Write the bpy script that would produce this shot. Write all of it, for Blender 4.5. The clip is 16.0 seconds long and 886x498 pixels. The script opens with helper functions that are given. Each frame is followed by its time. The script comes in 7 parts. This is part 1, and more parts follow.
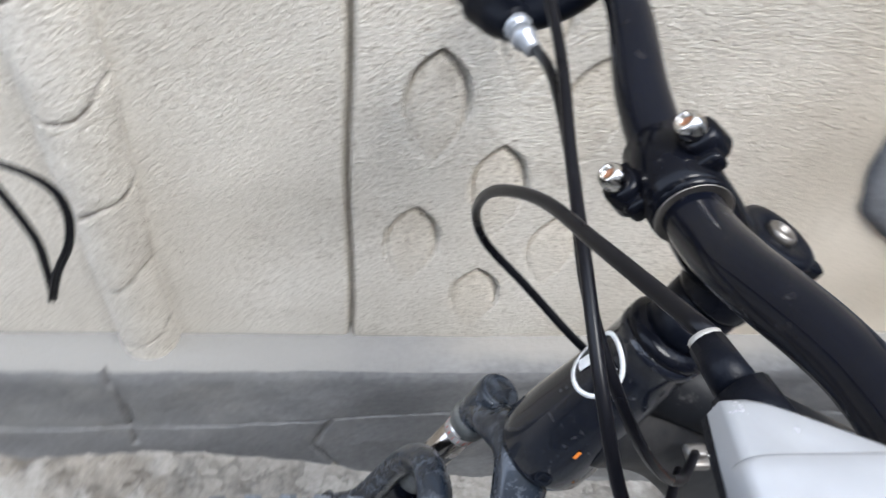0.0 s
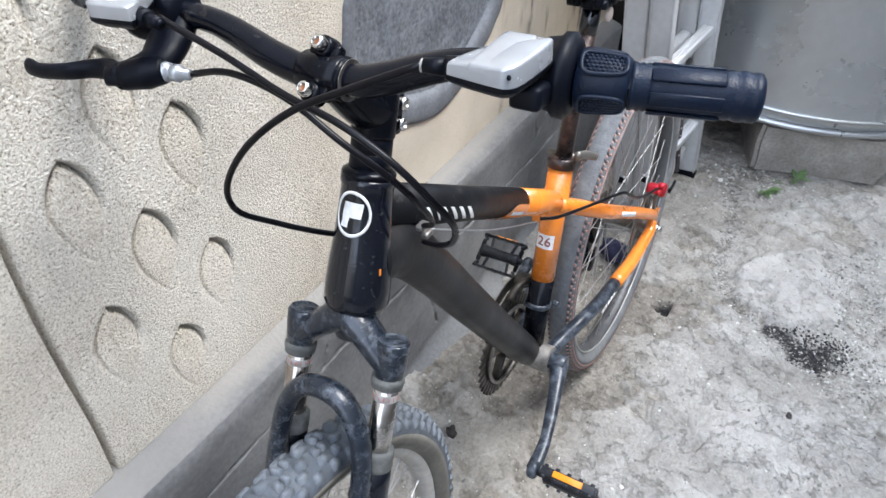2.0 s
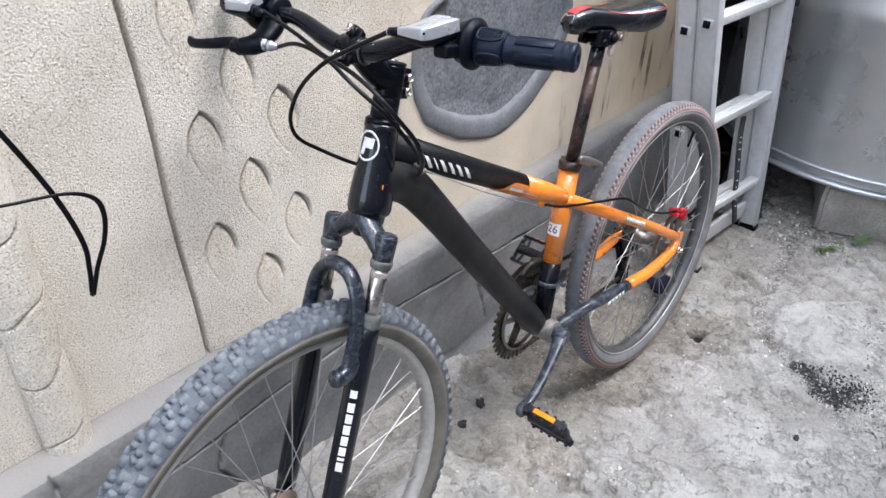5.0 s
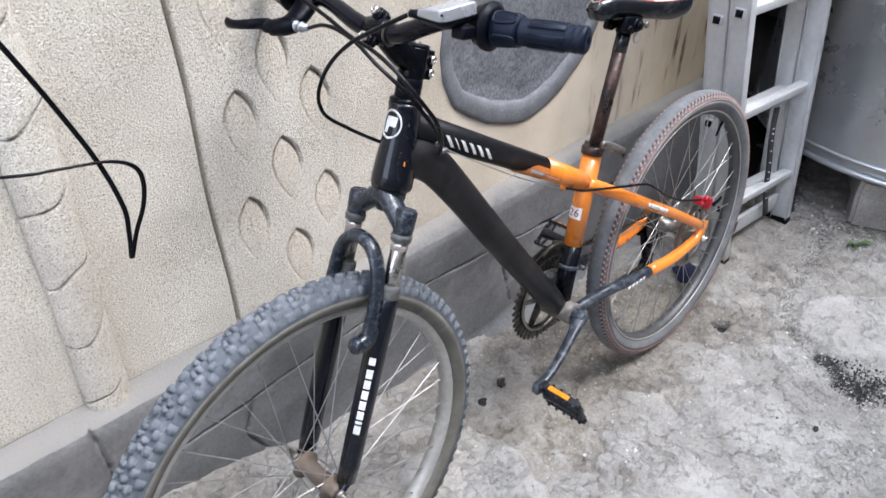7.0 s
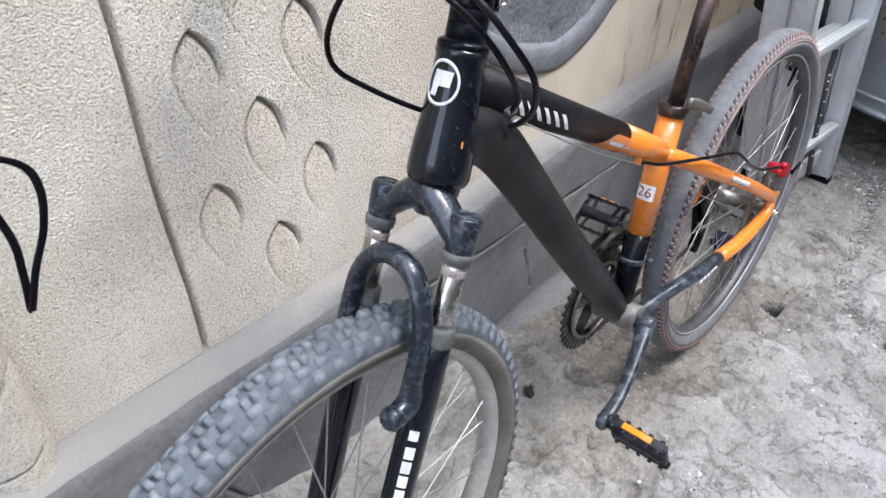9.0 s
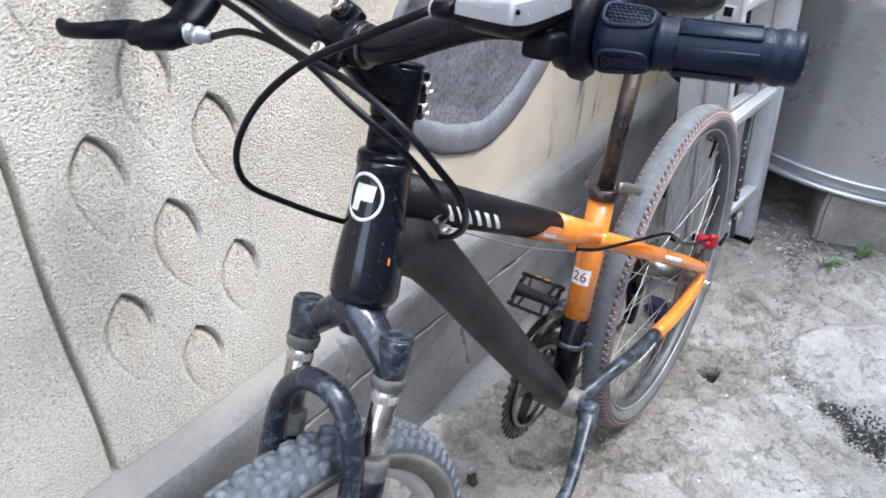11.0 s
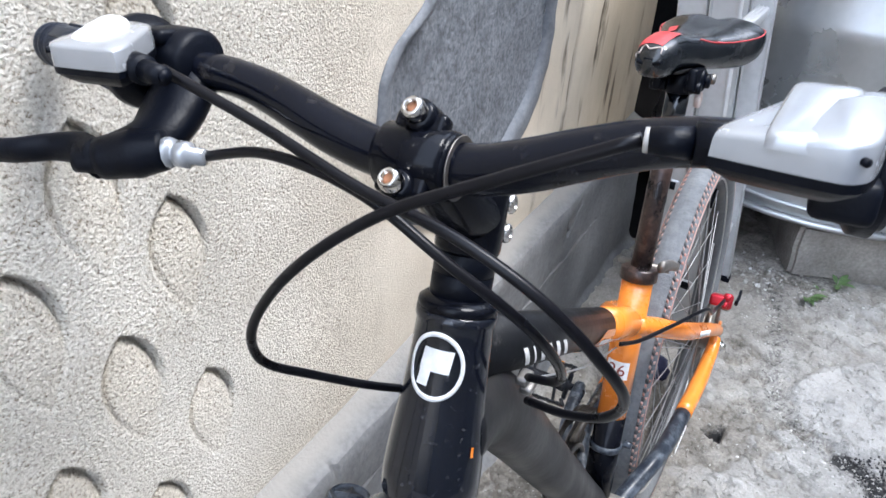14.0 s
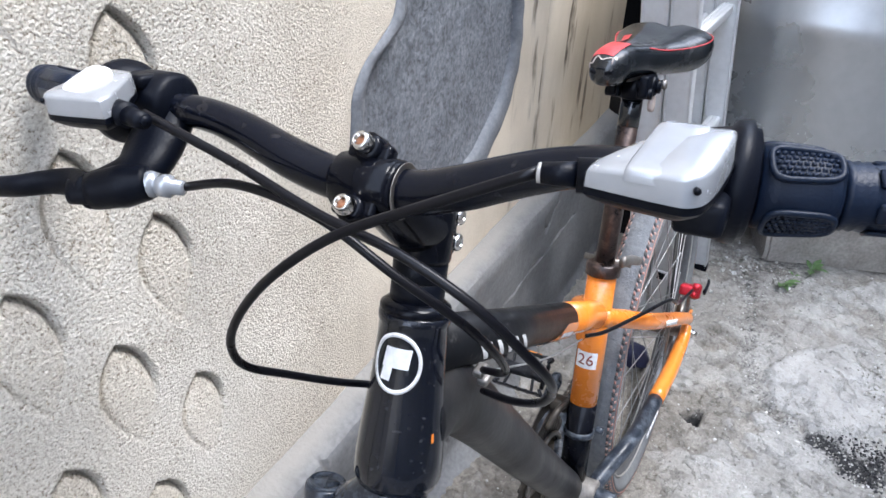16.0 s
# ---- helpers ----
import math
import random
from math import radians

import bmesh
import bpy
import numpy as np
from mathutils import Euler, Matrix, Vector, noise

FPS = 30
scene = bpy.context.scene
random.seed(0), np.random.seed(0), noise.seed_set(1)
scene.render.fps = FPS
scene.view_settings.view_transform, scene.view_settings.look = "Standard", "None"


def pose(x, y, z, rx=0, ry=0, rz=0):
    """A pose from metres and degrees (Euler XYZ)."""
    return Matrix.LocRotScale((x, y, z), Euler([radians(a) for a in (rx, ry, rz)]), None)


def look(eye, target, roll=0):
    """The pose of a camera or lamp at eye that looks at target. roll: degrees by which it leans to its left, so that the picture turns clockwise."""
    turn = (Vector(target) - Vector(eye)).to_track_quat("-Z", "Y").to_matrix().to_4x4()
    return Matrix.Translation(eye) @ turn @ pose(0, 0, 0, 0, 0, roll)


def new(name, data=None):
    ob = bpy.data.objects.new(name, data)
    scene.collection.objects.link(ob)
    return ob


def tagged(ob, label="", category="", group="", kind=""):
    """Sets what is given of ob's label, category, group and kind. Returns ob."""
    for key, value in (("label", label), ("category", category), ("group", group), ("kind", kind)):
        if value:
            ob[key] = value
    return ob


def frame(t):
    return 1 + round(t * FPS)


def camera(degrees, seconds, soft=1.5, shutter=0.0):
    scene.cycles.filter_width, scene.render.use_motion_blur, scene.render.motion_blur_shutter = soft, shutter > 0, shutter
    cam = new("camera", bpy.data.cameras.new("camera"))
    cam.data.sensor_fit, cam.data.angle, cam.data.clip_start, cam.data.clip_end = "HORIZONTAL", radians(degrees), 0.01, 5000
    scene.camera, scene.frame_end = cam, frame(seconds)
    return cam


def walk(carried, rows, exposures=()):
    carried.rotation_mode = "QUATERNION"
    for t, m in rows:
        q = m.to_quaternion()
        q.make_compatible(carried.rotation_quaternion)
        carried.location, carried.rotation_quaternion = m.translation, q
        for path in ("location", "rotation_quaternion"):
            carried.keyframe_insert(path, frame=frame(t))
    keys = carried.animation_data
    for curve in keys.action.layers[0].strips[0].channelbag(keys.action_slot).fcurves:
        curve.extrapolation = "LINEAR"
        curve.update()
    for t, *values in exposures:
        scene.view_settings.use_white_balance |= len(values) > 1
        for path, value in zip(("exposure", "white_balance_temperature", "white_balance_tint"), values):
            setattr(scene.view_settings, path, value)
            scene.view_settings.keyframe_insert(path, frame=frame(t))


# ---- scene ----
cam = camera(64.9, 16.0, 1.5, 0.3)
PATH = [
    (0, (-0.043, -0.48, 1.145), (0.141, 0.777, -0.4), 8.8),
    (0.5, (-0.127, -0.498, 1.179), (0.789, 0.62, -0.204), 6.5),
    (1, (-0.173, -0.564, 1.203), (0.958, 0.455, -0.095), 3.3),
    (1.5, (-0.219, -0.613, 1.217), (1.013, 0.336, -0.04), 2.0),
    (2, (-0.271, -0.601, 1.195), (1.018, 0.186, -0.116), 2.2),
    (2.5, (-0.288, -0.619, 1.208), (1.067, 0.13, -0.058), 2.8),
    (3, (-0.327, -0.652, 1.218), (1.071, 0.111, 0.008), 3.3),
    (3.5, (-0.355, -0.742, 1.227), (0.99, 0.14, 0.038), 2.6),
    (4, (-0.393, -0.824, 1.228), (0.855, 0.188, 0.037), 1.9),
    (6.5, (-0.434, -0.972, 1.256), (0.695, 0.244, 0.138), -0.3),
    (7, (-0.436, -0.973, 1.246), (0.642, 0.233, 0.071), -0.1),
    (7.5, (-0.423, -0.95, 1.217), (0.596, 0.239, -0.026), -1.5),
    (8, (-0.382, -0.838, 1.152), (0.658, 0.293, -0.129), -0.3),
    (10.5, (-0.267, -0.63, 1.102), (0.939, 0.346, -0.16), 3.0),
    (11, (-0.259, -0.635, 1.128), (1.033, 0.348, -0.039), 3.1),
    (11.5, (-0.228, -0.589, 1.094), (1.145, 0.278, -0.074), 6.4),
    (12, (-0.162, -0.512, 1.061), (1.202, 0.394, -0.088), 4.2),
    (12.5, (-0.12, -0.472, 1.033), (1.165, 0.46, -0.184), 4.6),
    (13, (-0.125, -0.458, 1.04), (1.203, 0.393, -0.189), 4.8),
    (13.5, (-0.147, -0.451, 1.06), (1.267, 0.342, -0.112), 4.7),
    (14, (-0.172, -0.447, 1.102), (1.273, 0.399, 0.006), 3.4),
    (14.5, (-0.18, -0.457, 1.116), (1.269, 0.377, 0.019), 2.8),
    (15, (-0.186, -0.466, 1.123), (1.26, 0.38, 0.031), 2.4),
    (15.5, (-0.19, -0.472, 1.127), (1.254, 0.366, 0.026), 2.3),
    (16, (-0.192, -0.484, 1.136), (1.259, 0.34, 0.033), 1.8),
]
walk(cam, [(t, look(eye, target, roll)) for t, eye, target, roll in PATH], [(0, 1.73, 6330, 9), (1, 1.78, 6330, 9), (3, 2.00, 6400, 10), (3.5, 1.93, 6430, 11), (6.5, 1.84, 6450, 12), (8, 1.82, 6450, 12), (11, 2.02, 6200, 10), (12.5, 2.07, 6190, 9), (16, 1.98, 6220, 11)])


# ---- light ----
world = bpy.data.worlds.new("sky")
scene.world = world
world.use_nodes = True
wn = world.node_tree.nodes
sky = wn.new("ShaderNodeTexSky")
sky.sky_type, sky.sun_disc = "NISHITA", False
sky.sun_elevation, sky.sun_rotation = radians(58), radians(150)
sky.air_density, sky.dust_density, sky.ozone_density = 1.0, 3.0, 1.0
haze = wn.new("ShaderNodeMixRGB")
haze.inputs["Fac"].default_value = 0.72
haze.inputs["Color2"].default_value = (8.2, 9.2, 11.2, 1)
world.node_tree.links.new(sky.outputs["Color"], haze.inputs["Color1"])
world.node_tree.links.new(haze.outputs["Color"], wn["Background"].inputs["Color"])
wn["Background"].inputs["Strength"].default_value = 0.15

sun = new("sun", bpy.data.lights.new("sun", "SUN"))
sun.data.energy, sun.data.angle, sun.data.color = 1.5, radians(26), (1.0, 0.98, 0.95)
sun.matrix_world = look((1.4, -1.6, 4.2), (0.4, -0.2, 0.3))


# ---- materials ----
def link(m, a, ao, b, bi):
    m.node_tree.links.new(a.outputs[ao], b.inputs[bi])


def mat(name, col, rough=0.5, metal=0.0, col2=None, scale=9.0, fine=90.0, vary=0.25, bump=0.0, bump_scale=160.0,
        dust=None, dust_amount=0.0, dust_scale=14.0, coat=0.0, rough_vary=0.12, spec=0.5):
    """Two scales of colour change, uneven gloss, fine relief and, if wanted, dust lying in blotches."""
    m = bpy.data.materials.new(name)
    m.use_nodes = True
    nt = m.node_tree
    bsdf = nt.nodes["Principled BSDF"]
    co = nt.nodes.new("ShaderNodeTexCoord")
    n1 = nt.nodes.new("ShaderNodeTexNoise")
    n1.inputs["Scale"].default_value, n1.inputs["Detail"].default_value, n1.inputs["Roughness"].default_value = scale, 6, 0.62
    n2 = nt.nodes.new("ShaderNodeTexNoise")
    n2.inputs["Scale"].default_value, n2.inputs["Detail"].default_value = fine, 3
    for n in (n1, n2):
        link(m, co, "Object", n, "Vector")
    if col2 is None:
        col2 = tuple(c * (1 - vary) for c in col)
    ramp = nt.nodes.new("ShaderNodeValToRGB")
    ramp.color_ramp.elements[0].position, ramp.color_ramp.elements[1].position = 0.34, 0.66
    ramp.color_ramp.elements[0].color, ramp.color_ramp.elements[1].color = (*col2, 1), (*col, 1)
    link(m, n1, "Fac", ramp, "Fac")
    fineramp = nt.nodes.new("ShaderNodeMapRange")
    fineramp.inputs["From Min"].default_value, fineramp.inputs["From Max"].default_value = 0.25, 0.75
    fineramp.inputs["To Min"].default_value, fineramp.inputs["To Max"].default_value = 1 - vary * 0.7, 1 + vary * 0.5
    link(m, n2, "Fac", fineramp, "Value")
    mul = nt.nodes.new("ShaderNodeVectorMath")
    mul.operation = "SCALE"
    link(m, ramp, "Color", mul, "Vector")
    link(m, fineramp, "Result", mul, "Scale")
    out, outname = mul, "Vector"
    rr = nt.nodes.new("ShaderNodeMapRange")
    rr.inputs["To Min"].default_value = max(0.03, rough - rough_vary)
    rr.inputs["To Max"].default_value = min(1, rough + rough_vary)
    rr.inputs["From Min"].default_value, rr.inputs["From Max"].default_value = 0.3, 0.7
    link(m, n1, "Fac", rr, "Value")
    rough_out = (rr, "Result")
    if dust:
        n3 = nt.nodes.new("ShaderNodeTexNoise")
        n3.inputs["Scale"].default_value, n3.inputs["Detail"].default_value, n3.inputs["Roughness"].default_value = dust_scale, 8, 0.7
        link(m, co, "Object", n3, "Vector")
        dr = nt.nodes.new("ShaderNodeMapRange")
        dr.inputs["From Min"].default_value, dr.inputs["From Max"].default_value = 0.62 - dust_amount * 0.45, 0.82 - dust_amount * 0.2
        dr.inputs["To Max"].default_value = min(1.0, 0.35 + dust_amount * 0.6)
        link(m, n3, "Fac", dr, "Value")
        mix = nt.nodes.new("ShaderNodeMixRGB")
        link(m, dr, "Result", mix, "Fac")
        link(m, out, outname, mix, "Color1")
        mix.inputs["Color2"].default_value = (*dust, 1)
        out, outname = mix, "Color"
        mr = nt.nodes.new("ShaderNodeMix")
        link(m, dr, "Result", mr, "Factor")
        link(m, rr, "Result", mr, 2)
        mr.inputs[3].default_value = 0.85
        rough_out = (mr, 0)
    link(m, out, outname, bsdf, "Base Color")
    m.node_tree.links.new(rough_out[0].outputs[rough_out[1]], bsdf.inputs["Roughness"])
    bsdf.inputs["Metallic"].default_value, bsdf.inputs["Specular IOR Level"].default_value = metal, spec
    if coat:
        bsdf.inputs["Coat Weight"].default_value, bsdf.inputs["Coat Roughness"].default_value = coat, 0.08
    if bump:
        nb = nt.nodes.new("ShaderNodeTexNoise")
        nb.inputs["Scale"].default_value, nb.inputs["Detail"].default_value = bump_scale, 5
        link(m, co, "Object", nb, "Vector")
        bp = nt.nodes.new("ShaderNodeBump")
        bp.inputs["Strength"].default_value, bp.inputs["Distance"].default_value = bump, 0.002
        link(m, nb, "Fac", bp, "Height")
        link(m, bp, "Normal", bsdf, "Normal")
    return m


GLOSS_BLACK = mat("gloss_black_paint", (0.002, 0.0025, 0.0045), 0.2, 0, (0.004, 0.0045, 0.007), coat=0.14, dust=(0.2, 0.19, 0.18), dust_amount=0.03, dust_scale=110, bump=0.05, spec=0.06)
DUSTY_BLACK = mat("dusty_black_paint", (0.008, 0.0085, 0.010), 0.42, 0, (0.014, 0.014, 0.015), dust=(0.09, 0.083, 0.075), dust_amount=0.18, dust_scale=11, bump=0.1, spec=0.22)
SATIN_BLACK = mat("satin_black_paint", (0.006, 0.0065, 0.008), 0.38, 0, (0.010, 0.0105, 0.012), dust=(0.2, 0.19, 0.18), dust_amount=0.10, dust_scale=75, bump=0.08, spec=0.14)
HEAD_BLACK = mat("polished_black_paint", (0.003, 0.004, 0.008), 0.15, 0, (0.005, 0.0065, 0.011), coat=0.45, dust=(0.2, 0.2, 0.2), dust_amount=0.07, dust_scale=210, bump=0.05, spec=0.2)
FORK_BLACK = mat("scuffed_fork_paint", (0.008, 0.012, 0.020), 0.26, 0, (0.018, 0.024, 0.034), scale=24, dust=(0.25, 0.28, 0.325), dust_amount=0.22, dust_scale=120, bump=0.18, coat=0.3, spec=0.4)
CRANK_BLUE = mat("scuffed_blue_black_paint", (0.011, 0.015, 0.023), 0.34, 0, (0.022, 0.028, 0.038), dust=(0.21, 0.235, 0.27), dust_amount=0.36, dust_scale=60, bump=0.15, bump_scale=120, coat=0.15, spec=0.25)
BAR_BLACK = mat("worn_bar_paint", (0.0022, 0.003, 0.0065), 0.2, 0, (0.004, 0.005, 0.009), coat=0.14, dust=(0.09, 0.08, 0.07), dust_amount=0.08, dust_scale=55, spec=0.16)
PLASTIC = mat("black_plastic", (0.0025, 0.0035, 0.007), 0.38, 0, bump=0.12, bump_scale=500, spec=0.12)
PEDAL = mat("dusty_pedal_plastic", (0.006, 0.007, 0.010), 0.4, 0, (0.015, 0.016, 0.02), scale=30, dust=(0.15, 0.15, 0.155), dust_amount=0.18, dust_scale=90, bump=0.2, spec=0.3)
RUBBER = mat("grip_rubber", (0.004, 0.008, 0.018), 0.34, 0, (0.007, 0.012, 0.025), bump=0.2, bump_scale=700, spec=0.16)
CABLE = mat("cable_housing", (0.004, 0.004, 0.006), 0.35, 0, coat=0.06, spec=0.15)
ORANGE = mat("orange_paint", (0.79, 0.245, 0.03), 0.28, 0, (0.71, 0.195, 0.022), vary=0.1, coat=0.5, dust=(0.35, 0.2, 0.09), dust_amount=0.1, dust_scale=45)
REFLECTOR = mat("orange_reflector", (0.85, 0.28, 0.02), 0.22, 0, vary=0.15)
KNOB = mat("dusty_knob_rubber", (0.142, 0.158, 0.179), 0.8, 0, (0.09, 0.103, 0.12), scale=30, dust=(0.26, 0.276, 0.292), dust_amount=0.28, dust_scale=60, bump=0.2, bump_scale=400, spec=0.3)
TYRE_FRONT = mat("dusty_tyre_rubber", (0.105, 0.119, 0.138), 0.85, 0, (0.07, 0.08, 0.095), scale=30, spec=0.3, dust=(0.22, 0.228, 0.232), dust_amount=0.26, dust_scale=50, bump=0.3, bump_scale=400)
TYRE_REAR = mat("dusty_rear_tread", (0.158, 0.166, 0.177), 0.85, 0, (0.105, 0.112, 0.122), scale=16, vary=0.3, dust=(0.26, 0.255, 0.245), dust_amount=0.28, dust_scale=34, bump=0.7, bump_scale=230)
GUM = mat("brown_sidewall", (0.15, 0.143, 0.122), 0.75, 0, (0.098, 0.093, 0.08), scale=20, dust=(0.26, 0.25, 0.225), dust_amount=0.25, bump=0.15)
GREY_WALL = mat("grey_sidewall", (0.17, 0.176, 0.182), 0.75, 0, (0.11, 0.114, 0.12), scale=20, dust=(0.30, 0.30, 0.29), dust_amount=0.25, bump=0.15)
RED_BLOCK = mat("red_tread_edge", (0.37, 0.17, 0.135), 0.75, 0, (0.42, 0.30, 0.26), scale=45)
DARK_RIM = mat("dark_rim", (0.11, 0.112, 0.118), 0.5, 0.3, (0.075, 0.076, 0.08), dust=(0.25, 0.24, 0.22), dust_amount=0.25)
NOTCH = mat("dark_tread_notch", (0.075, 0.075, 0.078), 0.8, 0)
RIM = mat("brushed_rim", (0.52, 0.515, 0.49), 0.42, 0.5, (0.38, 0.38, 0.375), dust=(0.44, 0.41, 0.36), dust_amount=0.4, dust_scale=25)
SPOKE = mat("spoke_steel", (0.38, 0.38, 0.385), 0.46, 0.7)
CHROME = mat("chrome", (0.75, 0.74, 0.73), 0.14, 1.0, (0.6, 0.56, 0.5), scale=60, rough_vary=0.06)
COPPER = mat("rusted_socket", (0.45, 0.2, 0.1), 0.5, 0.6)
STANCHION = mat("chromed_stanchion", (0.55, 0.53, 0.51), 0.2, 1.0, (0.36, 0.32, 0.29), scale=30, dust=(0.3, 0.24, 0.18), dust_amount=0.14, dust_scale=60)
GREY_RING = mat("grey_seal", (0.085, 0.09, 0.088), 0.6, 0, (0.06, 0.063, 0.06), dust=(0.27, 0.26, 0.24), dust_amount=0.42, dust_scale=60)
SILVER = mat("silver_plastic", (0.38, 0.395, 0.42), 0.24, 0.45, (0.33, 0.345, 0.365), vary=0.08, coat=0.35, rough_vary=0.05, dust=(0.17, 0.15, 0.18), dust_amount=0.02, dust_scale=95)
# white base colour paints in the sky's reflection on the gear window
GLEAM_WINDOW = mat("white_gleam_window", (0.82, 0.84, 0.87), 0.1, 0.0, vary=0.05, coat=0.6)
WHITE = mat("white_print", (0.82, 0.82, 0.82), 0.5, 0, (0.62, 0.62, 0.62), scale=120)
FADED = mat("faded_grey_print", (0.4, 0.39, 0.37), 0.5, 0.2, (0.3, 0.28, 0.26), scale=90)
RED_PRINT = mat("red_print", (0.5, 0.07, 0.05), 0.5)
DIGITS = mat("brown_red_print", (0.26, 0.06, 0.04), 0.5)
RUST = mat("rusty_post", (0.07, 0.042, 0.034), 0.33, 0.4, (0.012, 0.010, 0.011), scale=26, fine=160, vary=0.5, bump=0.3, bump_scale=260, dust=(0.26, 0.17, 0.13), dust_amount=0.26, dust_scale=85)
VINYL = mat("black_vinyl", (0.005, 0.007, 0.010), 0.22, 0, coat=0.5, bump=0.12, bump_scale=300, dust=(0.14, 0.14, 0.14), dust_amount=0.10, spec=0.4)
RED_VINYL = mat("red_vinyl", (0.50, 0.05, 0.055), 0.35, 0, (0.36, 0.03, 0.035), dust=(0.5, 0.3, 0.3), dust_amount=0.12, dust_scale=60, coat=0.2)
FOAM = mat("torn_lining", (0.5, 0.42, 0.38), 0.9)
RED_METAL = mat("red_anodised", (0.5, 0.02, 0.035), 0.35, 0.5)
STEEL = mat("dull_steel", (0.3, 0.29, 0.28), 0.42, 0.85, (0.16, 0.14, 0.12), scale=40, dust=(0.2, 0.16, 0.12), dust_amount=0.35)
GREASE = mat("greasy_drivetrain", (0.03, 0.028, 0.026), 0.5, 0.5, (0.07, 0.06, 0.05), scale=60, bump=0.3)
HUB_DIRT = mat("dusty_brown_hub", (0.17, 0.13, 0.1), 0.8, 0.1, (0.1, 0.08, 0.065), scale=50, bump=0.3)
ALU = mat("ladder_aluminium", (0.66, 0.67, 0.68), 0.42, 0.3, (0.56, 0.57, 0.58), scale=6, fine=60, vary=0.12, dust=(0.45, 0.43, 0.4), dust_amount=0.15, dust_scale=9)
GALV = mat("galvanised_sheet", (0.51, 0.52, 0.522), 0.32, 0.66, (0.42, 0.43, 0.432), scale=2.2, fine=40, vary=0.08)
STRAP = mat("strap_webbing", (0.03, 0.03, 0.035), 0.8, 0, bump=0.3, bump_scale=900)
BLUE_RAG = mat("dark_blue_cloth", (0.02, 0.022, 0.06), 0.9, 0, bump=0.4, bump_scale=300)
WEED = mat("weed_leaf", (0.125, 0.21, 0.075), 0.55, 0, (0.07, 0.13, 0.04), scale=40)
CLOD = mat("dark_clod", (0.04, 0.035, 0.032), 0.95, 0, bump=0.6, bump_scale=300)
BLOCK = mat("old_concrete_block", (0.36, 0.332, 0.30), 0.9, 0, (0.23, 0.21, 0.188), scale=9, fine=120, bump=0.8, bump_scale=220, vary=0.35)
# near black, so the passage's shade lies in the colour itself
SHADE_BLACK = mat("shade_black_plaster", (0.009, 0.0085, 0.009), 0.95, 0, bump=0.3, spec=0.04)


def pebble_plaster():
    """Cream pebble-dash: coarse grains on the leaf panel, finer sand on the panels beside it, with brown streaks of damp."""
    m = bpy.data.materials.new("cream_pebble_dash")
    m.use_nodes = True
    nt = m.node_tree
    bsdf = nt.nodes["Principled BSDF"]
    co = nt.nodes.new("ShaderNodeTexCoord")
    grain = nt.nodes.new("ShaderNodeTexVoronoi")
    grain.inputs["Scale"].default_value, grain.inputs["Randomness"].default_value = 330, 1
    soft = nt.nodes.new("ShaderNodeTexNoise")
    soft.inputs["Scale"].default_value, soft.inputs["Detail"].default_value, soft.inputs["Roughness"].default_value = 300, 4, 0.78
    blotch = nt.nodes.new("ShaderNodeTexNoise")
    blotch.inputs["Scale"].default_value, blotch.inputs["Detail"].default_value = 4.5, 6
    for n in (grain, soft, blotch):
        link(m, co, "Object", n, "Vector")
    sep = nt.nodes.new("ShaderNodeSeparateXYZ")
    link(m, co, "Object", sep, "Vector")
    zone = nt.nodes.new("ShaderNodeValToRGB")
    zr = zone.color_ramp
    zr.elements[0].position, zr.elements[0].color = 0.30, (0.85, 0.85, 0.85, 1)
    zr.elements[1].position, zr.elements[1].color = 0.315, (1, 1, 1, 1)
    for p, v in ((0.53, 1.0), (0.575, 0.30), (0.9, 0.16)):
        e = zr.elements.new(p)
        e.color = (v, v, v, 1)
    remap = nt.nodes.new("ShaderNodeMapRange")
    remap.inputs["From Min"].default_value, remap.inputs["From Max"].default_value = -0.7, 1.34
    link(m, sep, "X", remap, "Value")
    link(m, remap, "Result", zone, "Fac")
    base = nt.nodes.new("ShaderNodeValToRGB")
    base.color_ramp.elements[0].position, base.color_ramp.elements[0].color = 0.3, (0.53, 0.493, 0.428, 1)
    base.color_ramp.elements[1].position, base.color_ramp.elements[1].color = 0.68, (0.70, 0.664, 0.598, 1)
    link(m, blotch, "Fac", base, "Fac")
    # sand grains: pale crowns and brown-grey pits, shade between grains painted in
    tint = nt.nodes.new("ShaderNodeValToRGB")
    tint.color_ramp.elements[0].position, tint.color_ramp.elements[0].color = 0.355, (0.33, 0.28, 0.225, 1)
    tint.color_ramp.elements[1].position, tint.color_ramp.elements[1].color = 0.64, (1.26, 1.26, 1.26, 1)
    for p, v in ((0.42, (0.86, 0.83, 0.79, 1)), (0.52, (1.05, 1.045, 1.035, 1))):
        tint.color_ramp.elements.new(p).color = v
    link(m, soft, "Fac", tint, "Fac")
    plain_tone = nt.nodes.new("ShaderNodeMixRGB")
    plain_tone.inputs["Color1"].default_value = (0.99, 0.985, 0.975, 1)
    link(m, zone, "Color", plain_tone, "Fac")
    link(m, tint, "Color", plain_tone, "Color2")
    mul = nt.nodes.new("ShaderNodeVectorMath")
    mul.operation = "MULTIPLY"
    link(m, base, "Color", mul, 0)
    link(m, plain_tone, "Color", mul, 1)
    # buff tint in the stamped leaves, weaker towards their lower ends
    leaf = nt.nodes.new("ShaderNodeAttribute")
    leaf.attribute_name = "leaf"
    buff = nt.nodes.new("ShaderNodeMixRGB")
    buff.blend_type = "MULTIPLY"
    buff.inputs["Color2"].default_value = (0.975, 0.95, 0.915, 1)
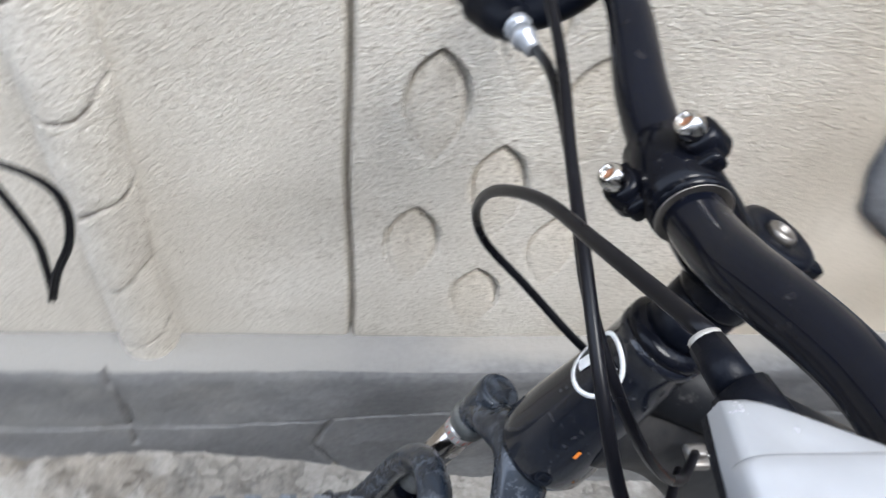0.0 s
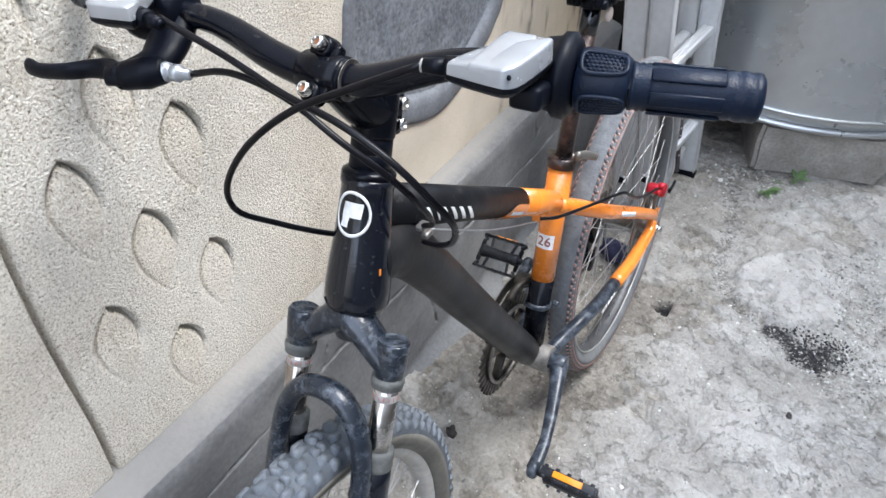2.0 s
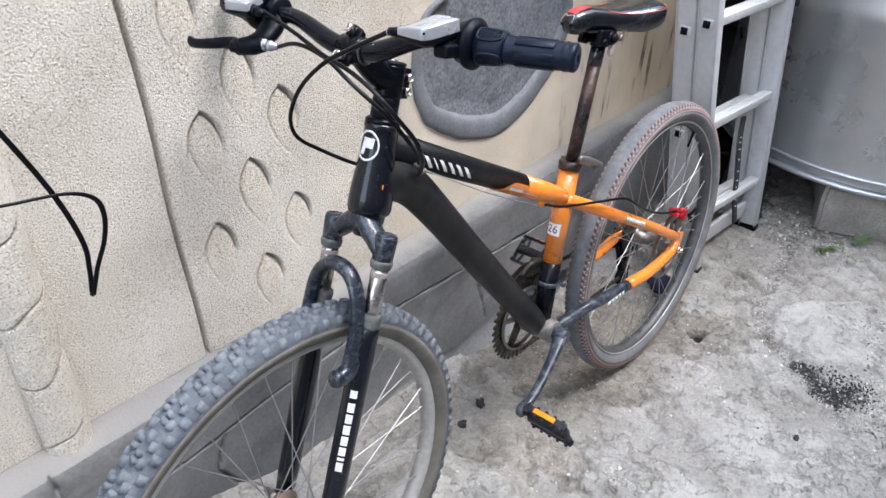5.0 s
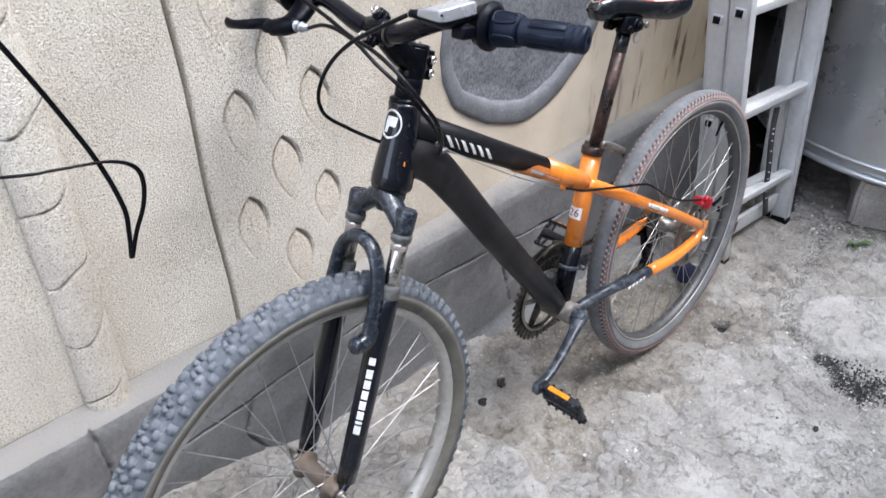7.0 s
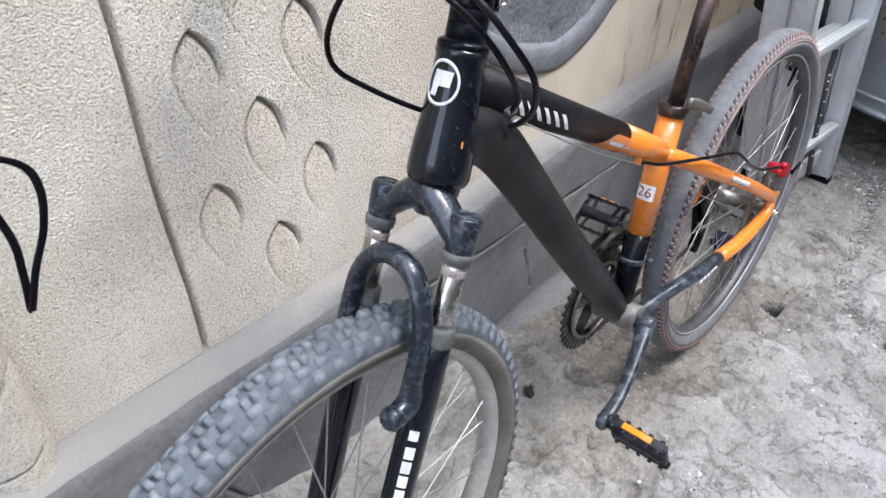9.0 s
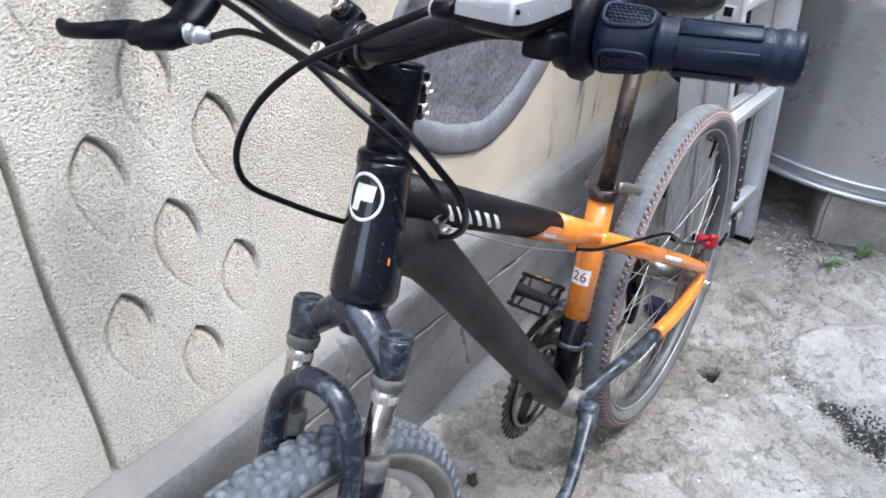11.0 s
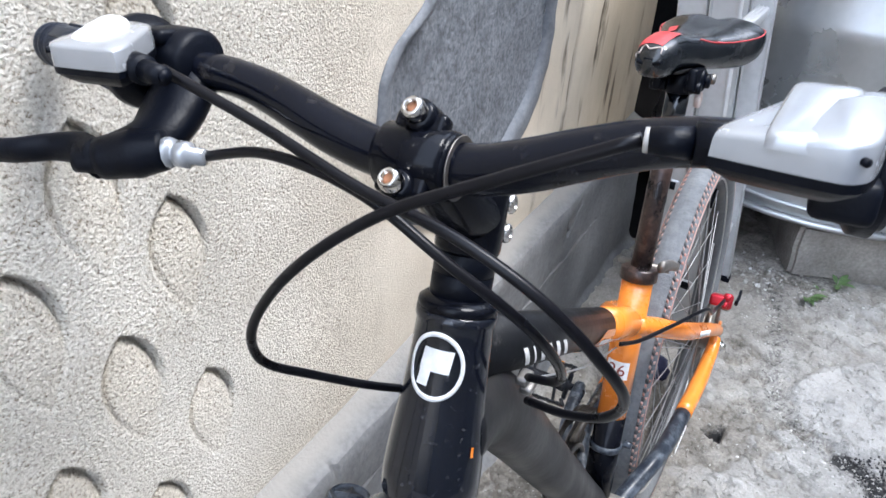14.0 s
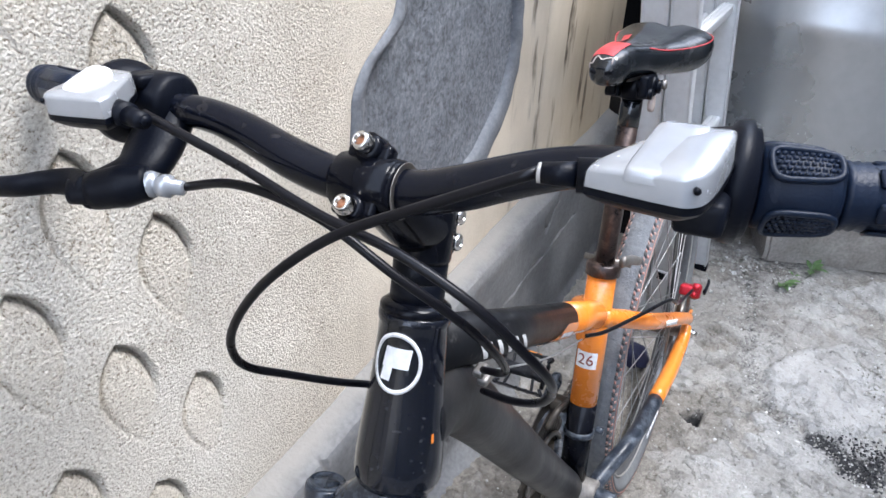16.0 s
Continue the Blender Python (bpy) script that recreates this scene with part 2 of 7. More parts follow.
    link(m, leaf, "Fac", buff, "Fac")
    link(m, mul, "Vector", buff, "Color1")
    # damp tan discolouring towards the wall's end
    tan = nt.nodes.new("ShaderNodeValToRGB")
    tan.color_ramp.elements[0].position, tan.color_ramp.elements[0].color = 0.42, (1, 1, 1, 1)
    tan.color_ramp.elements[1].position, tan.color_ramp.elements[1].color = 0.58, (0.98, 0.93, 0.86, 1)
    for pos, colour in ((0.90, (1.0, 0.93, 0.83, 1)), (0.995, (0.74, 0.65, 0.53, 1))):
        tan.color_ramp.elements.new(pos).color = colour
    link(m, remap, "Result", tan, "Fac")
    tanned = nt.nodes.new("ShaderNodeMixRGB")
    tanned.blend_type = "MULTIPLY"
    tanned.inputs["Fac"].default_value = 1.0
    link(m, buff, "Color", tanned, "Color1")
    link(m, tan, "Color", tanned, "Color2")
    # brown in scored lines and cracks: dirt, and the grooves' shade painted in
    groove_mask = nt.nodes.new("ShaderNodeAttribute")
    groove_mask.attribute_name = "groove_dark"
    darkened = nt.nodes.new("ShaderNodeMixRGB")
    darkened.inputs["Color2"].default_value = (0.115, 0.09, 0.066, 1)
    link(m, groove_mask, "Fac", darkened, "Fac")
    link(m, tanned, "Color", darkened, "Color1")
    # brown streaks that run down the wall
    mp = nt.nodes.new("ShaderNodeMapping")
    mp.inputs["Scale"].default_value = (1, 1, 0.13)
    link(m, co, "Object", mp, "Vector")
    sn = nt.nodes.new("ShaderNodeTexNoise")
    sn.inputs["Scale"].default_value, sn.inputs["Detail"].default_value = 19, 7
    link(m, mp, "Vector", sn, "Vector")
    sm = nt.nodes.new("ShaderNodeMapRange")
    sm.inputs["From Min"].default_value, sm.inputs["From Max"].default_value = 0.56, 0.62
    sm.inputs["To Min"].default_value, sm.inputs["To Max"].default_value = 0.04, 0.8
    link(m, sn, "Fac", sm, "Value")
    far = nt.nodes.new("ShaderNodeMapRange")
    far.inputs["From Min"].default_value, far.inputs["From Max"].default_value = 0.92, 1.06
    far.inputs["To Min"].default_value, far.inputs["To Max"].default_value = 0.08, 1.0
    link(m, sep, "X", far, "Value")
    mp2 = nt.nodes.new("ShaderNodeMapping")
    mp2.inputs["Scale"].default_value, mp2.inputs["Location"].default_value = (1, 1, 0.3), (3.3, 0, 1.7)
    link(m, co, "Object", mp2, "Vector")
    dn = nt.nodes.new("ShaderNodeTexNoise")
    dn.inputs["Scale"].default_value, dn.inputs["Detail"].default_value = 26, 6
    link(m, mp2, "Vector", dn, "Vector")
    dash = nt.nodes.new("ShaderNodeMapRange")
    dash.inputs["From Min"].default_value, dash.inputs["From Max"].default_value = 0.45, 0.56
    dash.inputs["To Min"].default_value, dash.inputs["To Max"].default_value = 0.15, 1.4
    link(m, dn, "Fac", dash, "Value")
    cut = nt.nodes.new("ShaderNodeMath")
    cut.operation = "MULTIPLY"
    link(m, sm, "Result", cut, 0)
    link(m, dash, "Result", cut, 1)
    mm = nt.nodes.new("ShaderNodeMath")
    mm.operation = "MULTIPLY"
    mm.use_clamp = True
    m.node_tree.links.new(cut.outputs[0], mm.inputs[0])
    link(m, far, "Result", mm, 1)
    stain = nt.nodes.new("ShaderNodeMixRGB")
    stain.inputs["Color2"].default_value = (0.10, 0.072, 0.046, 1)
    m.node_tree.links.new(mm.outputs[0], stain.inputs["Fac"])
    link(m, darkened, "Color", stain, "Color1")
    link(m, stain, "Color", bsdf, "Base Color")
    bsdf.inputs["Roughness"].default_value = 0.9
    hmix = nt.nodes.new("ShaderNodeMix")
    link(m, zone, "Color", hmix, "Factor")
    link(m, soft, "Fac", hmix, 2)
    inv = nt.nodes.new("ShaderNodeMapRange")
    inv.inputs["From Max"].default_value = 0.8
    inv.inputs["To Min"].default_value, inv.inputs["To Max"].default_value = 1.0, 0.0
    link(m, grain, "Distance", inv, "Value")
    add = nt.nodes.new("ShaderNodeMath")
    add.operation = "MULTIPLY_ADD"
    link(m, soft, "Fac", add, 0)
    add.inputs[1].default_value = 2.6
    link(m, inv, "Result", add, 2)
    m.node_tree.links.new(add.outputs[0], hmix.inputs[3])
    bp = nt.nodes.new("ShaderNodeBump")
    bp.inputs["Strength"].default_value, bp.inputs["Distance"].default_value = 0.9, 0.0015
    m.node_tree.links.new(hmix.outputs[0], bp.inputs["Height"])
    link(m, bp, "Normal", bsdf, "Normal")
    return m


PEBBLE = pebble_plaster()
CREAM = mat("cream_plaster", (0.64, 0.605, 0.535), 0.9, 0, (0.51, 0.47, 0.405), scale=7, fine=140, vary=0.18, bump=0.9, bump_scale=210)
GREY_PLASTER = mat("grey_plaster", (0.34, 0.335, 0.32), 0.9, 0, (0.25, 0.245, 0.235), scale=4, fine=120, bump=0.6, bump_scale=180)
FOOT_RIM = mat("smooth_grey_cement", (0.166, 0.175, 0.189), 0.8, 0, (0.112, 0.119, 0.13), scale=12, fine=150, vary=0.3, bump=0.6, bump_scale=220)
FOOT_SOLE = mat("rough_grey_cement", (0.165, 0.176, 0.192), 0.85, 0, (0.115, 0.124, 0.138), scale=22, fine=150, vary=0.75, bump=1.0, bump_scale=150, dust=(0.05, 0.053, 0.06), dust_amount=0.04, dust_scale=150)
SKIRT = mat("grey_cement_skirting", (0.178, 0.179, 0.181), 0.85, 0, (0.105, 0.106, 0.108), scale=5, fine=120, vary=0.3, bump=0.6, bump_scale=180, dust=(0.31, 0.298, 0.275), dust_amount=0.26, dust_scale=4)
LEDGE = mat("cement_ledge", (0.16, 0.159, 0.158), 0.9, 0, (0.10, 0.10, 0.10), scale=8, fine=130, vary=0.3, bump=0.6, bump_scale=170, dust=(0.25, 0.243, 0.228), dust_amount=0.2, dust_scale=9)
# ledge colour grows paler towards its left end
pale_film = LEDGE.node_tree.nodes.new("ShaderNodeMixRGB")
pale_end = LEDGE.node_tree.nodes.new("ShaderNodeAttribute")
pale_end.attribute_name = "pale"
LEDGE.node_tree.links.new(LEDGE.node_tree.nodes["Principled BSDF"].inputs["Base Color"].links[0].from_socket, pale_film.inputs["Color1"])
pale_film.inputs["Color2"].default_value = (0.19, 0.184, 0.173, 1)
link(LEDGE, pale_end, "Fac", pale_film, "Fac")
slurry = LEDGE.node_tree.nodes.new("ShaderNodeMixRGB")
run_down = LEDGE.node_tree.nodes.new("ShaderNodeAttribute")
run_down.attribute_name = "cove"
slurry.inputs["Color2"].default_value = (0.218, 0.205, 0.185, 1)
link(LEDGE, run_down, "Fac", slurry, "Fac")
link(LEDGE, pale_film, "Color", slurry, "Color1")
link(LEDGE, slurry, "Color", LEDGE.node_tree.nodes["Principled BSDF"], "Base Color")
BB_SHELL = mat("dirty_bracket_shell", (0.2, 0.185, 0.165), 0.6, 0.3, (0.08, 0.072, 0.066), scale=45, bump=0.3, dust=(0.27, 0.25, 0.22), dust_amount=0.35, dust_scale=60)


def grit_material(name, colours):
    """Each stone takes its own shade from the range."""
    m = bpy.data.materials.new(name)
    m.use_nodes = True
    nt = m.node_tree
    geo = nt.nodes.new("ShaderNodeNewGeometry")
    ramp = nt.nodes.new("ShaderNodeValToRGB")
    ramp.color_ramp.elements[0].color, ramp.color_ramp.elements[1].color = (*colours[0][1], 1), (*colours[-1][1], 1)
    ramp.color_ramp.elements[0].position, ramp.color_ramp.elements[1].position = colours[0][0], colours[-1][0]
    for p, c in colours[1:-1]:
        ramp.color_ramp.elements.new(p).color = (*c, 1)
    link(m, geo, "Random Per Island", ramp, "Fac")
    link(m, ramp, "Color", nt.nodes["Principled BSDF"], "Base Color")
    nt.nodes["Principled BSDF"].inputs["Roughness"].default_value = 0.85
    return m


STONES = grit_material("grit_stones", [(0.0, (0.13, 0.12, 0.108)), (0.12, (0.26, 0.247, 0.22)), (0.75, (0.40, 0.385, 0.35)), (1.0, (0.6, 0.59, 0.56))])
BLACK_GRIT = grit_material("black_grit", [(0.0, (0.012, 0.012, 0.014)), (0.7, (0.035, 0.034, 0.036)), (0.9, (0.12, 0.115, 0.11)), (1.0, (0.3, 0.29, 0.27))])


def ground_material():
    m = bpy.data.materials.new("worn_concrete_ground")
    m.use_nodes = True
    nt = m.node_tree
    bsdf = nt.nodes["Principled BSDF"]
    co = nt.nodes.new("ShaderNodeTexCoord")

    def noise_node(scale, detail=6, rough=0.6):
        n = nt.nodes.new("ShaderNodeTexNoise")
        n.inputs["Scale"].default_value, n.inputs["Detail"].default_value, n.inputs["Roughness"].default_value = scale, detail, rough
        link(m, co, "Object", n, "Vector")
        return n
    big, mid, fine = noise_node(3.2, 8, 0.65), noise_node(17, 6, 0.65), noise_node(140, 4)
    r1 = nt.nodes.new("ShaderNodeValToRGB")
    r1.color_ramp.elements[0].position, r1.color_ramp.elements[0].color = 0.32, (0.258, 0.246, 0.229, 1)
    r1.color_ramp.elements[1].position, r1.color_ramp.elements[1].color = 0.64, (0.398, 0.386, 0.365, 1)
    link(m, big, "Fac", r1, "Fac")
    r2 = nt.nodes.new("ShaderNodeMapRange")
    r2.inputs["From Min"].default_value, r2.inputs["From Max"].default_value = 0.3, 0.72
    r2.inputs["To Min"].default_value, r2.inputs["To Max"].default_value = 0.76, 1.18
    link(m, mid, "Fac", r2, "Value")
    r3 = nt.nodes.new("ShaderNodeMapRange")
    r3.inputs["From Min"].default_value, r3.inputs["From Max"].default_value = 0.3, 0.7
    r3.inputs["To Min"].default_value, r3.inputs["To Max"].default_value = 0.80, 1.17
    link(m, fine, "Fac", r3, "Value")
    mm = nt.nodes.new("ShaderNodeMath")
    mm.operation = "MULTIPLY"
    link(m, r2, "Result", mm, 0)
    link(m, r3, "Result", mm, 1)
    sc = nt.nodes.new("ShaderNodeVectorMath")
    sc.operation = "SCALE"
    link(m, r1, "Color", sc, "Vector")
    m.node_tree.links.new(mm.outputs[0], sc.inputs["Scale"])
    # loose gritty soil between the plates: darker, browner, speckled
    at3 = nt.nodes.new("ShaderNodeAttribute")
    at3.attribute_name = "plate"
    speck = nt.nodes.new("ShaderNodeValToRGB")
    speck.color_ramp.elements[0].position, speck.color_ramp.elements[0].color = 0.36, (0.60, 0.57, 0.53, 1)
    speck.color_ramp.elements[1].position, speck.color_ramp.elements[1].color = 0.66, (0.95, 0.93, 0.89, 1)
    link(m, noise_node(60, 6, 0.7), "Fac", speck, "Fac")
    loose = nt.nodes.new("ShaderNodeMixRGB")
    link(m, at3, "Fac", loose, "Fac")
    link(m, speck, "Color", loose, "Color1")
    loose.inputs["Color2"].default_value = (1.0, 1.0, 1.0, 1)
    skin = nt.nodes.new("ShaderNodeMixRGB")
    skin.blend_type = "MULTIPLY"
    skin.inputs["Fac"].default_value = 1.0
    link(m, sc, "Vector", skin, "Color1")
    link(m, loose, "Color", skin, "Color2")
    # thin wandering cracks that hold dark soil
    wob = nt.nodes.new("ShaderNodeMixRGB")
    wob.inputs["Fac"].default_value = 0.16
    link(m, co, "Object", wob, "Color1")
    link(m, noise_node(6, 5), "Color", wob, "Color2")
    cell = nt.nodes.new("ShaderNodeTexVoronoi")
    cell.feature = "DISTANCE_TO_EDGE"
    cell.inputs["Scale"].default_value = 2.6
    link(m, wob, "Color", cell, "Vector")
    ck = nt.nodes.new("ShaderNodeMapRange")
    ck.inputs["From Min"].default_value, ck.inputs["From Max"].default_value = 0.002, 0.011
    ck.inputs["To Min"].default_value, ck.inputs["To Max"].default_value = 0.72, 1.0
    link(m, cell, "Distance", ck, "Value")
    where = nt.nodes.new("ShaderNodeMapRange")
    where.inputs["From Min"].default_value, where.inputs["From Max"].default_value = 0.50, 0.60
    link(m, noise_node(1.7, 2), "Fac", where, "Value")
    few = nt.nodes.new("ShaderNodeMix")
    few.inputs[2].default_value = 1.0
    link(m, where, "Result", few, "Factor")
    link(m, ck, "Result", few, 3)
    sc2 = nt.nodes.new("ShaderNodeVectorMath")
    sc2.operation = "SCALE"
    link(m, skin, "Color", sc2, "Vector")
    m.node_tree.links.new(few.outputs[0], sc2.inputs["Scale"])
    sc = sc2
    # damp brown soil trodden in along the wall
    at2 = nt.nodes.new("ShaderNodeAttribute")
    at2.attribute_name = "soil"
    damp = nt.nodes.new("ShaderNodeMath")
    damp.operation = "MULTIPLY"
    link(m, at2, "Fac", damp, 0)
    damp.inputs[1].default_value = 0.55
    dmix = nt.nodes.new("ShaderNodeMixRGB")
    dmix.blend_type = "MULTIPLY"
    dmix.inputs["Color2"].default_value = (0.80, 0.76, 0.71, 1)
    m.node_tree.links.new(damp.outputs[0], dmix.inputs["Fac"])
    link(m, sc, "Vector", dmix, "Color1")
    # cement dried pale in patches
    at4 = nt.nodes.new("ShaderNodeAttribute")
    at4.attribute_name = "pale"
    worn = nt.nodes.new("ShaderNodeMapRange")
    worn.inputs["From Min"].default_value, worn.inputs["From Max"].default_value = 0.34, 0.56
    worn.inputs["To Min"].default_value, worn.inputs["To Max"].default_value = 0.15, 0.85
    link(m, noise_node(24, 7, 0.7), "Fac", worn, "Value")
    pf = nt.nodes.new("ShaderNodeMath")
    pf.operation = "MULTIPLY"
    link(m, at4, "Fac", pf, 0)
    link(m, worn, "Result", pf, 1)
    pale = nt.nodes.new("ShaderNodeMixRGB")
    pale.inputs["Color2"].default_value = (0.445, 0.433, 0.408, 1)
    m.node_tree.links.new(pf.outputs[0], pale.inputs["Fac"])
    link(m, dmix, "Color", pale, "Color1")
    # small dark pits
    pit = nt.nodes.new("ShaderNodeMapRange")
    pit.inputs["From Min"].default_value, pit.inputs["From Max"].default_value = 0.25, 0.34
    pit.inputs["To Min"].default_value, pit.inputs["To Max"].default_value = 0.5, 1.0
    link(m, noise_node(62, 3, 0.55), "Fac", pit, "Value")
    pitted = nt.nodes.new("ShaderNodeVectorMath")
    pitted.operation = "SCALE"
    link(m, pale, "Color", pitted, "Vector")
    link(m, pit, "Result", pitted, "Scale")
    # ragged edges of thin broken layers: a dark line and a small step
    layer = noise_node(10, 10, 0.68)
    off = nt.nodes.new("ShaderNodeMath")
    off.operation = "SUBTRACT"
    link(m, layer, "Fac", off, 0)
    off.inputs[1].default_value = 0.52
    near = nt.nodes.new("ShaderNodeMath")
    near.operation = "ABSOLUTE"
    m.node_tree.links.new(off.outputs[0], near.inputs[0])
    rim = nt.nodes.new("ShaderNodeMapRange")
    rim.inputs["From Min"].default_value, rim.inputs["From Max"].default_value = 0.001, 0.016
    rim.inputs["To Min"].default_value, rim.inputs["To Max"].default_value = 0.93, 1.0
    m.node_tree.links.new(near.outputs[0], rim.inputs["Value"])
    some = nt.nodes.new("ShaderNodeMapRange")
    some.inputs["From Min"].default_value, some.inputs["From Max"].default_value = 0.52, 0.60
    link(m, noise_node(11, 3), "Fac", some, "Value")
    broken = nt.nodes.new("ShaderNodeMix")
    broken.inputs[2].default_value = 1.0
    link(m, some, "Result", broken, "Factor")
    link(m, rim, "Result", broken, 3)
    edged = nt.nodes.new("ShaderNodeVectorMath")
    edged.operation = "SCALE"
    link(m, pitted, "Vector", edged, "Vector")
    m.node_tree.links.new(broken.outputs[0], edged.inputs["Scale"])
    step = nt.nodes.new("ShaderNodeMapRange")
    step.inputs["From Min"].default_value, step.inputs["From Max"].default_value = 0.505, 0.535
    step.inputs["To Max"].default_value = 0.8
    link(m, layer, "Fac", step, "Value")
    # dark gritty spill, and painted shade of hole and passage, in the mesh's own attribute
    at = nt.nodes.new("ShaderNodeAttribute")
    at.attribute_name = "grit"
    sp = noise_node(75, 3, 0.7)
    thr = nt.nodes.new("ShaderNodeMath")
    thr.operation = "MULTIPLY_ADD"
    link(m, sp, "Fac", thr, 0)
    thr.inputs[1].default_value = 1.6
    thr.inputs[2].default_value = -1.1
    addn = nt.nodes.new("ShaderNodeMath")
    link(m, at, "Fac", addn, 0)
    m.node_tree.links.new(thr.outputs[0], addn.inputs[1])
    clampn = nt.nodes.new("ShaderNodeMapRange")
    clampn.inputs["From Min"].default_value, clampn.inputs["From Max"].default_value = 0.0, 0.5
    m.node_tree.links.new(addn.outputs[0], clampn.inputs["Value"])
    mix = nt.nodes.new("ShaderNodeMixRGB")
    mix.inputs["Color2"].default_value = (0.035, 0.034, 0.034, 1)
    link(m, clampn, "Result", mix, "Fac")
    link(m, edged, "Vector", mix, "Color1")
    link(m, mix, "Color", bsdf, "Base Color")
    bsdf.inputs["Roughness"].default_value = 0.92
    b1 = nt.nodes.new("ShaderNodeMath")
    b1.operation = "MULTIPLY_ADD"
    link(m, mid, "Fac", b1, 0)
    b1.inputs[1].default_value = 2.0
    link(m, fine, "Fac", b1, 2)
    bp = nt.nodes.new("ShaderNodeBump")
    bp.inputs["Strength"].default_value, bp.inputs["Distance"].default_value = 0.9, 0.004
    b2 = nt.nodes.new("ShaderNodeMath")
    b2.operation = "MULTIPLY_ADD"
    link(m, noise_node(48, 6, 0.75), "Fac", b2, 0)
    b2.inputs[1].default_value = 1.5
    m.node_tree.links.new(b1.outputs[0], b2.inputs[2])
    b3 = nt.nodes.new("ShaderNodeMath")
    m.node_tree.links.new(b2.outputs[0], b3.inputs[0])
    link(m, step, "Result", b3, 1)
    m.node_tree.links.new(b3.outputs[0], bp.inputs["Height"])
    link(m, bp, "Normal", bsdf, "Normal")
    return m


GROUND = ground_material()


# ---- mesh helpers ----
def part(name, bm, material, parent=None, label="", sharp=0.7):
    """Links a bmesh as one mesh object, under a thing or a part."""
    for e in bm.edges:
        if len(e.link_faces) == 2 and e.calc_face_angle(0) > sharp:
            e.smooth = False
    for fc in bm.faces:
        fc.smooth = True
    me = bpy.data.meshes.new(name)
    bm.to_mesh(me)
    bm.free()
    me.materials.append(material)
    ob = new(name, me)
    if parent is not None:
        ob.parent = parent
    if label:
        ob["label"] = label
    return ob


def thing(name, matrix, label, category, group="", kind=""):
    ob = new(name)
    ob.empty_display_size = 0.1
    ob.matrix_world = matrix
    return tagged(ob, label, category, group, kind)


def spline(pts, steps=6):
    """A smooth line through the points."""
    p = [Vector(q) for q in pts]
    if len(p) < 3:
        return p
    ext = [2 * p[0] - p[1]] + p + [2 * p[-1] - p[-2]]
    out = []
    for i in range(len(p) - 1):
        a, b, c, d = ext[i:i + 4]
        for k in range(steps):
            t = k / steps
            out.append(0.5 * (2 * b + (c - a) * t + (2 * a - 5 * b + 4 * c - d) * t * t + (3 * b - a - 3 * c + d) * t ** 3))
    return out + [p[-1]]


def tube(bm, pts, radius, seg=14, flat=1.0, up=None, caps=True, closed=False):
    """A swept tube; radius a number or one per point; flat squeezes it across its second axis."""
    pts = [Vector(p) for p in pts]
    n = len(pts)
    radii = radius if isinstance(radius, (list, tuple)) else [radius] * n
    if len(radii) != n:
        radii = np.interp(np.linspace(0, 1, n), np.linspace(0, 1, len(radii)), radii).tolist()
    prev = Vector(up) if up else None
    rings = []
    for i, p in enumerate(pts):
        if closed:
            tan = (pts[(i + 1) % n] - pts[i - 1]).normalized()
        else:
            tan = (pts[min(i + 1, n - 1)] - pts[max(i - 1, 0)]).normalized()
        if prev is None:
            prev = Vector((0, 0, 1)) if abs(tan.z) < 0.9 else Vector((0, 1, 0))
        side = (prev - tan * prev.dot(tan)).normalized()
        prev = side
        other = tan.cross(side)
        rings.append([bm.verts.new(p + radii[i] * (math.cos(a) * side + flat * math.sin(a) * other))
                      for a in (2 * math.pi * k / seg for k in range(seg))])
    for i in range(n if closed else n - 1):
        a, b = rings[i], rings[(i + 1) % n]
        for k in range(seg):
            bm.faces.new((a[k], a[(k + 1) % seg], b[(k + 1) % seg], b[k]))
    if caps and not closed:
        bm.faces.new(rings[0][::-1])
        bm.faces.new(rings[-1])
    return bm


def lathe(bm, profile, seg=32, m=None, closed=False):
    """Turns (radius, height) pairs about z, then places them by m."""
    m = m or Matrix()
    rings = [[bm.verts.new(m @ Vector((max(r, 1e-5) * math.cos(2 * math.pi * k / seg), max(r, 1e-5) * math.sin(2 * math.pi * k / seg), z)))
              for k in range(seg)] for r, z in profile]
    for i in range(len(rings) if closed else len(rings) - 1):
        a, b = rings[i], rings[(i + 1) % len(rings)]
        for k in range(seg):
            bm.faces.new((a[k], a[(k + 1) % seg], b[(k + 1) % seg], b[k]))
    if not closed:
        bm.faces.new(rings[0][::-1])
        bm.faces.new(rings[-1])
    return bm


def axis_frame(a, b):
    """The frame whose z runs from a to b, standing at a."""
    a, b = Vector(a), Vector(b)
    return Matrix.Translation(a) @ (b - a).to_track_quat("Z", "Y").to_matrix().to_4x4()


def rod(bm, a, b, r, r2=None, seg=14, bevel=0.0):
    a, b = Vector(a), Vector(b)
    L, r2 = (b - a).length, r if r2 is None else r2
    bev = min(bevel, L * 0.4)
    prof = [(r - bev, 0), (r, bev), (r2, L - bev), (r2 - bev, L)] if bev else [(r, 0), (r2, L)]
    return lathe(bm, prof, seg, axis_frame(a, b))


def block(bm, size, m=None, bevel=0.0, segs=2):
    """A box of that size about its own middle, placed by m, with rounded edges."""
    tmp = bmesh.new()
    bmesh.ops.create_cube(tmp, size=1, matrix=Matrix.Diagonal((*size, 1)))
    if bevel:
        bmesh.ops.bevel(tmp, geom=tmp.edges[:], offset=bevel, segments=segs, affect="EDGES", profile=0.6)
    tmp.transform(m or Matrix())
    return merge(bm, tmp)


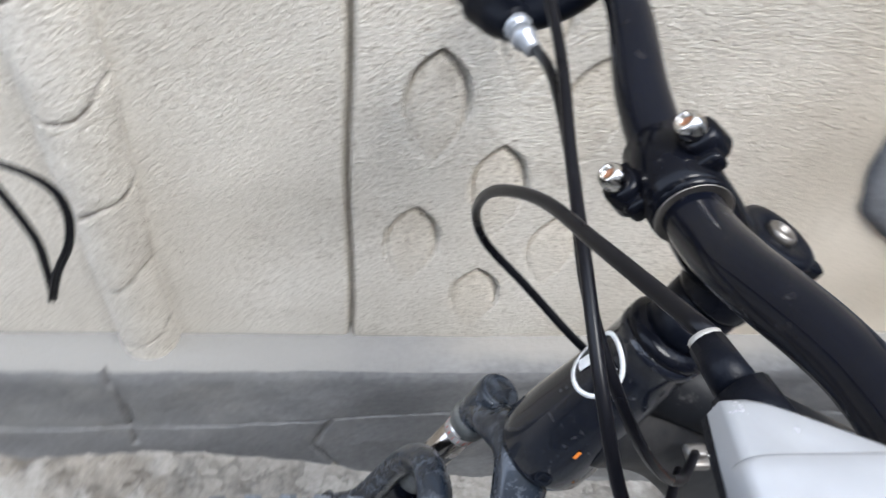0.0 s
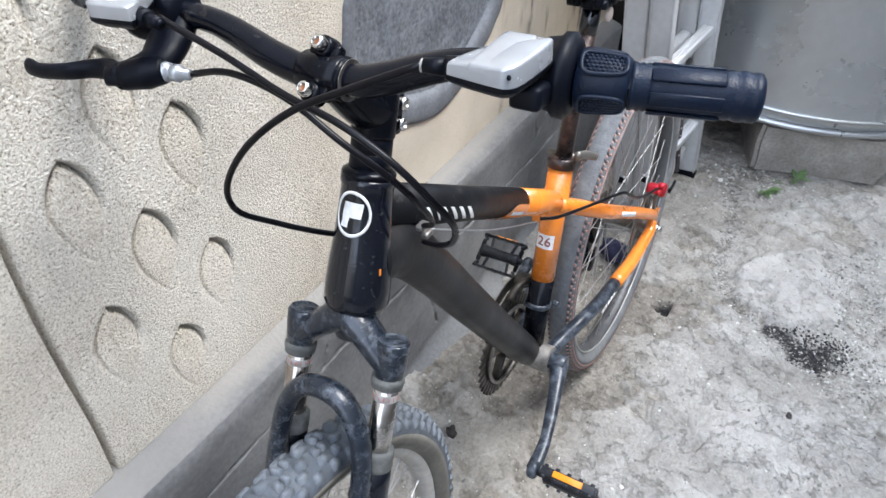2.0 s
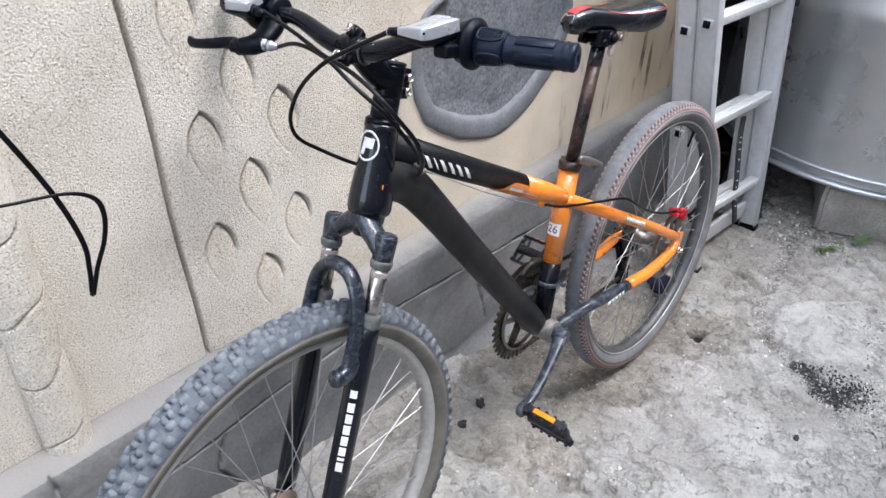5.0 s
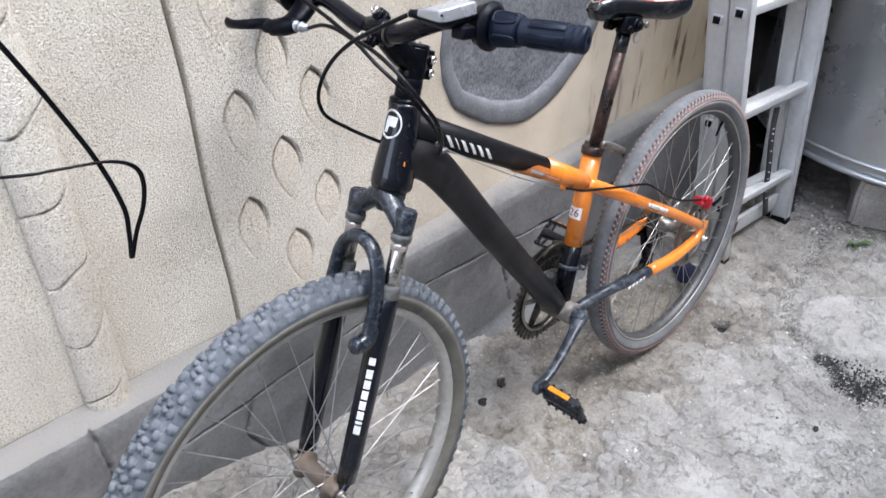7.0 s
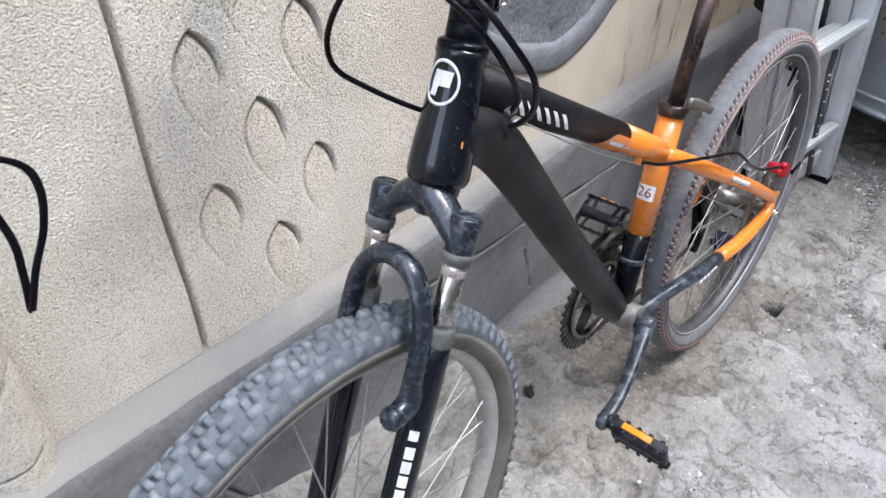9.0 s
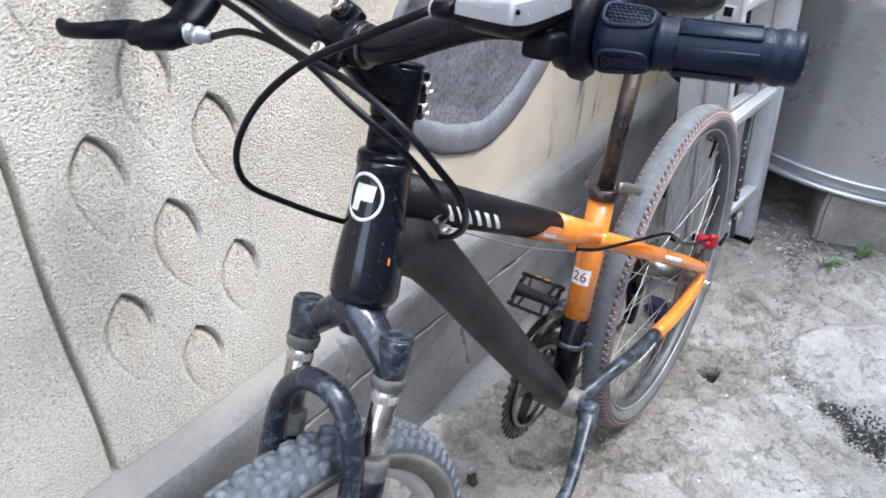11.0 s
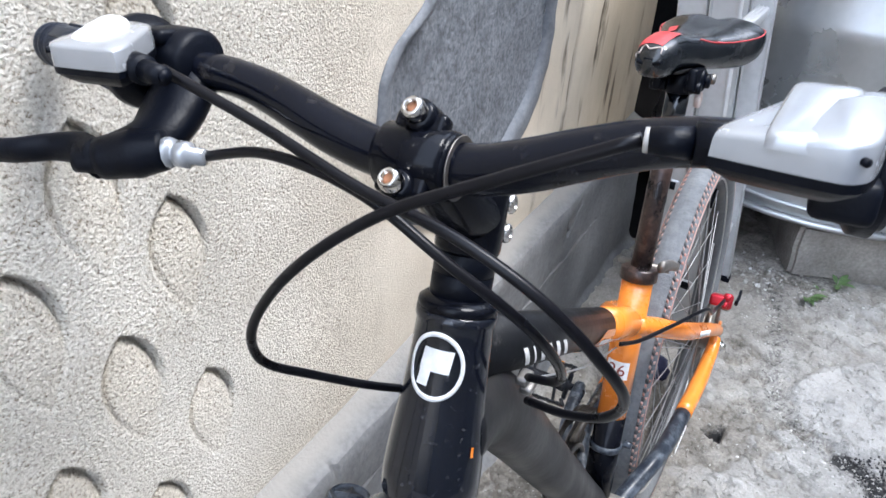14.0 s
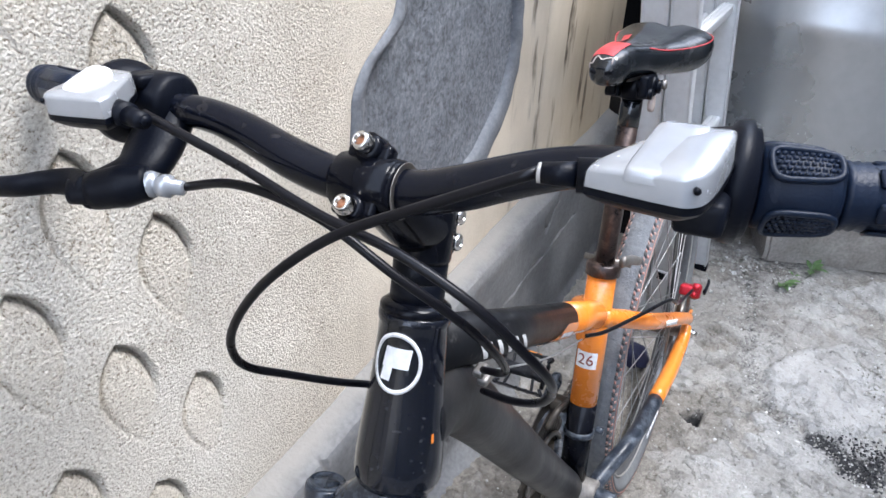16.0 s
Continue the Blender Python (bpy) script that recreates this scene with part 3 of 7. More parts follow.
def merge(bm, other):
    vs = {v: bm.verts.new(v.co) for v in other.verts}
    for fc in other.faces:
        bm.faces.new([vs[v] for v in fc.verts])
    other.free()
    return bm


def lettering(text, size, m, depth=0.0004):
    """Text as a mesh from the built-in font, centred, lying in the frame m."""
    cu = bpy.data.curves.new("print", "FONT")
    cu.body, cu.size, cu.align_x, cu.align_y, cu.extrude, cu.resolution_u = text, size, "CENTER", "CENTER", depth, 3
    ob = bpy.data.objects.new("print", cu)
    scene.collection.objects.link(ob)
    me = bpy.data.meshes.new_from_object(ob.evaluated_get(bpy.context.evaluated_depsgraph_get()))
    bpy.data.objects.remove(ob)
    bm = bmesh.new()
    bm.from_mesh(me)
    bpy.data.meshes.remove(me)
    bm.transform(m)
    return bm


def graded(lo, a, b, hi, step, grow=1.35):
    """Grid lines: even between a and b, wider and wider outside."""
    mid = list(np.arange(a, b + step / 2, step))
    left, s, x = [], step, a
    while x > lo:
        s *= grow
        x -= s
        left.append(max(x, lo))
    right, s, x = [], step, b
    while x < hi:
        s *= grow
        x += s
        right.append(min(x, hi))
    return np.array(left[::-1] + mid + right)


def sheet(name, P, material, flip=False):
    """A mesh from a grid of places, rows by columns."""
    r, c, _ = P.shape
    idx = np.arange(r * c).reshape(r, c)
    q = np.stack([idx[:-1, :-1], idx[:-1, 1:], idx[1:, 1:], idx[1:, :-1]], -1).reshape(-1, 4)
    if flip:
        q = q[:, ::-1]
    me = bpy.data.meshes.new(name)
    me.from_pydata(P.reshape(-1, 3).tolist(), [], q.tolist())
    me.polygons.foreach_set("use_smooth", [True] * len(me.polygons))
    me.materials.append(material)
    me.update()
    return me


def sm(x, a, b):
    t = np.clip((x - a) / (b - a), 0, 1)
    return t * t * (3 - 2 * t)


def rough_field(X, Y, seed, scale, octaves=4):
    """Smooth random heights between about -1 and 1 from rotated sine sums."""
    rng = np.random.RandomState(seed)
    out, amp, tot = np.zeros_like(X), 1.0, 0.0
    for o in range(octaves):
        for _ in range(5):
            a = rng.uniform(0, 2 * np.pi)
            k = 2 * np.pi * scale * 2 ** o * rng.uniform(0.7, 1.3)
            out += amp * np.sin(k * (np.cos(a) * X + np.sin(a) * Y) + rng.uniform(0, 6.28)) / 2.2
        tot += amp
        amp *= 0.55
    return out / tot


# ---- ground ----
def plates(X, Y):
    """Where the hard cement skin is left, with ragged edges, over the gritty soil."""
    f = rough_field(X, Y, 11, 0.95, 6) + 0.10 * rough_field(X, Y, 13, 13, 3)
    return sm(f, -0.20, -0.16)


def flakes(X, Y):
    """Thin broken crusts lying on the skin."""
    f = rough_field(X, Y, 17, 3.1, 5) + 0.12 * rough_field(X, Y, 19, 24, 2)
    return sm(f, 0.05, 0.10)


def inside_of(X, Y, ring, ragged, seed, scale=9):
    """How far inside a closed outline each place lies (outside: minus), its edge made ragged."""
    d = np.full_like(X, 9.0)
    odd = np.zeros(X.shape, bool)
    for (ax, ay), (bx, by) in zip(ring, ring[1:] + ring[:1]):
        t = np.clip(((X - ax) * (bx - ax) + (Y - ay) * (by - ay)) / ((bx - ax) ** 2 + (by - ay) ** 2), 0, 1)
        d = np.minimum(d, np.hypot(X - ax - t * (bx - ax), Y - ay - t * (by - ay)))
        if ay != by:
            odd ^= ((ay > Y) != (by > Y)) & (X < (bx - ax) * (Y - ay) / (by - ay) + ax)
    return np.where(odd, d, -d) + ragged * rough_field(X, Y, seed, scale)


def line_gap(X, Y, line):
    d = np.full_like(X, 9.0)
    for (ax, ay), (bx, by) in zip(line, line[1:]):
        t = np.clip(((X - ax) * (bx - ax) + (Y - ay) * (by - ay)) / ((bx - ax) ** 2 + (by - ay) ** 2), 0, 1)
        d = np.minimum(d, np.hypot(X - ax - t * (bx - ax), Y - ay - t * (by - ay)))
    return d


PATCHES = [[(1.168, -0.321), (1.197, -0.396), (1.118, -0.417), (1.083, -0.364)], [(0.74, -0.60), (0.88, -0.64), (0.90, -0.73), (0.80, -0.78), (0.70, -0.70)],
           [(0.50, -0.60), (0.60, -0.62), (0.62, -0.72), (0.52, -0.76), (0.44, -0.68)], [(1.50, -0.55), (1.62, -0.62), (1.60, -0.74), (1.48, -0.70)], [(0.95, -0.92), (1.05, -0.96), (1.02, -1.08), (0.88, -1.06)]]
FRONT_SLAB = [(0.283, -0.255), (0.304, -0.39), (0.285, -0.497), (0.255, -0.60), (0.05, -0.85), (-0.25, -0.80), (-0.05, -0.42), (0.10, -0.26), (0.20, -0.235)]
SLAB = [(1.165, -0.574), (1.247, -0.545), (1.346, -0.60), (1.44, -0.70), (1.33, -0.79), (1.20, -0.825), (1.106, -0.686)]
SPILL = [(1.098, -0.678), (1.145, -0.81), (1.085, -0.86), (1.03, -0.80), (1.045, -0.735)]
PEBBLES = [(1.39, -0.76), (1.54, -0.84), (1.47, -1.02), (1.20, -1.0), (1.0, -0.9), (1.10, -0.87), (1.17, -0.83)]
CHANNEL = [(1.62, -0.44), (1.42, -0.49), (1.24, -0.51), (1.14, -0.585), (1.075, -0.69), (1.05, -0.77)]


def pale_slab(X, Y):
    """The smooth raised patch of cement beside the spill, and the broken slab behind the front wheel."""
    return np.maximum(sm(inside_of(X, Y, SLAB, 0.012, 91, 6), -0.006, 0.012), sm(inside_of(X, Y, FRONT_SLAB, 0.014, 31, 7), -0.006, 0.008))


def pale_skin(X, Y):
    """Where the cement has dried pale: the slabs, the pebbly strip and a few thin patches."""
    out = np.maximum(0.72 * pale_slab(X, Y), 0.75 * sm(inside_of(X, Y, PEBBLES, 0.03, 45, 5), -0.05, 0.04))
    for n, ring in enumerate(PATCHES):
        out = np.maximum(out, 0.7 * sm(inside_of(X, Y, ring, 0.022, 46 + n, 8), -0.012, 0.022))
    return np.clip(out + 0.25 * sm(rough_field(X, Y, 57, 2.6, 5), 0.25, 0.5) * sm(-Y, 0.45, 0.6), 0, 1)


def ground_height(X, Y):
    """Worn concrete: a little higher under the front wheel, dished under the rear one."""
    base = 0.033 - 0.041 * sm(X, -0.1, 0.75) + 0.012 * sm(X, 1.0, 1.3)
    near = np.maximum(np.exp(-(((X + 0.15) / 0.13) ** 2 + ((Y + 0.37) / 0.07) ** 2)), np.exp(-(((X - 0.88) / 0.13) ** 2 + ((Y + 0.35) / 0.07) ** 2)))
    bumps = 0.006 * rough_field(X, Y, 3, 0.9) + 0.0035 * rough_field(X, Y, 5, 5.0) + 0.0022 * rough_field(X, Y, 6, 15.0, 3)
    plate = plates(X, Y) * 0.009 + flakes(X, Y) * 0.0045 + 0.011 * pale_slab(X, Y) - 0.007 * np.exp(-(line_gap(X, Y, CHANNEL) / 0.035) ** 2) - 0.006 * sm(inside_of(X, Y, SPILL, 0.01, 92), -0.01, 0.02)
    heap = 0.088 * sm(X, 0.07, -0.30) * np.exp(-(np.clip(-0.055 - Y, 0, 9) / 0.10) ** 1.5) * sm(X, -3.0, -1.5)
    return base + heap + (bumps + plate) * (1 - near) * sm(np.hypot(X - 0.8, Y + 0.4), 6, 3)


def ground():
    xs = graded(-70, -0.6, 2.0, 70, 0.0065, 1.4)
    ys = graded(-70, -1.25, 0.02, 70, 0.0065, 1.4)
    X, Y = np.meshgrid(xs, ys)
    Z = ground_height(X, Y)
    # broken seam in the concrete, with a jagged hole where it opens
    d = line_gap(X, Y, [(1.05, -0.33), (1.036, -0.375), (1.034, -0.42), (1.065, -0.452), (1.12, -0.475), (1.17, -0.53)])
    d = np.minimum(d, line_gap(X, Y, [(0.34, -0.445), (0.373, -0.453), (0.461, -0.482), (0.561, -0.521), (0.62, -0.55)]) + 0.003)
    d = np.abs(d + 0.005 * rough_field(X, Y, 21, 9))
    Z -= 0.009 * np.exp(-(d / 0.008) ** 2)
    hole = sm(inside_of(X, Y, [(1.03, -0.405), (1.043, -0.425), (1.072, -0.453), (1.04, -0.456), (1.01, -0.45)], 0.002, 23, 20), -0.003, 0.007)
    Z -= 0.05 * hole
    me = sheet("ground", np.stack([X, Y, Z], -1), GROUND)
    # the hole is blackened here as well, its shade put into the colour
    grit = 0.72 * sm(inside_of(X, Y, SPILL, 0.020, 41, 7), -0.012, 0.022) + 1.2 * hole + 0.45 * np.exp(-(d / 0.007) ** 2)
    grit += 0.42 * np.exp(-(line_gap(X, Y, CHANNEL) / 0.03) ** 2) + 0.45 * np.exp(-((X - 1.74) / 0.12) ** 2 - ((Y + 0.50) / 0.16) ** 2)
    # shade beside the tank and in the passage, painted as black ground
    grit += 1.3 * sm(Y - 0.35 * (X - 1.75) + 0.03 * rough_field(X, Y, 43, 5), -0.36, -0.2) * sm(X, 1.66, 1.76)
    a = me.attributes.new("grit", "FLOAT", "POINT")
    a.data.foreach_set("value", grit.ravel().astype(np.float32))
    soil = sm(Y + 0.09 * rough_field(X, Y, 81, 2.2) + 0.10 * sm(X, 0.9, 1.5), -0.60, -0.34) * sm(X, 2.4, 1.9) * (1 - pale_slab(X, Y))
    a = me.attributes.new("soil", "FLOAT", "POINT")
    a.data.foreach_set("value", soil.ravel().astype(np.float32))
    a = me.attributes.new("plate", "FLOAT", "POINT")
    a.data.foreach_set("value", np.maximum(plates(X, Y) * (0.62 + 0.38 * flakes(X, Y)), 1.25 * pale_slab(X, Y)).ravel().astype(np.float32))
    a = me.attributes.new("pale", "FLOAT", "POINT")
    a.data.foreach_set("value", pale_skin(X, Y).ravel().astype(np.float32))
    ob = new("ground", me)
    tagged(ob, "worn uneven grey-brown concrete yard with a cracked seam and dark grit", "ground", kind="structure")


ground()


def gz(x, y):
    return float(ground_height(np.array([[x]]), np.array([[y]]))[0, 0])


# ---- the decorated wall ----
WALL_TURN = pose(0, 0, 0, 0, 0, math.degrees(math.atan(0.025)))
LEAVES = [(0.003, 0.808), (0.071, 0.707), (0.149, 0.611), (-0.006, 0.617), (0.072, 0.518), (0.143, 0.809), (0.077, 0.897), (0.0, 1.0), (0.145, 0.99), (0.077, 1.09)]
FOOT_C = (0.70, 0.84)
FOOT = [(0.437, 0.767), (0.448, 0.682), (0.471, 0.637), (0.513, 0.603), (0.603, 0.555), (0.682, 0.531), (0.742, 0.533), (0.803, 0.555), (0.872, 0.60), (0.922, 0.645),
        (0.953, 0.707), (0.962, 0.772), (0.952, 0.837), (0.935, 0.9), (0.932, 0.98), (0.945, 1.08), (0.925, 1.2), (0.85, 1.31), (0.72, 1.35), (0.61, 1.31),
        (0.545, 1.2), (0.535, 1.08), (0.55, 1.0), (0.556, 0.93), (0.540, 0.892), (0.505, 0.872), (0.470, 0.853), (0.449, 0.828)]


def foot_radius(theta):
    """How far the outline of the sole-shaped relief lies from its middle, by direction."""
    th = np.array([math.atan2(z - FOOT_C[1], x - FOOT_C[0]) for x, z in FOOT])
    rr = np.array([math.hypot(x - FOOT_C[0], z - FOOT_C[1]) for x, z in FOOT])
    o = np.argsort(th)
    th, rr = th[o], rr[o]
    th = np.concatenate([th - 2 * np.pi, th, th + 2 * np.pi])
    return np.interp(theta, th, np.tile(rr, 3))


def ledge_z(X):
    return 0.362 + 0.022 * sm(X, 0.0, 0.9)


def wall_relief(X, Z):
    """How deep the face lies behind the wall's plane: stamped leaves, scored grooves, the bed of the sole."""
    D = 0.0012 * rough_field(X, Z, 2, 3)
    for n, (x, z) in enumerate(LEAVES):
        h, w = 0.124 + 0.006 * math.sin(n * 2.3), 0.0275
        s = np.clip((z - Z) / h, 0, 1)
        half = w * np.sin(np.pi * s ** 0.82) ** 0.85
        mid = x + 0.006 * s * math.sin(n * 1.7)
        d = np.abs(X - mid) - half
        d = np.where((Z > z) | (Z < z - h), np.hypot(X - mid, np.minimum(np.abs(Z - z), np.abs(Z - z + h))), d) + 0.0004 * rough_field(X, Z, 60 + n, 22, 2)
        side = np.where(X > mid, 1.0, 0.62) * (0.04 + 0.96 * sm(1 - s, 0.30, 0.88))
        D += side * (0.0060 * sm(d, 0.0012, -0.0018) - 0.0035 * sm(d, -0.0025, -0.012))
        D += (0.0040 * (0.22 + 0.78 * sm(1 - s, 0.1, 0.6)) + 0.005 * side) * np.exp(-(d / 0.0022) ** 2)
    for gx, dep, wid in ((-0.0745, 0.016, 0.0030), (1.10, 0.005, 0.0045), (-0.66, 0.014, 0.0042)):
        D += dep * np.exp(-((X - gx - 0.002 * np.sin(Z * 17)) / wid) ** 2)
    th = np.arctan2(Z - FOOT_C[1], X - FOOT_C[0])
    rel = np.hypot(X - FOOT_C[0], Z - FOOT_C[1]) / foot_radius(th)
    D += 0.007 * np.exp(-((Z - ledge_z(X) - 0.006) / 0.0045) ** 2) * (0.75 + 0.25 * rough_field(X, Z, 71, 5)) * (0.12 + 0.88 * sm(X, 0.06, -0.1))
    return D + 0.03 * sm(rel, 0.985, 0.96)


def wall():
    core = bmesh.new()
    block(core, (3.9, 0.2, 2.7), pose(-0.29, 0.145, 1.35))
    wall_ob = part("wall_north", core, CREAM)
    wall_ob.matrix_world = WALL_TURN
    tagged(wall_ob, "cream pebble-dashed garden wall with stamped leaves and grooves", "wall", kind="structure")
    coarse = graded(-2.2, -0.5, 1.25, 1.655, 0.004, 1.3)
    xs = np.concatenate([coarse[coarse < -0.09], np.arange(-0.088, 0.235, 0.0017), coarse[coarse > 0.236]])
    zs = graded(0.3, 0.345, 1.03, 2.68, 0.0018, 1.3)
    X, Z = np.meshgrid(xs, zs)
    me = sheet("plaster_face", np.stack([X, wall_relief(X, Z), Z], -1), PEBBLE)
    inner = np.zeros_like(X)
    for n, (x, z) in enumerate(LEAVES):
        q = np.clip((z - Z) / 0.124, 0, 1)
        half = 0.0285 * np.sin(np.pi * q ** 0.82) ** 0.85
        inner = np.maximum(inner, sm(half - np.abs(X - x) + 0.003 * rough_field(X, Z, 90 + n, 16, 3), -0.002, 0.006) * ((Z < z) & (Z > z - 0.124)) * (1 - 0.55 * q))
    a = me.attributes.new("leaf", "FLOAT", "POINT")
    a.data.foreach_set("value", inner.ravel().astype(np.float32))
    # grooves and the crease above the ledge: dirt plus shade put into the colour
    groove_dark = 0.5 * np.exp(-((X + 0.0745 - 0.002 * np.sin(Z * 17)) / 0.0022) ** 2) * (0.65 + 0.35 * rough_field(X, Z, 97, 12))
    groove_dark = np.maximum(groove_dark, 0.5 * (0.6 + 0.6 * rough_field(X, Z, 99, 5)) * np.exp(-((X - 1.10 - 0.002 * np.sin(Z * 17)) / 0.005) ** 2))
    groove_dark = np.maximum(groove_dark, 0.55 * np.exp(-((Z - ledge_z(X) - 0.006) / 0.005) ** 2) * (0.6 + 0.6 * rough_field(X, Z, 98, 6)) * (0.3 + 0.7 * sm(X, 0.06, -0.1)))
    a = me.attributes.new("groove_dark", "FLOAT", "POINT")
    a.data.foreach_set("value", np.clip(groove_dark, 0, 1).ravel().astype(np.float32))
    face = new("plaster_face", me)
    face.parent = wall_ob
    # the sole-shaped relief: a smooth proud rim round a rough sunken bed
    th = np.linspace(-np.pi, np.pi, 241)
    R = foot_radius(th)
    R = np.convolve(np.concatenate([R[-7:-1], R, R[1:7]]), np.ones(5) / 5, "same")[6:-6]
    R *= 1 + 0.006 * np.sin(th * 23) * np.sin(th * 7)
    width = 0.024 + 0.027 * np.clip(-np.sin(th), 0, 1) ** 1.2
    rows = [(1.002, 0.0, 0.004), (1.0, 0.0, -0.001), (1.0, -0.003, -0.0045), (1.0, -0.010, -0.006), (1.0, -0.6, -0.006), (1.0, -0.88, -0.0045), (1.0, -1.0, 0.0), (1.0, -1.08, 0.007)]
    P = []
    for f, w, y in rows:
        off = w * width if w <= -0.5 else np.full_like(width, w)
        r = R * f + off
        P.append(np.stack([FOOT_C[0] + r * np.cos(th), y + 0.0008 * np.sin(th * 31 + w * 9), FOOT_C[1] + r * np.sin(th)], -1))
    rim = new("sole_rim", sheet("sole_rim", np.array(P), FOOT_RIM, flip=True))
    rim.parent = wall_ob
    rim["label"] = "smooth grey cement rim of the sole relief"
    P = []
    for f in np.linspace(1, 0.0005, 36):
        r = (R - width * 1.05) * f
        x, z = FOOT_C[0] + r * np.cos(th), FOOT_C[1] + r * np.sin(th)
        P.append(np.stack([x, 0.0068 + 0.003 * sm(np.array(f), 1.0, 0.9) + 0.0012 * rough_field(x, z, 8, 12), z], -1))
    bed = new("sole_bed", sheet("sole_bed", np.array(P), FOOT_SOLE, flip=True))
    bed.parent = wall_ob
    bed["label"] = "rough dark grey cement bed of the sole relief"
    # bamboo-like column in half relief
    zs2 = np.concatenate([np.linspace(0.325, 1.15, 640), np.linspace(1.153, 2.6, 200)])
    ph = np.linspace(0, np.pi, 25)
    Zc, A = np.meshgrid(zs2, ph, indexing="ij")
    slant = Zc - 0.042 * ((1 - np.cos(A)) / 2) ** 1.8 + 0.004 * np.sin(A * 3 + Zc * 20)
    node = np.abs(((slant - 0.381) / 0.1165 + 0.5) % 1.0 - 0.5) * 0.1165 + 0.0008 * rough_field(Zc, A * 0.04, 78, 40, 2)
    r = 0.0372 + 0.0015 * np.sin(Zc * 9) - 0.0026 * np.exp(-(node / 0.0019) ** 2) + 0.0007 * rough_field(Zc, A * 0.04, 77, 9)
    xc = -0.322 + 0.05 * np.clip(Zc - 0.38, 0, 0.5) + 0.0015 * rough_field(Zc, 0 * Zc, 79, 7, 3)
    col = np.stack([xc - r * np.cos(A), 0.006 - 0.95 * r * np.sin(A), Zc], -1)
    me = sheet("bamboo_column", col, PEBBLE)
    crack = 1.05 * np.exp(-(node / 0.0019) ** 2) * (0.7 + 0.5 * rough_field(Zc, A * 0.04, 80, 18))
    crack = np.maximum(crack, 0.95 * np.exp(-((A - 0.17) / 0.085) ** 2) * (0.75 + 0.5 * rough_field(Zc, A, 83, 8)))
    a = me.attributes.new("groove_dark", "FLOAT", "POINT")
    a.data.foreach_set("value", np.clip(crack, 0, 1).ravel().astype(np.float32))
    pil = new("bamboo_column", me)
    pil.parent = wall_ob
    pil["label"] = "cream plaster column moulded like jointed bamboo"
    return wall_ob


wall()


def skirting():
    """Cement skirting: a weathered ledge, a front face with cracks, and a rounded foot."""
    xs = graded(-2.2, -0.7, 1.3, 1.655, 0.004, 1.35)
    prof = [(0.022, 0.026), (0.006, 0.017), (-0.004, 0.0085), (-0.014, 0.0035), (-0.026, -0.0005), (-0.036, -0.003), (-0.0425, -0.008), (-0.046, -0.016), (-0.047, -0.03)]
    prof += [(-0.047 - 0.012 * t ** 2, -0.03 - t * 0.30) for t in np.linspace(0.03, 1, 150)] + [(-0.066, -0.345), (-0.085, -0.36), (-0.12, -0.375)]
    PY, PZ = np.array(prof).T
    X, Y = np.meshgrid(xs, PY)
    _, Zr = np.meshgrid(xs, PZ)
    Z = ledge_z(X) + Zr * (1 + 0.06 * sm(X, 0, 0.9))
    cracks = [[(-0.62, 0.215), (-0.45, 0.206), (-0.30, 0.214), (-0.17, 0.222), (0.04, 0.249), (0.2, 0.262), (0.36, 0.262), (0.6, 0.25), (0.8, 0.235), (1.3, 0.24)],
              [(-0.372, 0.352), (-0.366, 0.27), (-0.378, 0.16)], [(0.28, 0.372), (0.287, 0.31), (0.272, 0.26)], [(1.06, 0.362), (1.10, 0.298), (1.17, 0.35)],
              [(0.62, 0.25), (0.605, 0.17), (0.63, 0.06)], [(-0.1, 0.232), (-0.13, 0.15), (-0.09, 0.07)]]
    d = np.full_like(X, 9.0)
    for line in cracks:
        for (ax, az), (bx, bz) in zip(line, line[1:]):
            t = np.clip(((X - ax) * (bx - ax) + (Z - az) * (bz - az)) / ((bx - ax) ** 2 + (bz - az) ** 2), 0, 1)
            d = np.minimum(d, np.hypot(X - ax - t * (bx - ax), Z - az - t * (bz - az)))
    d = np.abs(d + 0.0025 * rough_field(X, Z, 51, 14))
    front = sm(-Y, 0.02, 0.045)
    Y = Y + front * (0.011 * np.exp(-(d / 0.0021) ** 2) + 0.0025 * rough_field(X, Z, 52, 4)) + 0.0012 * rough_field(X, Z, 53, 7)
    Z = Z + 0.0015 * rough_field(X, Y, 54, 6) * (1 - front)
    ob = new("baseboard", sheet("baseboard", np.stack([X, Y, Z], -1)[6:], SKIRT, flip=True))
    ob.matrix_world = WALL_TURN
    tagged(ob, "grey cracked cement skirting with a narrow ledge along the wall foot", "skirting", kind="structure")
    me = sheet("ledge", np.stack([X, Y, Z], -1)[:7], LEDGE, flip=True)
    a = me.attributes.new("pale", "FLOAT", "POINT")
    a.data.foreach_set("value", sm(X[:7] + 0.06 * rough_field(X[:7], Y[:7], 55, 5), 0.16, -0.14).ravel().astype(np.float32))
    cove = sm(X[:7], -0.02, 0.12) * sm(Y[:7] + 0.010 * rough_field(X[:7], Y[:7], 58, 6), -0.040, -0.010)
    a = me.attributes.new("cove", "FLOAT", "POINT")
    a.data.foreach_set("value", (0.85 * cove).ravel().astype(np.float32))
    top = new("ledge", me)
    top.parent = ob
    top["label"] = "pale top of the skirting"



skirting()


# ---- plain walls that close the yard, and the passage beyond, blackened for its shade ----
def plain(name, size, at, material, label):
    bm = bmesh.new()
    block(bm, size, pose(*at))
    return tagged(part(name, bm, material), label, "wall", kind="structure")


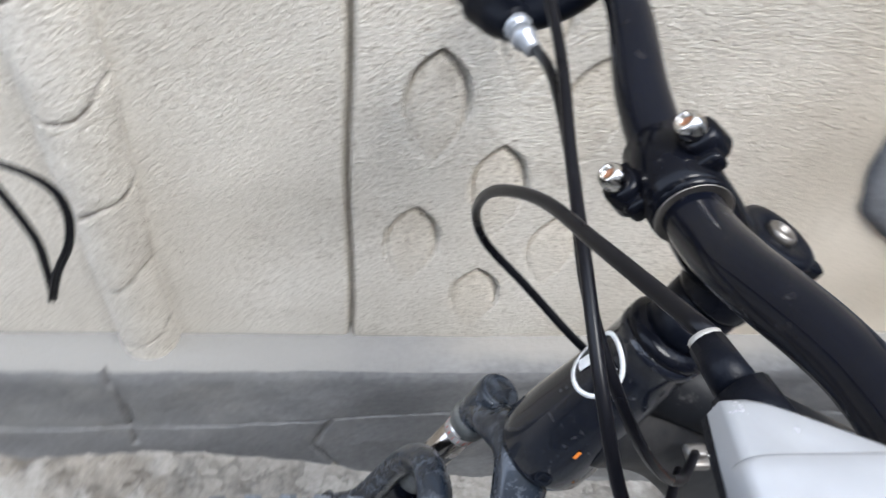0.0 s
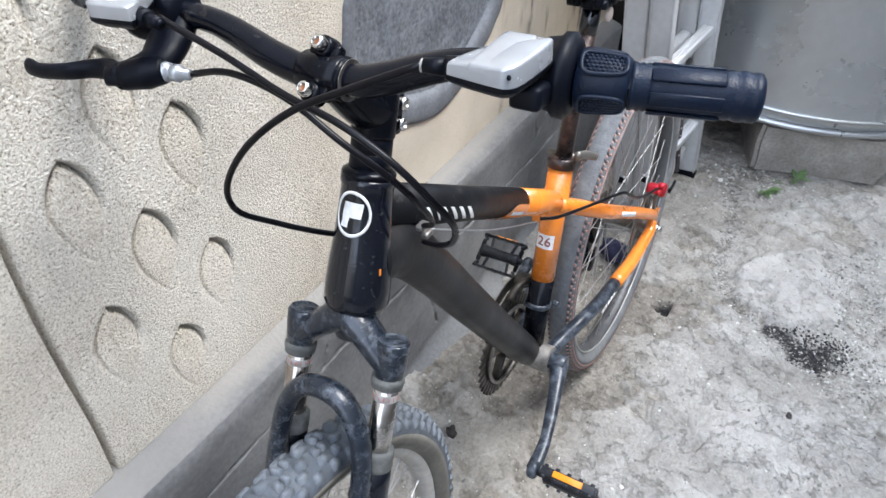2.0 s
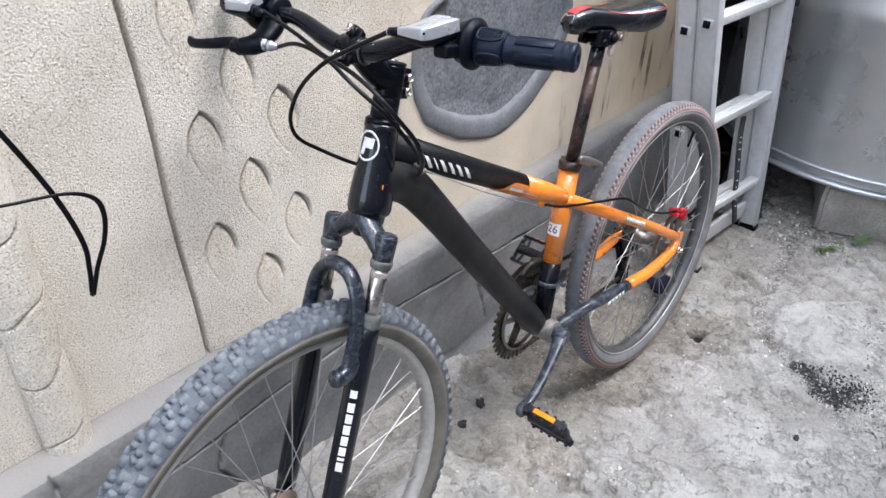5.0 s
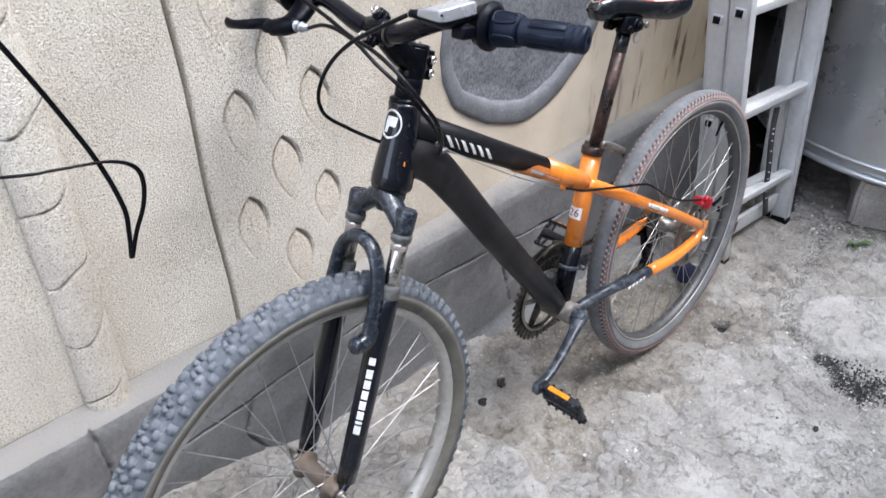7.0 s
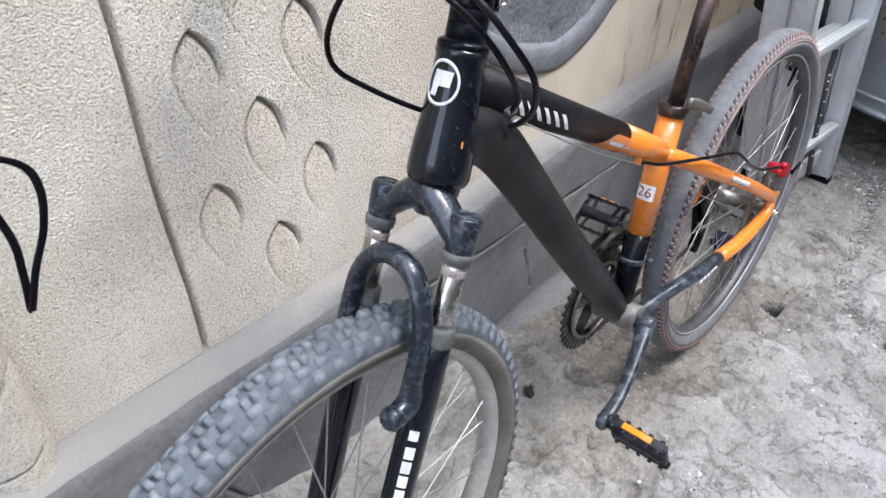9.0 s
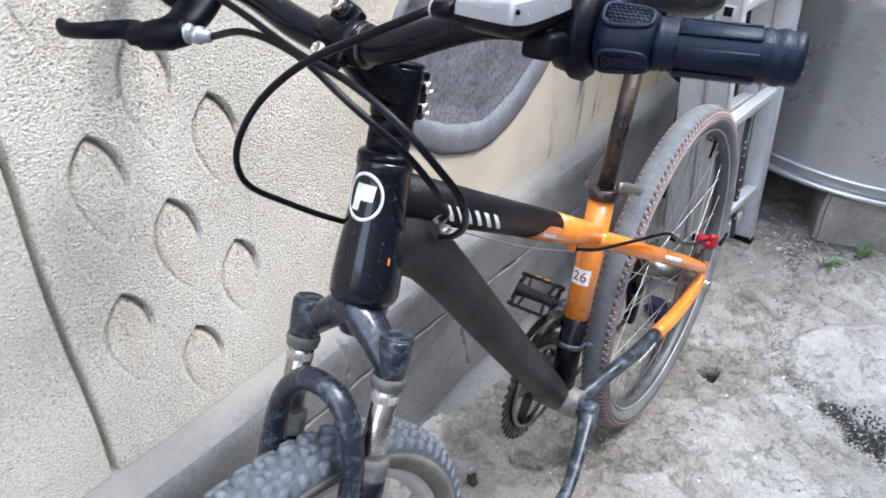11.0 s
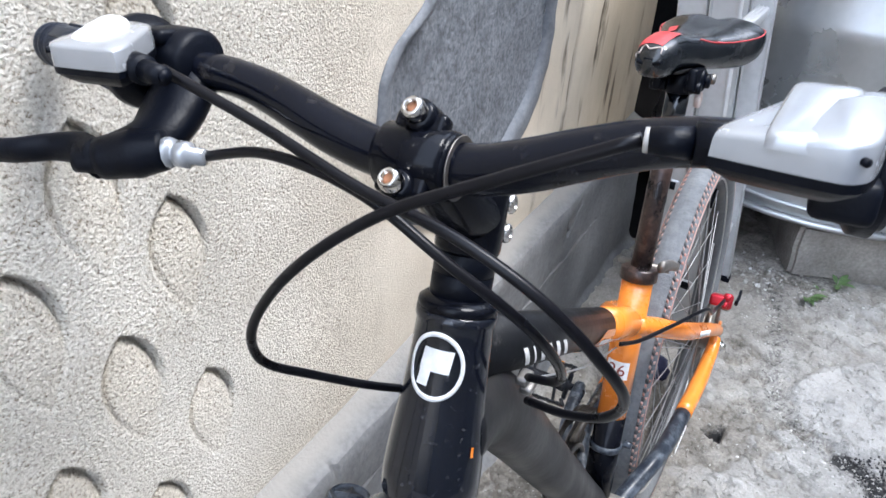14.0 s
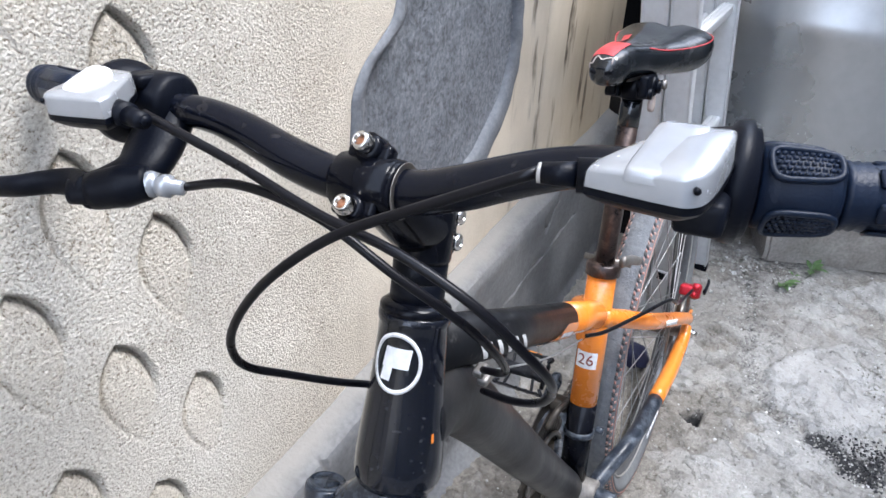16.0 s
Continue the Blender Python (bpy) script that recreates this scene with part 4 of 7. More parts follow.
# unseen wall, set near and tall to cut low light off the decorated wall
plain("wall_south", (11, 0.2, 4.1), (1.0, -2.2, 2.0), GREY_PLASTER, "added unseen grey wall across the yard, cutting low sky light")
# unseen wall, kept low so more sky reflects in the head tube
plain("wall_west", (0.2, 8.3, 1.7), (-4.4, -0.4, 0.8), CREAM, "added unseen cream wall closing the yard")
plain("wall_east", (0.2, 8.3, 2.9), (3.6, -0.4, 1.4), SHADE_BLACK, "added wall behind the tank, near black for its shade")
plain("wall_passage", (0.2, 2.6, 2.7), (1.56, 1.58, 1.35), SHADE_BLACK, "side wall of the passage, its shade painted near black")
plain("wall_passage_end", (2.2, 0.2, 2.7), (2.6, 2.5, 1.35), SHADE_BLACK, "end wall of the passage, its shade painted near black")
# black sheet over the ground that paints in the passage floor's shade
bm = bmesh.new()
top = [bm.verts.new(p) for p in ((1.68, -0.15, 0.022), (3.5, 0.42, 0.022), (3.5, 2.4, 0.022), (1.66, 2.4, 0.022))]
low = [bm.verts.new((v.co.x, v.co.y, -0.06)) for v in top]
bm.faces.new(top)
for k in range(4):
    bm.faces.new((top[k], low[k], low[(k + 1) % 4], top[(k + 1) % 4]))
tagged(part("floor_passage_shade", bm, SHADE_BLACK), "passage floor behind the tank, its shade painted near black", "floor", kind="structure")
# slab out of view, added to block sky light above the passage
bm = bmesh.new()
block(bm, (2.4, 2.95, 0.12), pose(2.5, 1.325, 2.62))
tagged(part("ceiling", bm, SHADE_BLACK), "added unseen slab that keeps sky light out of the passage", "ceiling", kind="structure")


# ---- tank on its concrete block ----
def tank():
    x, y, r, z0, top = 2.29, -0.421, 0.542, 0.166, 1.95
    t = thing("water_tank", pose(x, y, z0), "large grey galvanised sheet-metal tank on a concrete block", "tank")
    bm = bmesh.new()
    h = top - z0
    prof = [(r - 0.03, 0.004), (r - 0.012, 0.004), (r - 0.004, 0.03), (r - 0.004, 0.052)]
    for k in range(3):
        z = 0.5 + k * 0.5
        prof += [(r - 0.004, z - 0.02), (r + 0.006, z), (r - 0.004, z + 0.02)]
    prof += [(r - 0.004, h - 0.02), (r - 0.02, h), (0.02, h + 0.03)]
    lathe(bm, prof, 96)
    part("tank_body", bm, GALV, t)
    bm = bmesh.new()
    lathe(bm, [(r - 0.014, 0.0), (r + 0.004, -0.001), (r + 0.008, 0.005), (r + 0.006, 0.012), (r - 0.004, 0.016)], 96)
    part("bottom_rim", bm, GALV, t, "rolled bottom rim")
    bm = bmesh.new()
    tube(bm, [((r + 0.001) * math.cos(a), (r + 0.001) * math.sin(a), 0.046) for a in np.linspace(0, 2 * np.pi, 96, endpoint=False)], 0.006, 8, closed=True)
    part("bead", bm, GALV, t, "rolled bead above the rim")
    bm = bmesh.new()
    lathe(bm, [(r - 0.02, 0.006), (0.01, 0.012)], 64)
    part("tank_floor", bm, GALV, t)
    # two added studs that stand in for dark dents in the sheet
    for a, z in ((226, 0.25), (231, 0.19)):
        bm = bmesh.new()
        rod(bm, ((r - 0.006) * math.cos(radians(a)), (r - 0.006) * math.sin(radians(a)), z), ((r + 0.002) * math.cos(radians(a)), (r + 0.002) * math.sin(radians(a)), z), 0.006, 0.004, 8)
        part("dent_mark", bm, STEEL, t)


tank()


def rough_block(name, size, m, label):
    """A weathered concrete block with broken corners."""
    bm = bmesh.new()
    bmesh.ops.create_cube(bm, size=1, matrix=Matrix.Diagonal((*size, 1)))
    bmesh.ops.bevel(bm, geom=bm.edges[:], offset=0.012, segments=2, affect="EDGES")
    bmesh.ops.subdivide_edges(bm, edges=[e for e in bm.edges if e.calc_length() > 0.05], cuts=9, use_grid_fill=True)
    for v in bm.verts:
        # the lower part of one end is broken away aslant
        v.co.y += 0.05 * (0.5 - v.co.z / size[2]) * max(0.0, min(1.0, (-v.co.y / size[1] - 0.2) / 0.3))
        v.co += Vector((noise.noise(v.co * 9), noise.noise(v.co * 9 + Vector((5, 1, 2))), 0.4 * noise.noise(v.co * 9 + Vector((2, 7, 4))))) * 0.012
    ob = part(name, bm, BLOCK, sharp=1.2)
    ob.matrix_world = m
    return tagged(ob, label, "concrete block")


rough_block("concrete_block", (0.5, 0.415, 0.172), pose(2.055, -0.556, 0.082, 0, 0, 21), "weathered brown-grey concrete block under the tank")


# ---- folded aluminium ladder leaning on the wall ----
def ladder():
    t = thing("aluminium_ladder", pose(1.44, -0.3, 0), "silver aluminium double ladder leaning against the wall", "ladder")
    inv = t.matrix_world.inverted()

    def left(z, back):
        return Vector((1.272 - 0.122 * z, -0.287 + 0.096 * z + 0.056 * back, z))

    def right(z, back):
        return Vector((1.612 + 0.014 * z, -0.303 + 0.127 * z + 0.056 * back, z))

    def rail(fn, back, top):
        bm = bmesh.new()
        a, b = fn(0.012, back), fn(top, back)
        m = axis_frame(a, b)
        d = (b - a).normalized()
        yy = (Vector((0, 1, 0)) - d * d.y).normalized()
        xx = yy.cross(d)
        R = Matrix((xx, yy, d)).transposed().to_4x4()
        L = (b - a).length
        for off, sx, sy in ((0, 0.022, 0.0525), ):
            block(bm, (sx, sy, L), Matrix.Translation((a + b) / 2) @ R, 0.003, 2)
        # raised lips along both edges of the outer face
        for s in (-1, 1):
            block(bm, (0.027, 0.005, L), Matrix.Translation((a + b) / 2 + yy * s * 0.0235) @ R, 0.001, 1)
        bm.transform(inv)
        part("rail", bm, ALU, t)
        bm = bmesh.new()
        block(bm, (0.027, 0.056, 0.02), Matrix.Translation(a) @ R, 0.003)
        bm.transform(inv)
        part("foot", bm, PLASTIC, t, "black rubber foot cap")
    for back in (0, 1):
        rail(left, back, 1.95)
        rail(right, back, 1.95)
        for k in range(7):
            z = (0.19 if back == 0 else 0.162) + 0.2725 * k
            a, b = left(z, back), right(z - 0.018, back)
            d = (b - a).normalized()
            bm = bmesh.new()
            m = Matrix.Translation((a + b) / 2) @ (Vector(d).to_track_quat("X", "Z").to_matrix().to_4x4())
            L = (b - a).length + 0.034
            block(bm, (L, 0.029, 0.024), m, 0.004, 2)
            for s in (-0.008, 0.0, 0.008):
                block(bm, (L - 0.05, 0.003, 0.003), m @ Matrix.Translation((0, s, 0.0125)))
            bm.transform(inv)
            r = part("rung", bm, ALU, t)
            # black plug paints in the dark of the hollow rung
            bm = bmesh.new()
            block(bm, (0.003, 0.017, 0.017), m @ Matrix.Translation((-L / 2 - 0.001, 0, 0)))
            bm.transform(inv)
            part("socket", bm, PLASTIC, r, "black plug for the dark of the open rung end")
    # low stay with a worn label
    bm = bmesh.new()
    a, b = Vector((1.272, -0.272, 0.092)), Vector((1.592, -0.278, 0.075))
    m = Matrix.Translation((a + b) / 2) @ (b - a).to_track_quat("X", "Z").to_matrix().to_4x4()
    block(bm, ((b - a).length, 0.012, 0.055), m, 0.003)
    bm.transform(inv)
    stay = part("base_stay", bm, ALU, t)
    bm = bmesh.new()
    block(bm, (0.05, 0.001, 0.034), m @ Matrix.Translation((-0.11, -0.0068, 0)), 0.0003)
    bm.transform(inv)
    lab = part("label", bm, PLASTIC, stay, "worn black label")
    # webbing strap hanging from a rung, with print as plain bars
    pts = spline([(1.466, -0.247, 0.42), (1.463, -0.252, 0.37), (1.449, -0.264, 0.33), (1.466, -0.274, 0.235), (1.472, -0.281, 0.175), (1.482, -0.290, 0.117), (1.498, -0.294, 0.07)], 8)
    bm = bmesh.new()
    ring = []
    for p in pts:
        ring.append([bm.verts.new(inv @ (p + Vector(o))) for o in ((-0.010, 0.002, 0), (0.010, -0.004, 0), (0.010, -0.0055, 0), (-0.010, 0.0005, 0))])
    for a4, b4 in zip(ring, ring[1:]):
        for k in range(4):
            bm.faces.new((a4[k], a4[(k + 1) % 4], b4[(k + 1) % 4], b4[k]))
    bm.faces.new(ring[0][::-1])
    bm.faces.new(ring[-1])
    strap = part("strap", bm, STRAP, t, "black webbing strap with white print")
    for i in range(10, 40, 3):
        bm = bmesh.new()
        block(bm, (0.007, 0.001, 0.0035), Matrix.Translation(inv @ (pts[i] + Vector((0, -0.0045, 0)))) @ pose(0, 0, 0, 0, 12, -16))
        part("print_bar", bm, WHITE, strap)


ladder()


# ---- loose things on the ground and wall ----
def hanging_cable():
    t = thing("hanging_cable", pose(-0.26, -0.2, 0.73), "loop of thin black cable hanging before the wall", "cable")
    inv = t.matrix_world.inverted()
    a = spline([(-0.44, -0.19, 1.9), (-0.40, -0.195, 1.35), (-0.35, -0.2, 1.10), (-0.315, -0.2, 1.012), (-0.287, -0.2, 0.936), (-0.264, -0.2, 0.863), (-0.253, -0.2, 0.80), (-0.256, -0.2, 0.765), (-0.262, -0.2, 0.732)], 6)
    b = spline([(-0.262, -0.203, 0.732), (-0.248, -0.203, 0.765), (-0.232, -0.203, 0.795), (-0.224, -0.203, 0.825), (-0.229, -0.203, 0.848), (-0.255, -0.203, 0.864), (-0.312, -0.203, 0.874), (-0.36, -0.203, 0.884), (-0.6, -0.2, 0.95), (-1.2, -0.12, 1.2), (-2.0, -0.06, 1.6)], 6)
    for line in (a, b):
        bm = bmesh.new()
        for s in (-1, 1):
            tube(bm, [inv @ (p + Vector((0.0014 * s, 0, 0))) for p in line], 0.0016, 8)
        part("strand", bm, CABLE, t)
    bm = bmesh.new()
    rod(bm, inv @ Vector((-0.44, -0.19, 1.9)), inv @ Vector((-0.44, 0.05, 1.9)), 0.006, seg=10)
    part("hook", bm, STEEL, t)


hanging_cable()


def weed(x, y, s, seed):
    rng = random.Random(seed)
    z = gz(x, y)
    t = thing("weed", pose(x, y, z), "small green weed sprouting from a crack in the ground", "weed", "weeds by the tank")
    for k in range(rng.randint(6, 8)):
        bm = bmesh.new()
        a = rng.uniform(0, 6.28)
        L, w = s * rng.uniform(0.7, 1.2), s * rng.uniform(0.16, 0.26)
        lift = rng.uniform(0.3, 0.9)
        prev = None
        for i in range(7):
            f = i / 6
            p = Vector((math.cos(a) * L * f, math.sin(a) * L * f, L * lift * f * (1.15 - 0.6 * f)))
            half = w * math.sin(math.pi * min(1, 0.08 + f * 0.92)) * (0.35 if f < 0.3 else 1)
            side = Vector((-math.sin(a), math.cos(a), 0.0)) * half
            row = [bm.verts.new(p - side + Vector((0, 0, half * 0.3))), bm.verts.new(p), bm.verts.new(p + side + Vector((0, 0, half * 0.3)))]
            if prev:
                bm.faces.new((prev[0], prev[1], row[1], row[0]))
                bm.faces.new((prev[1], prev[2], row[2], row[1]))
            prev = row
        part("leaf", bm, WEED, t)


weed(1.634, -0.525, 0.044, 1)
weed(1.768, -0.587, 0.040, 2)
weed(1.72, -0.55, 0.022, 3)


def lump(name, x, y, s, material, label, category, group="", seed=0):
    bm = bmesh.new()
    bmesh.ops.create_icosphere(bm, subdivisions=3, radius=1)
    for v in bm.verts:
        k = 1 + 0.45 * noise.noise(v.co * 1.6 + Vector((seed, seed * 2, 0))) + 0.18 * noise.noise(v.co * 5 + Vector((0, seed, 3)))
        v.co = Vector((v.co.x * s * k, v.co.y * s * k * 0.75, (v.co.z * 0.55 + 0.35) * s * k))
    ob = part(name, bm, material, sharp=2)
    ob.matrix_world = pose(x, y, gz(x, y) - 0.002, 0, 0, seed * 47)
    return tagged(ob, label, category, group)


for n, (x, y, s) in enumerate(((0.432, -0.208, 0.013), (0.349, -0.227, 0.010), (0.36, -0.222, 0.007), (0.868, -0.765, 0.008))):
    lump("earth_clod", x, y, s, CLOD, "small dark clod of earth on the concrete", "clod", "clods of earth", n + 1)
CHIP = mat("pale_chip", (0.7, 0.69, 0.66), 0.8, 0, (0.55, 0.53, 0.5))
for n, (x, y, s) in enumerate(((0.424, -0.466, 0.004), (0.511, -0.535, 0.0055), (0.498, -0.522, 0.004), (0.991, -0.493, 0.004), (1.12, -0.572, 0.004), (1.071, -0.603, 0.0045), (1.071, -0.645, 0.0045), (0.86, -0.6, 0.0035))):
    lump("stone_chip", x, y, s, CHIP, "tiny white stone chip on the concrete", "stone", "white stone chips", n + 11)
lump("cloth", 1.13, -0.265, 0.045, BLUE_RAG, "crumpled dark blue cloth on the ground behind the rear wheel", "cloth", seed=5)
lump("cloth", 1.665, -0.27, 0.05, BLUE_RAG, "crumpled dark blue cloth behind the ladder foot", "cloth", seed=7)


def gravel(name, spots, material, label, seed):
    rng = random.Random(seed)
    bm = bmesh.new()
    at = np.array(spots)
    heights = ground_height(at[:, 0], at[:, 1])
    for (x, y, s), z in zip(spots, heights):
        m = pose(x, y, float(z) + s * 0.25, rng.uniform(0, 90), rng.uniform(0, 90), rng.uniform(0, 360))
        vs = [bm.verts.new(m @ (Vector(p) * s * rng.uniform(0.7, 1.3))) for p in ((1, 0, 0), (-1, 0, 0), (0, 1, 0), (0, -1, 0), (0, 0, 0.8), (0, 0, -0.8))]
        for a, b, c in ((0, 2, 4), (2, 1, 4), (1, 3, 4), (3, 0, 4), (2, 0, 5), (1, 2, 5), (3, 1, 5), (0, 3, 5)):
            bm.faces.new((vs[a], vs[b], vs[c]))
    me = bpy.data.meshes.new(name)
    bm.to_mesh(me)
    bm.free()
    me.materials.append(material)
    tagged(new(name, me), label, "gravel", kind="stuff")


def strewn(ring, count, low, high, seed, spread=0.03):
    """Places within an outline, thinning out past its edge, with a size each."""
    rng = np.random.RandomState(seed)
    R = np.array(ring)
    lo, hi = R.min(0) - 2 * spread, R.max(0) + 2 * spread
    X, Y = rng.uniform(lo[0], hi[0], (1, count * 6)), rng.uniform(lo[1], hi[1], (1, count * 6))
    keep = sm(inside_of(X, Y, ring, 0.012, seed, 8), -spread, 0.01)[0] > rng.uniform(0.02, 1, count * 6)
    S = rng.uniform(0, 1, count * 6) ** 2 * (high - low) + low
    return [(float(x), float(y), float(s)) for x, y, s in zip(X[0][keep], Y[0][keep], S[keep])][:count]


rng = random.Random(12)
loose = [(rng.uniform(0.2, 1.75), rng.uniform(-1.1, -0.1), rng.uniform(0.001, 0.0030) * rng.choice((1, 0.6, 0.7, 1.3))) for _ in range(4200)]
loose += [(rng.gauss(1.66, 0.07), rng.gauss(-0.54, 0.08), rng.uniform(0.0015, 0.005)) for _ in range(180)]
loose += [(rng.gauss(1.72, 0.09), rng.gauss(-0.42, 0.06), rng.uniform(0.003, 0.009)) for _ in range(60)]
loose += strewn(PEBBLES, 1500, 0.0014, 0.0052, 61, 0.06)
loose += strewn([(1.03, -0.76), (1.10, -0.83), (1.15, -0.83), (1.08, -0.92), (0.98, -0.84)], 260, 0.002, 0.006, 63, 0.03)
for (ax, ay), (bx, by) in zip(CHANNEL, CHANNEL[1:]):
    loose += [(ax + (bx - ax) * k / 60 + rng.gauss(0, 0.02), ay + (by - ay) * k / 60 + rng.gauss(0, 0.02), rng.uniform(0.0012, 0.004)) for k in range(60)]
gravel("gravel", loose, STONES, "pale and dark grit and pebbles scattered on the concrete", 5)
gravel("grit_spill", strewn(SPILL, 1000, 0.0013, 0.0040, 62, 0.018), BLACK_GRIT, "spill of coarse black grit on the concrete", 6)


# ---- the bicycle ----
BU, BV, BN = Vector((-0.99933, -0.03669, 0)), Vector((-0.0035, 0.0954, 0.99543)), Vector((-0.03652, 0.99476, -0.09546))
BASE = Vector((0.88017, -0.3542, -0.01406))
BIKE_M = Matrix(((-BU.x, BN.x, BV.x, BASE.x), (-BU.y, BN.y, BV.y, BASE.y), (-BU.z, BN.z, BV.z, BASE.z), (0, 0, 0, 1)))
BIKE = thing("bicycle", BIKE_M, "black and orange mountain bike leaning its bar end on the wall", "bicycle")


def b(u, n, v):
    """A place on the bicycle: ahead of the rear axle, towards the wall, above the tyre's foot."""
    return Vector((-u, n, v))


HEAD_LOW, HEAD_TOP = b(0.8185, 0, 0.768), b(0.7762, 0, 0.879)
STEER_UP = (HEAD_TOP - HEAD_LOW).normalized()
STEER = Matrix.Translation(HEAD_LOW) @ Matrix.Rotation(radians(2.7), 4, STEER_UP) @ Matrix.Translation(-HEAD_LOW)


def bike_part(name, bm, material, parent=BIKE, label="", steer=False, sharp=0.7):
    if steer:
        bm.transform(STEER)
    return part(name, bm, material, parent, label, sharp)


def bars_of(bm, start, along, across, out, lengths, height, gap, slant=0.0):
    """Plain print: upright bars in a row, each with its own width."""
    p = Vector(start)
    for L in lengths:
        c = p + along * (L / 2)
        q = [c - along * L / 2 - across * height / 2 - along * slant, c + along * L / 2 - across * height / 2 - along * slant,
             c + along * L / 2 + across * height / 2 + along * slant, c - along * L / 2 + across * height / 2 + along * slant]
        lo, hi = [bm.verts.new(v) for v in q], [bm.verts.new(v + out) for v in q]
        bm.faces.new(hi)
        bm.faces.new(lo[::-1])
        for k in range(4):
            bm.faces.new((lo[k], lo[(k + 1) % 4], hi[(k + 1) % 4], hi[k]))
        p = p + along * (L + gap)
    return bm


def frame_of_bike():
    # head tube, flared at its foot
    bm = bmesh.new()
    L = (HEAD_TOP - HEAD_LOW).length
    prof = [(0.022, 0), (0.0275, 0.0015), (0.0294, 0.007), (0.0292, 0.02), (0.0274, 0.042), (0.0248, 0.065), (0.0232, 0.085), (0.0225, 0.1), (0.0222, L - 0.008), (0.0232, L - 0.006), (0.0232, L - 0.001), (0.019, L)]
    lathe(bm, prof, 36, axis_frame(HEAD_LOW, HEAD_TOP))
    head = bike_part("head_tube", bm, HEAD_BLACK, label="glossy black flared head tube", sharp=0.9)
    # badge: ring with a plain white block
    up = STEER_UP
    fwd = Vector((-up.z, 0, up.x))
    c = HEAD_LOW + up * 0.0895
    side = Vector((0, 1, 0))

    def on_tube(a, h, lift=0.0004):
        r = float(np.interp(0.0895 + h, [0.02, 0.042, 0.065, 0.085, 0.1, 0.13], [0.0292, 0.0274, 0.0248, 0.0232, 0.0225, 0.0222])) + lift + 0.0002
        return c + up * h + (fwd * math.cos(a) + side * math.sin(a)) * r
    bm = bmesh.new()
    turn = -0.12
    ring = []
    for k in range(48):
        t = 2 * math.pi * k / 48
        ring.append([bm.verts.new(on_tube(turn + rr * math.cos(t) / 0.0232, rr * 1.16 * math.sin(t), l)) for rr, l in ((0.0145, 0.0001), (0.0145, 0.0006), (0.0168, 0.0006), (0.0168, 0.0001))])
    for k in range(48):
        p, q = ring[k], ring[(k + 1) % 48]
        for i in range(4):
            bm.faces.new((p[i], p[(i + 1) % 4], q[(i + 1) % 4], q[i]))
    bike_part("badge_ring", bm, WHITE, head)
    bm = bmesh.new()

    def patch(x0, x1, y0, y1, lean=0.0):
        n = 6
        g = [[bm.verts.new(on_tube(turn + (x0 + (x1 - x0) * i / n + lean * (y0 + (y1 - y0) * j)) / 0.0232, y0 + (y1 - y0) * j, 0.0006)) for i in range(n + 1)] for j in (0, 1)]
        for i in range(n):
            bm.faces.new((g[0][i], g[1][i], g[1][i + 1], g[0][i + 1]))
    patch(0.0012, 0.0078, -0.0118, -0.003, -0.12)
    patch(-0.0088, 0.0085, -0.003, 0.0100, -0.12)
    bike_part("badge_block", bm, WHITE, head, "plain white block inside the ring")
    bm = bmesh.new()
    patch(-0.0275, -0.0258, -0.051, -0.045)
    bike_part("paint_chip", bm, ORANGE, head)
    # headset cups and spacers
    bm = bmesh.new()
    lathe(bm, [(0.0222, 0), (0.0228, 0.0008), (0.0230, 0.0035), (0.0224, 0.0052), (0.0205, 0.0066), (0.0178, 0.0085)], 32, axis_frame(HEAD_TOP - up * 0.001, HEAD_TOP + up))
    bike_part("headset_cup", bm, GLOSS_BLACK, head)
    for k, (h, w) in enumerate(((0.0070, 0.0130), (0.0202, 0.0122))):
        bm = bmesh.new()
        lathe(bm, [(0.0169, 0), (0.0174, 0.0004), (0.0174, w - 0.0004), (0.0169, w)], 28, axis_frame(HEAD_TOP + up * h, HEAD_TOP + up * (h + 1)))
        bike_part("spacer", bm, PLASTIC, head)
    # top tube: black ahead, orange behind a stepped seam
    a, z = b(0.785, 0, 0.853), b(0.352, 0, 0.590)
    seam = b(0.492, 0, 0.677)
    bm = bmesh.new()
    tube(bm, [a, a.lerp(seam, 0.5), seam], [0.0215, 0.0198, 0.0188], 22, 0.92)
    top = bike_part("top_tube", bm, SATIN_BLACK, label="black and orange top tube")
    bm = bmesh.new()
    tube(bm, [seam, z], [0.0187, 0.0185], 22, 0.92)
    bike_part("top_tube_rear", bm, ORANGE, top, "orange rear end of the top tube")
    d = (seam - a).normalized()
    nrm = Vector((d.z, 0, -d.x))
    if nrm.z < 0:
        nrm = -nrm
    out = Vector((0, -1, 0))

    def on_top(f, lift, around):
        """On the tube's near flank; around: degrees below its side."""
        ax = a.lerp(z, f)
        w = radians(around)
        return ax + (out * math.cos(w) * 0.925 - nrm * math.sin(w)) * (float(np.interp(f / 0.677, [0, 0.5, 1], [0.0215, 0.0198, 0.0188])) + lift)
    # orange wedge that runs ahead under the black
    bm = bmesh.new()
    tri = []
    for i in range(13):
        f = 0.50 + 0.178 * i / 12
        w1 = 100
        start = 62 - 72 * sm(np.array(i / 12.0), 0.0, 0.6)
        tri.append([bm.verts.new(on_top(f, 0.0006, float(start) + (w1 - float(start)) * j / 5)) for j in range(6)])
    for p, q in zip(tri, tri[1:]):
        for j in range(5):
            bm.faces.new((p[j], q[j], q[j + 1], p[j + 1]))
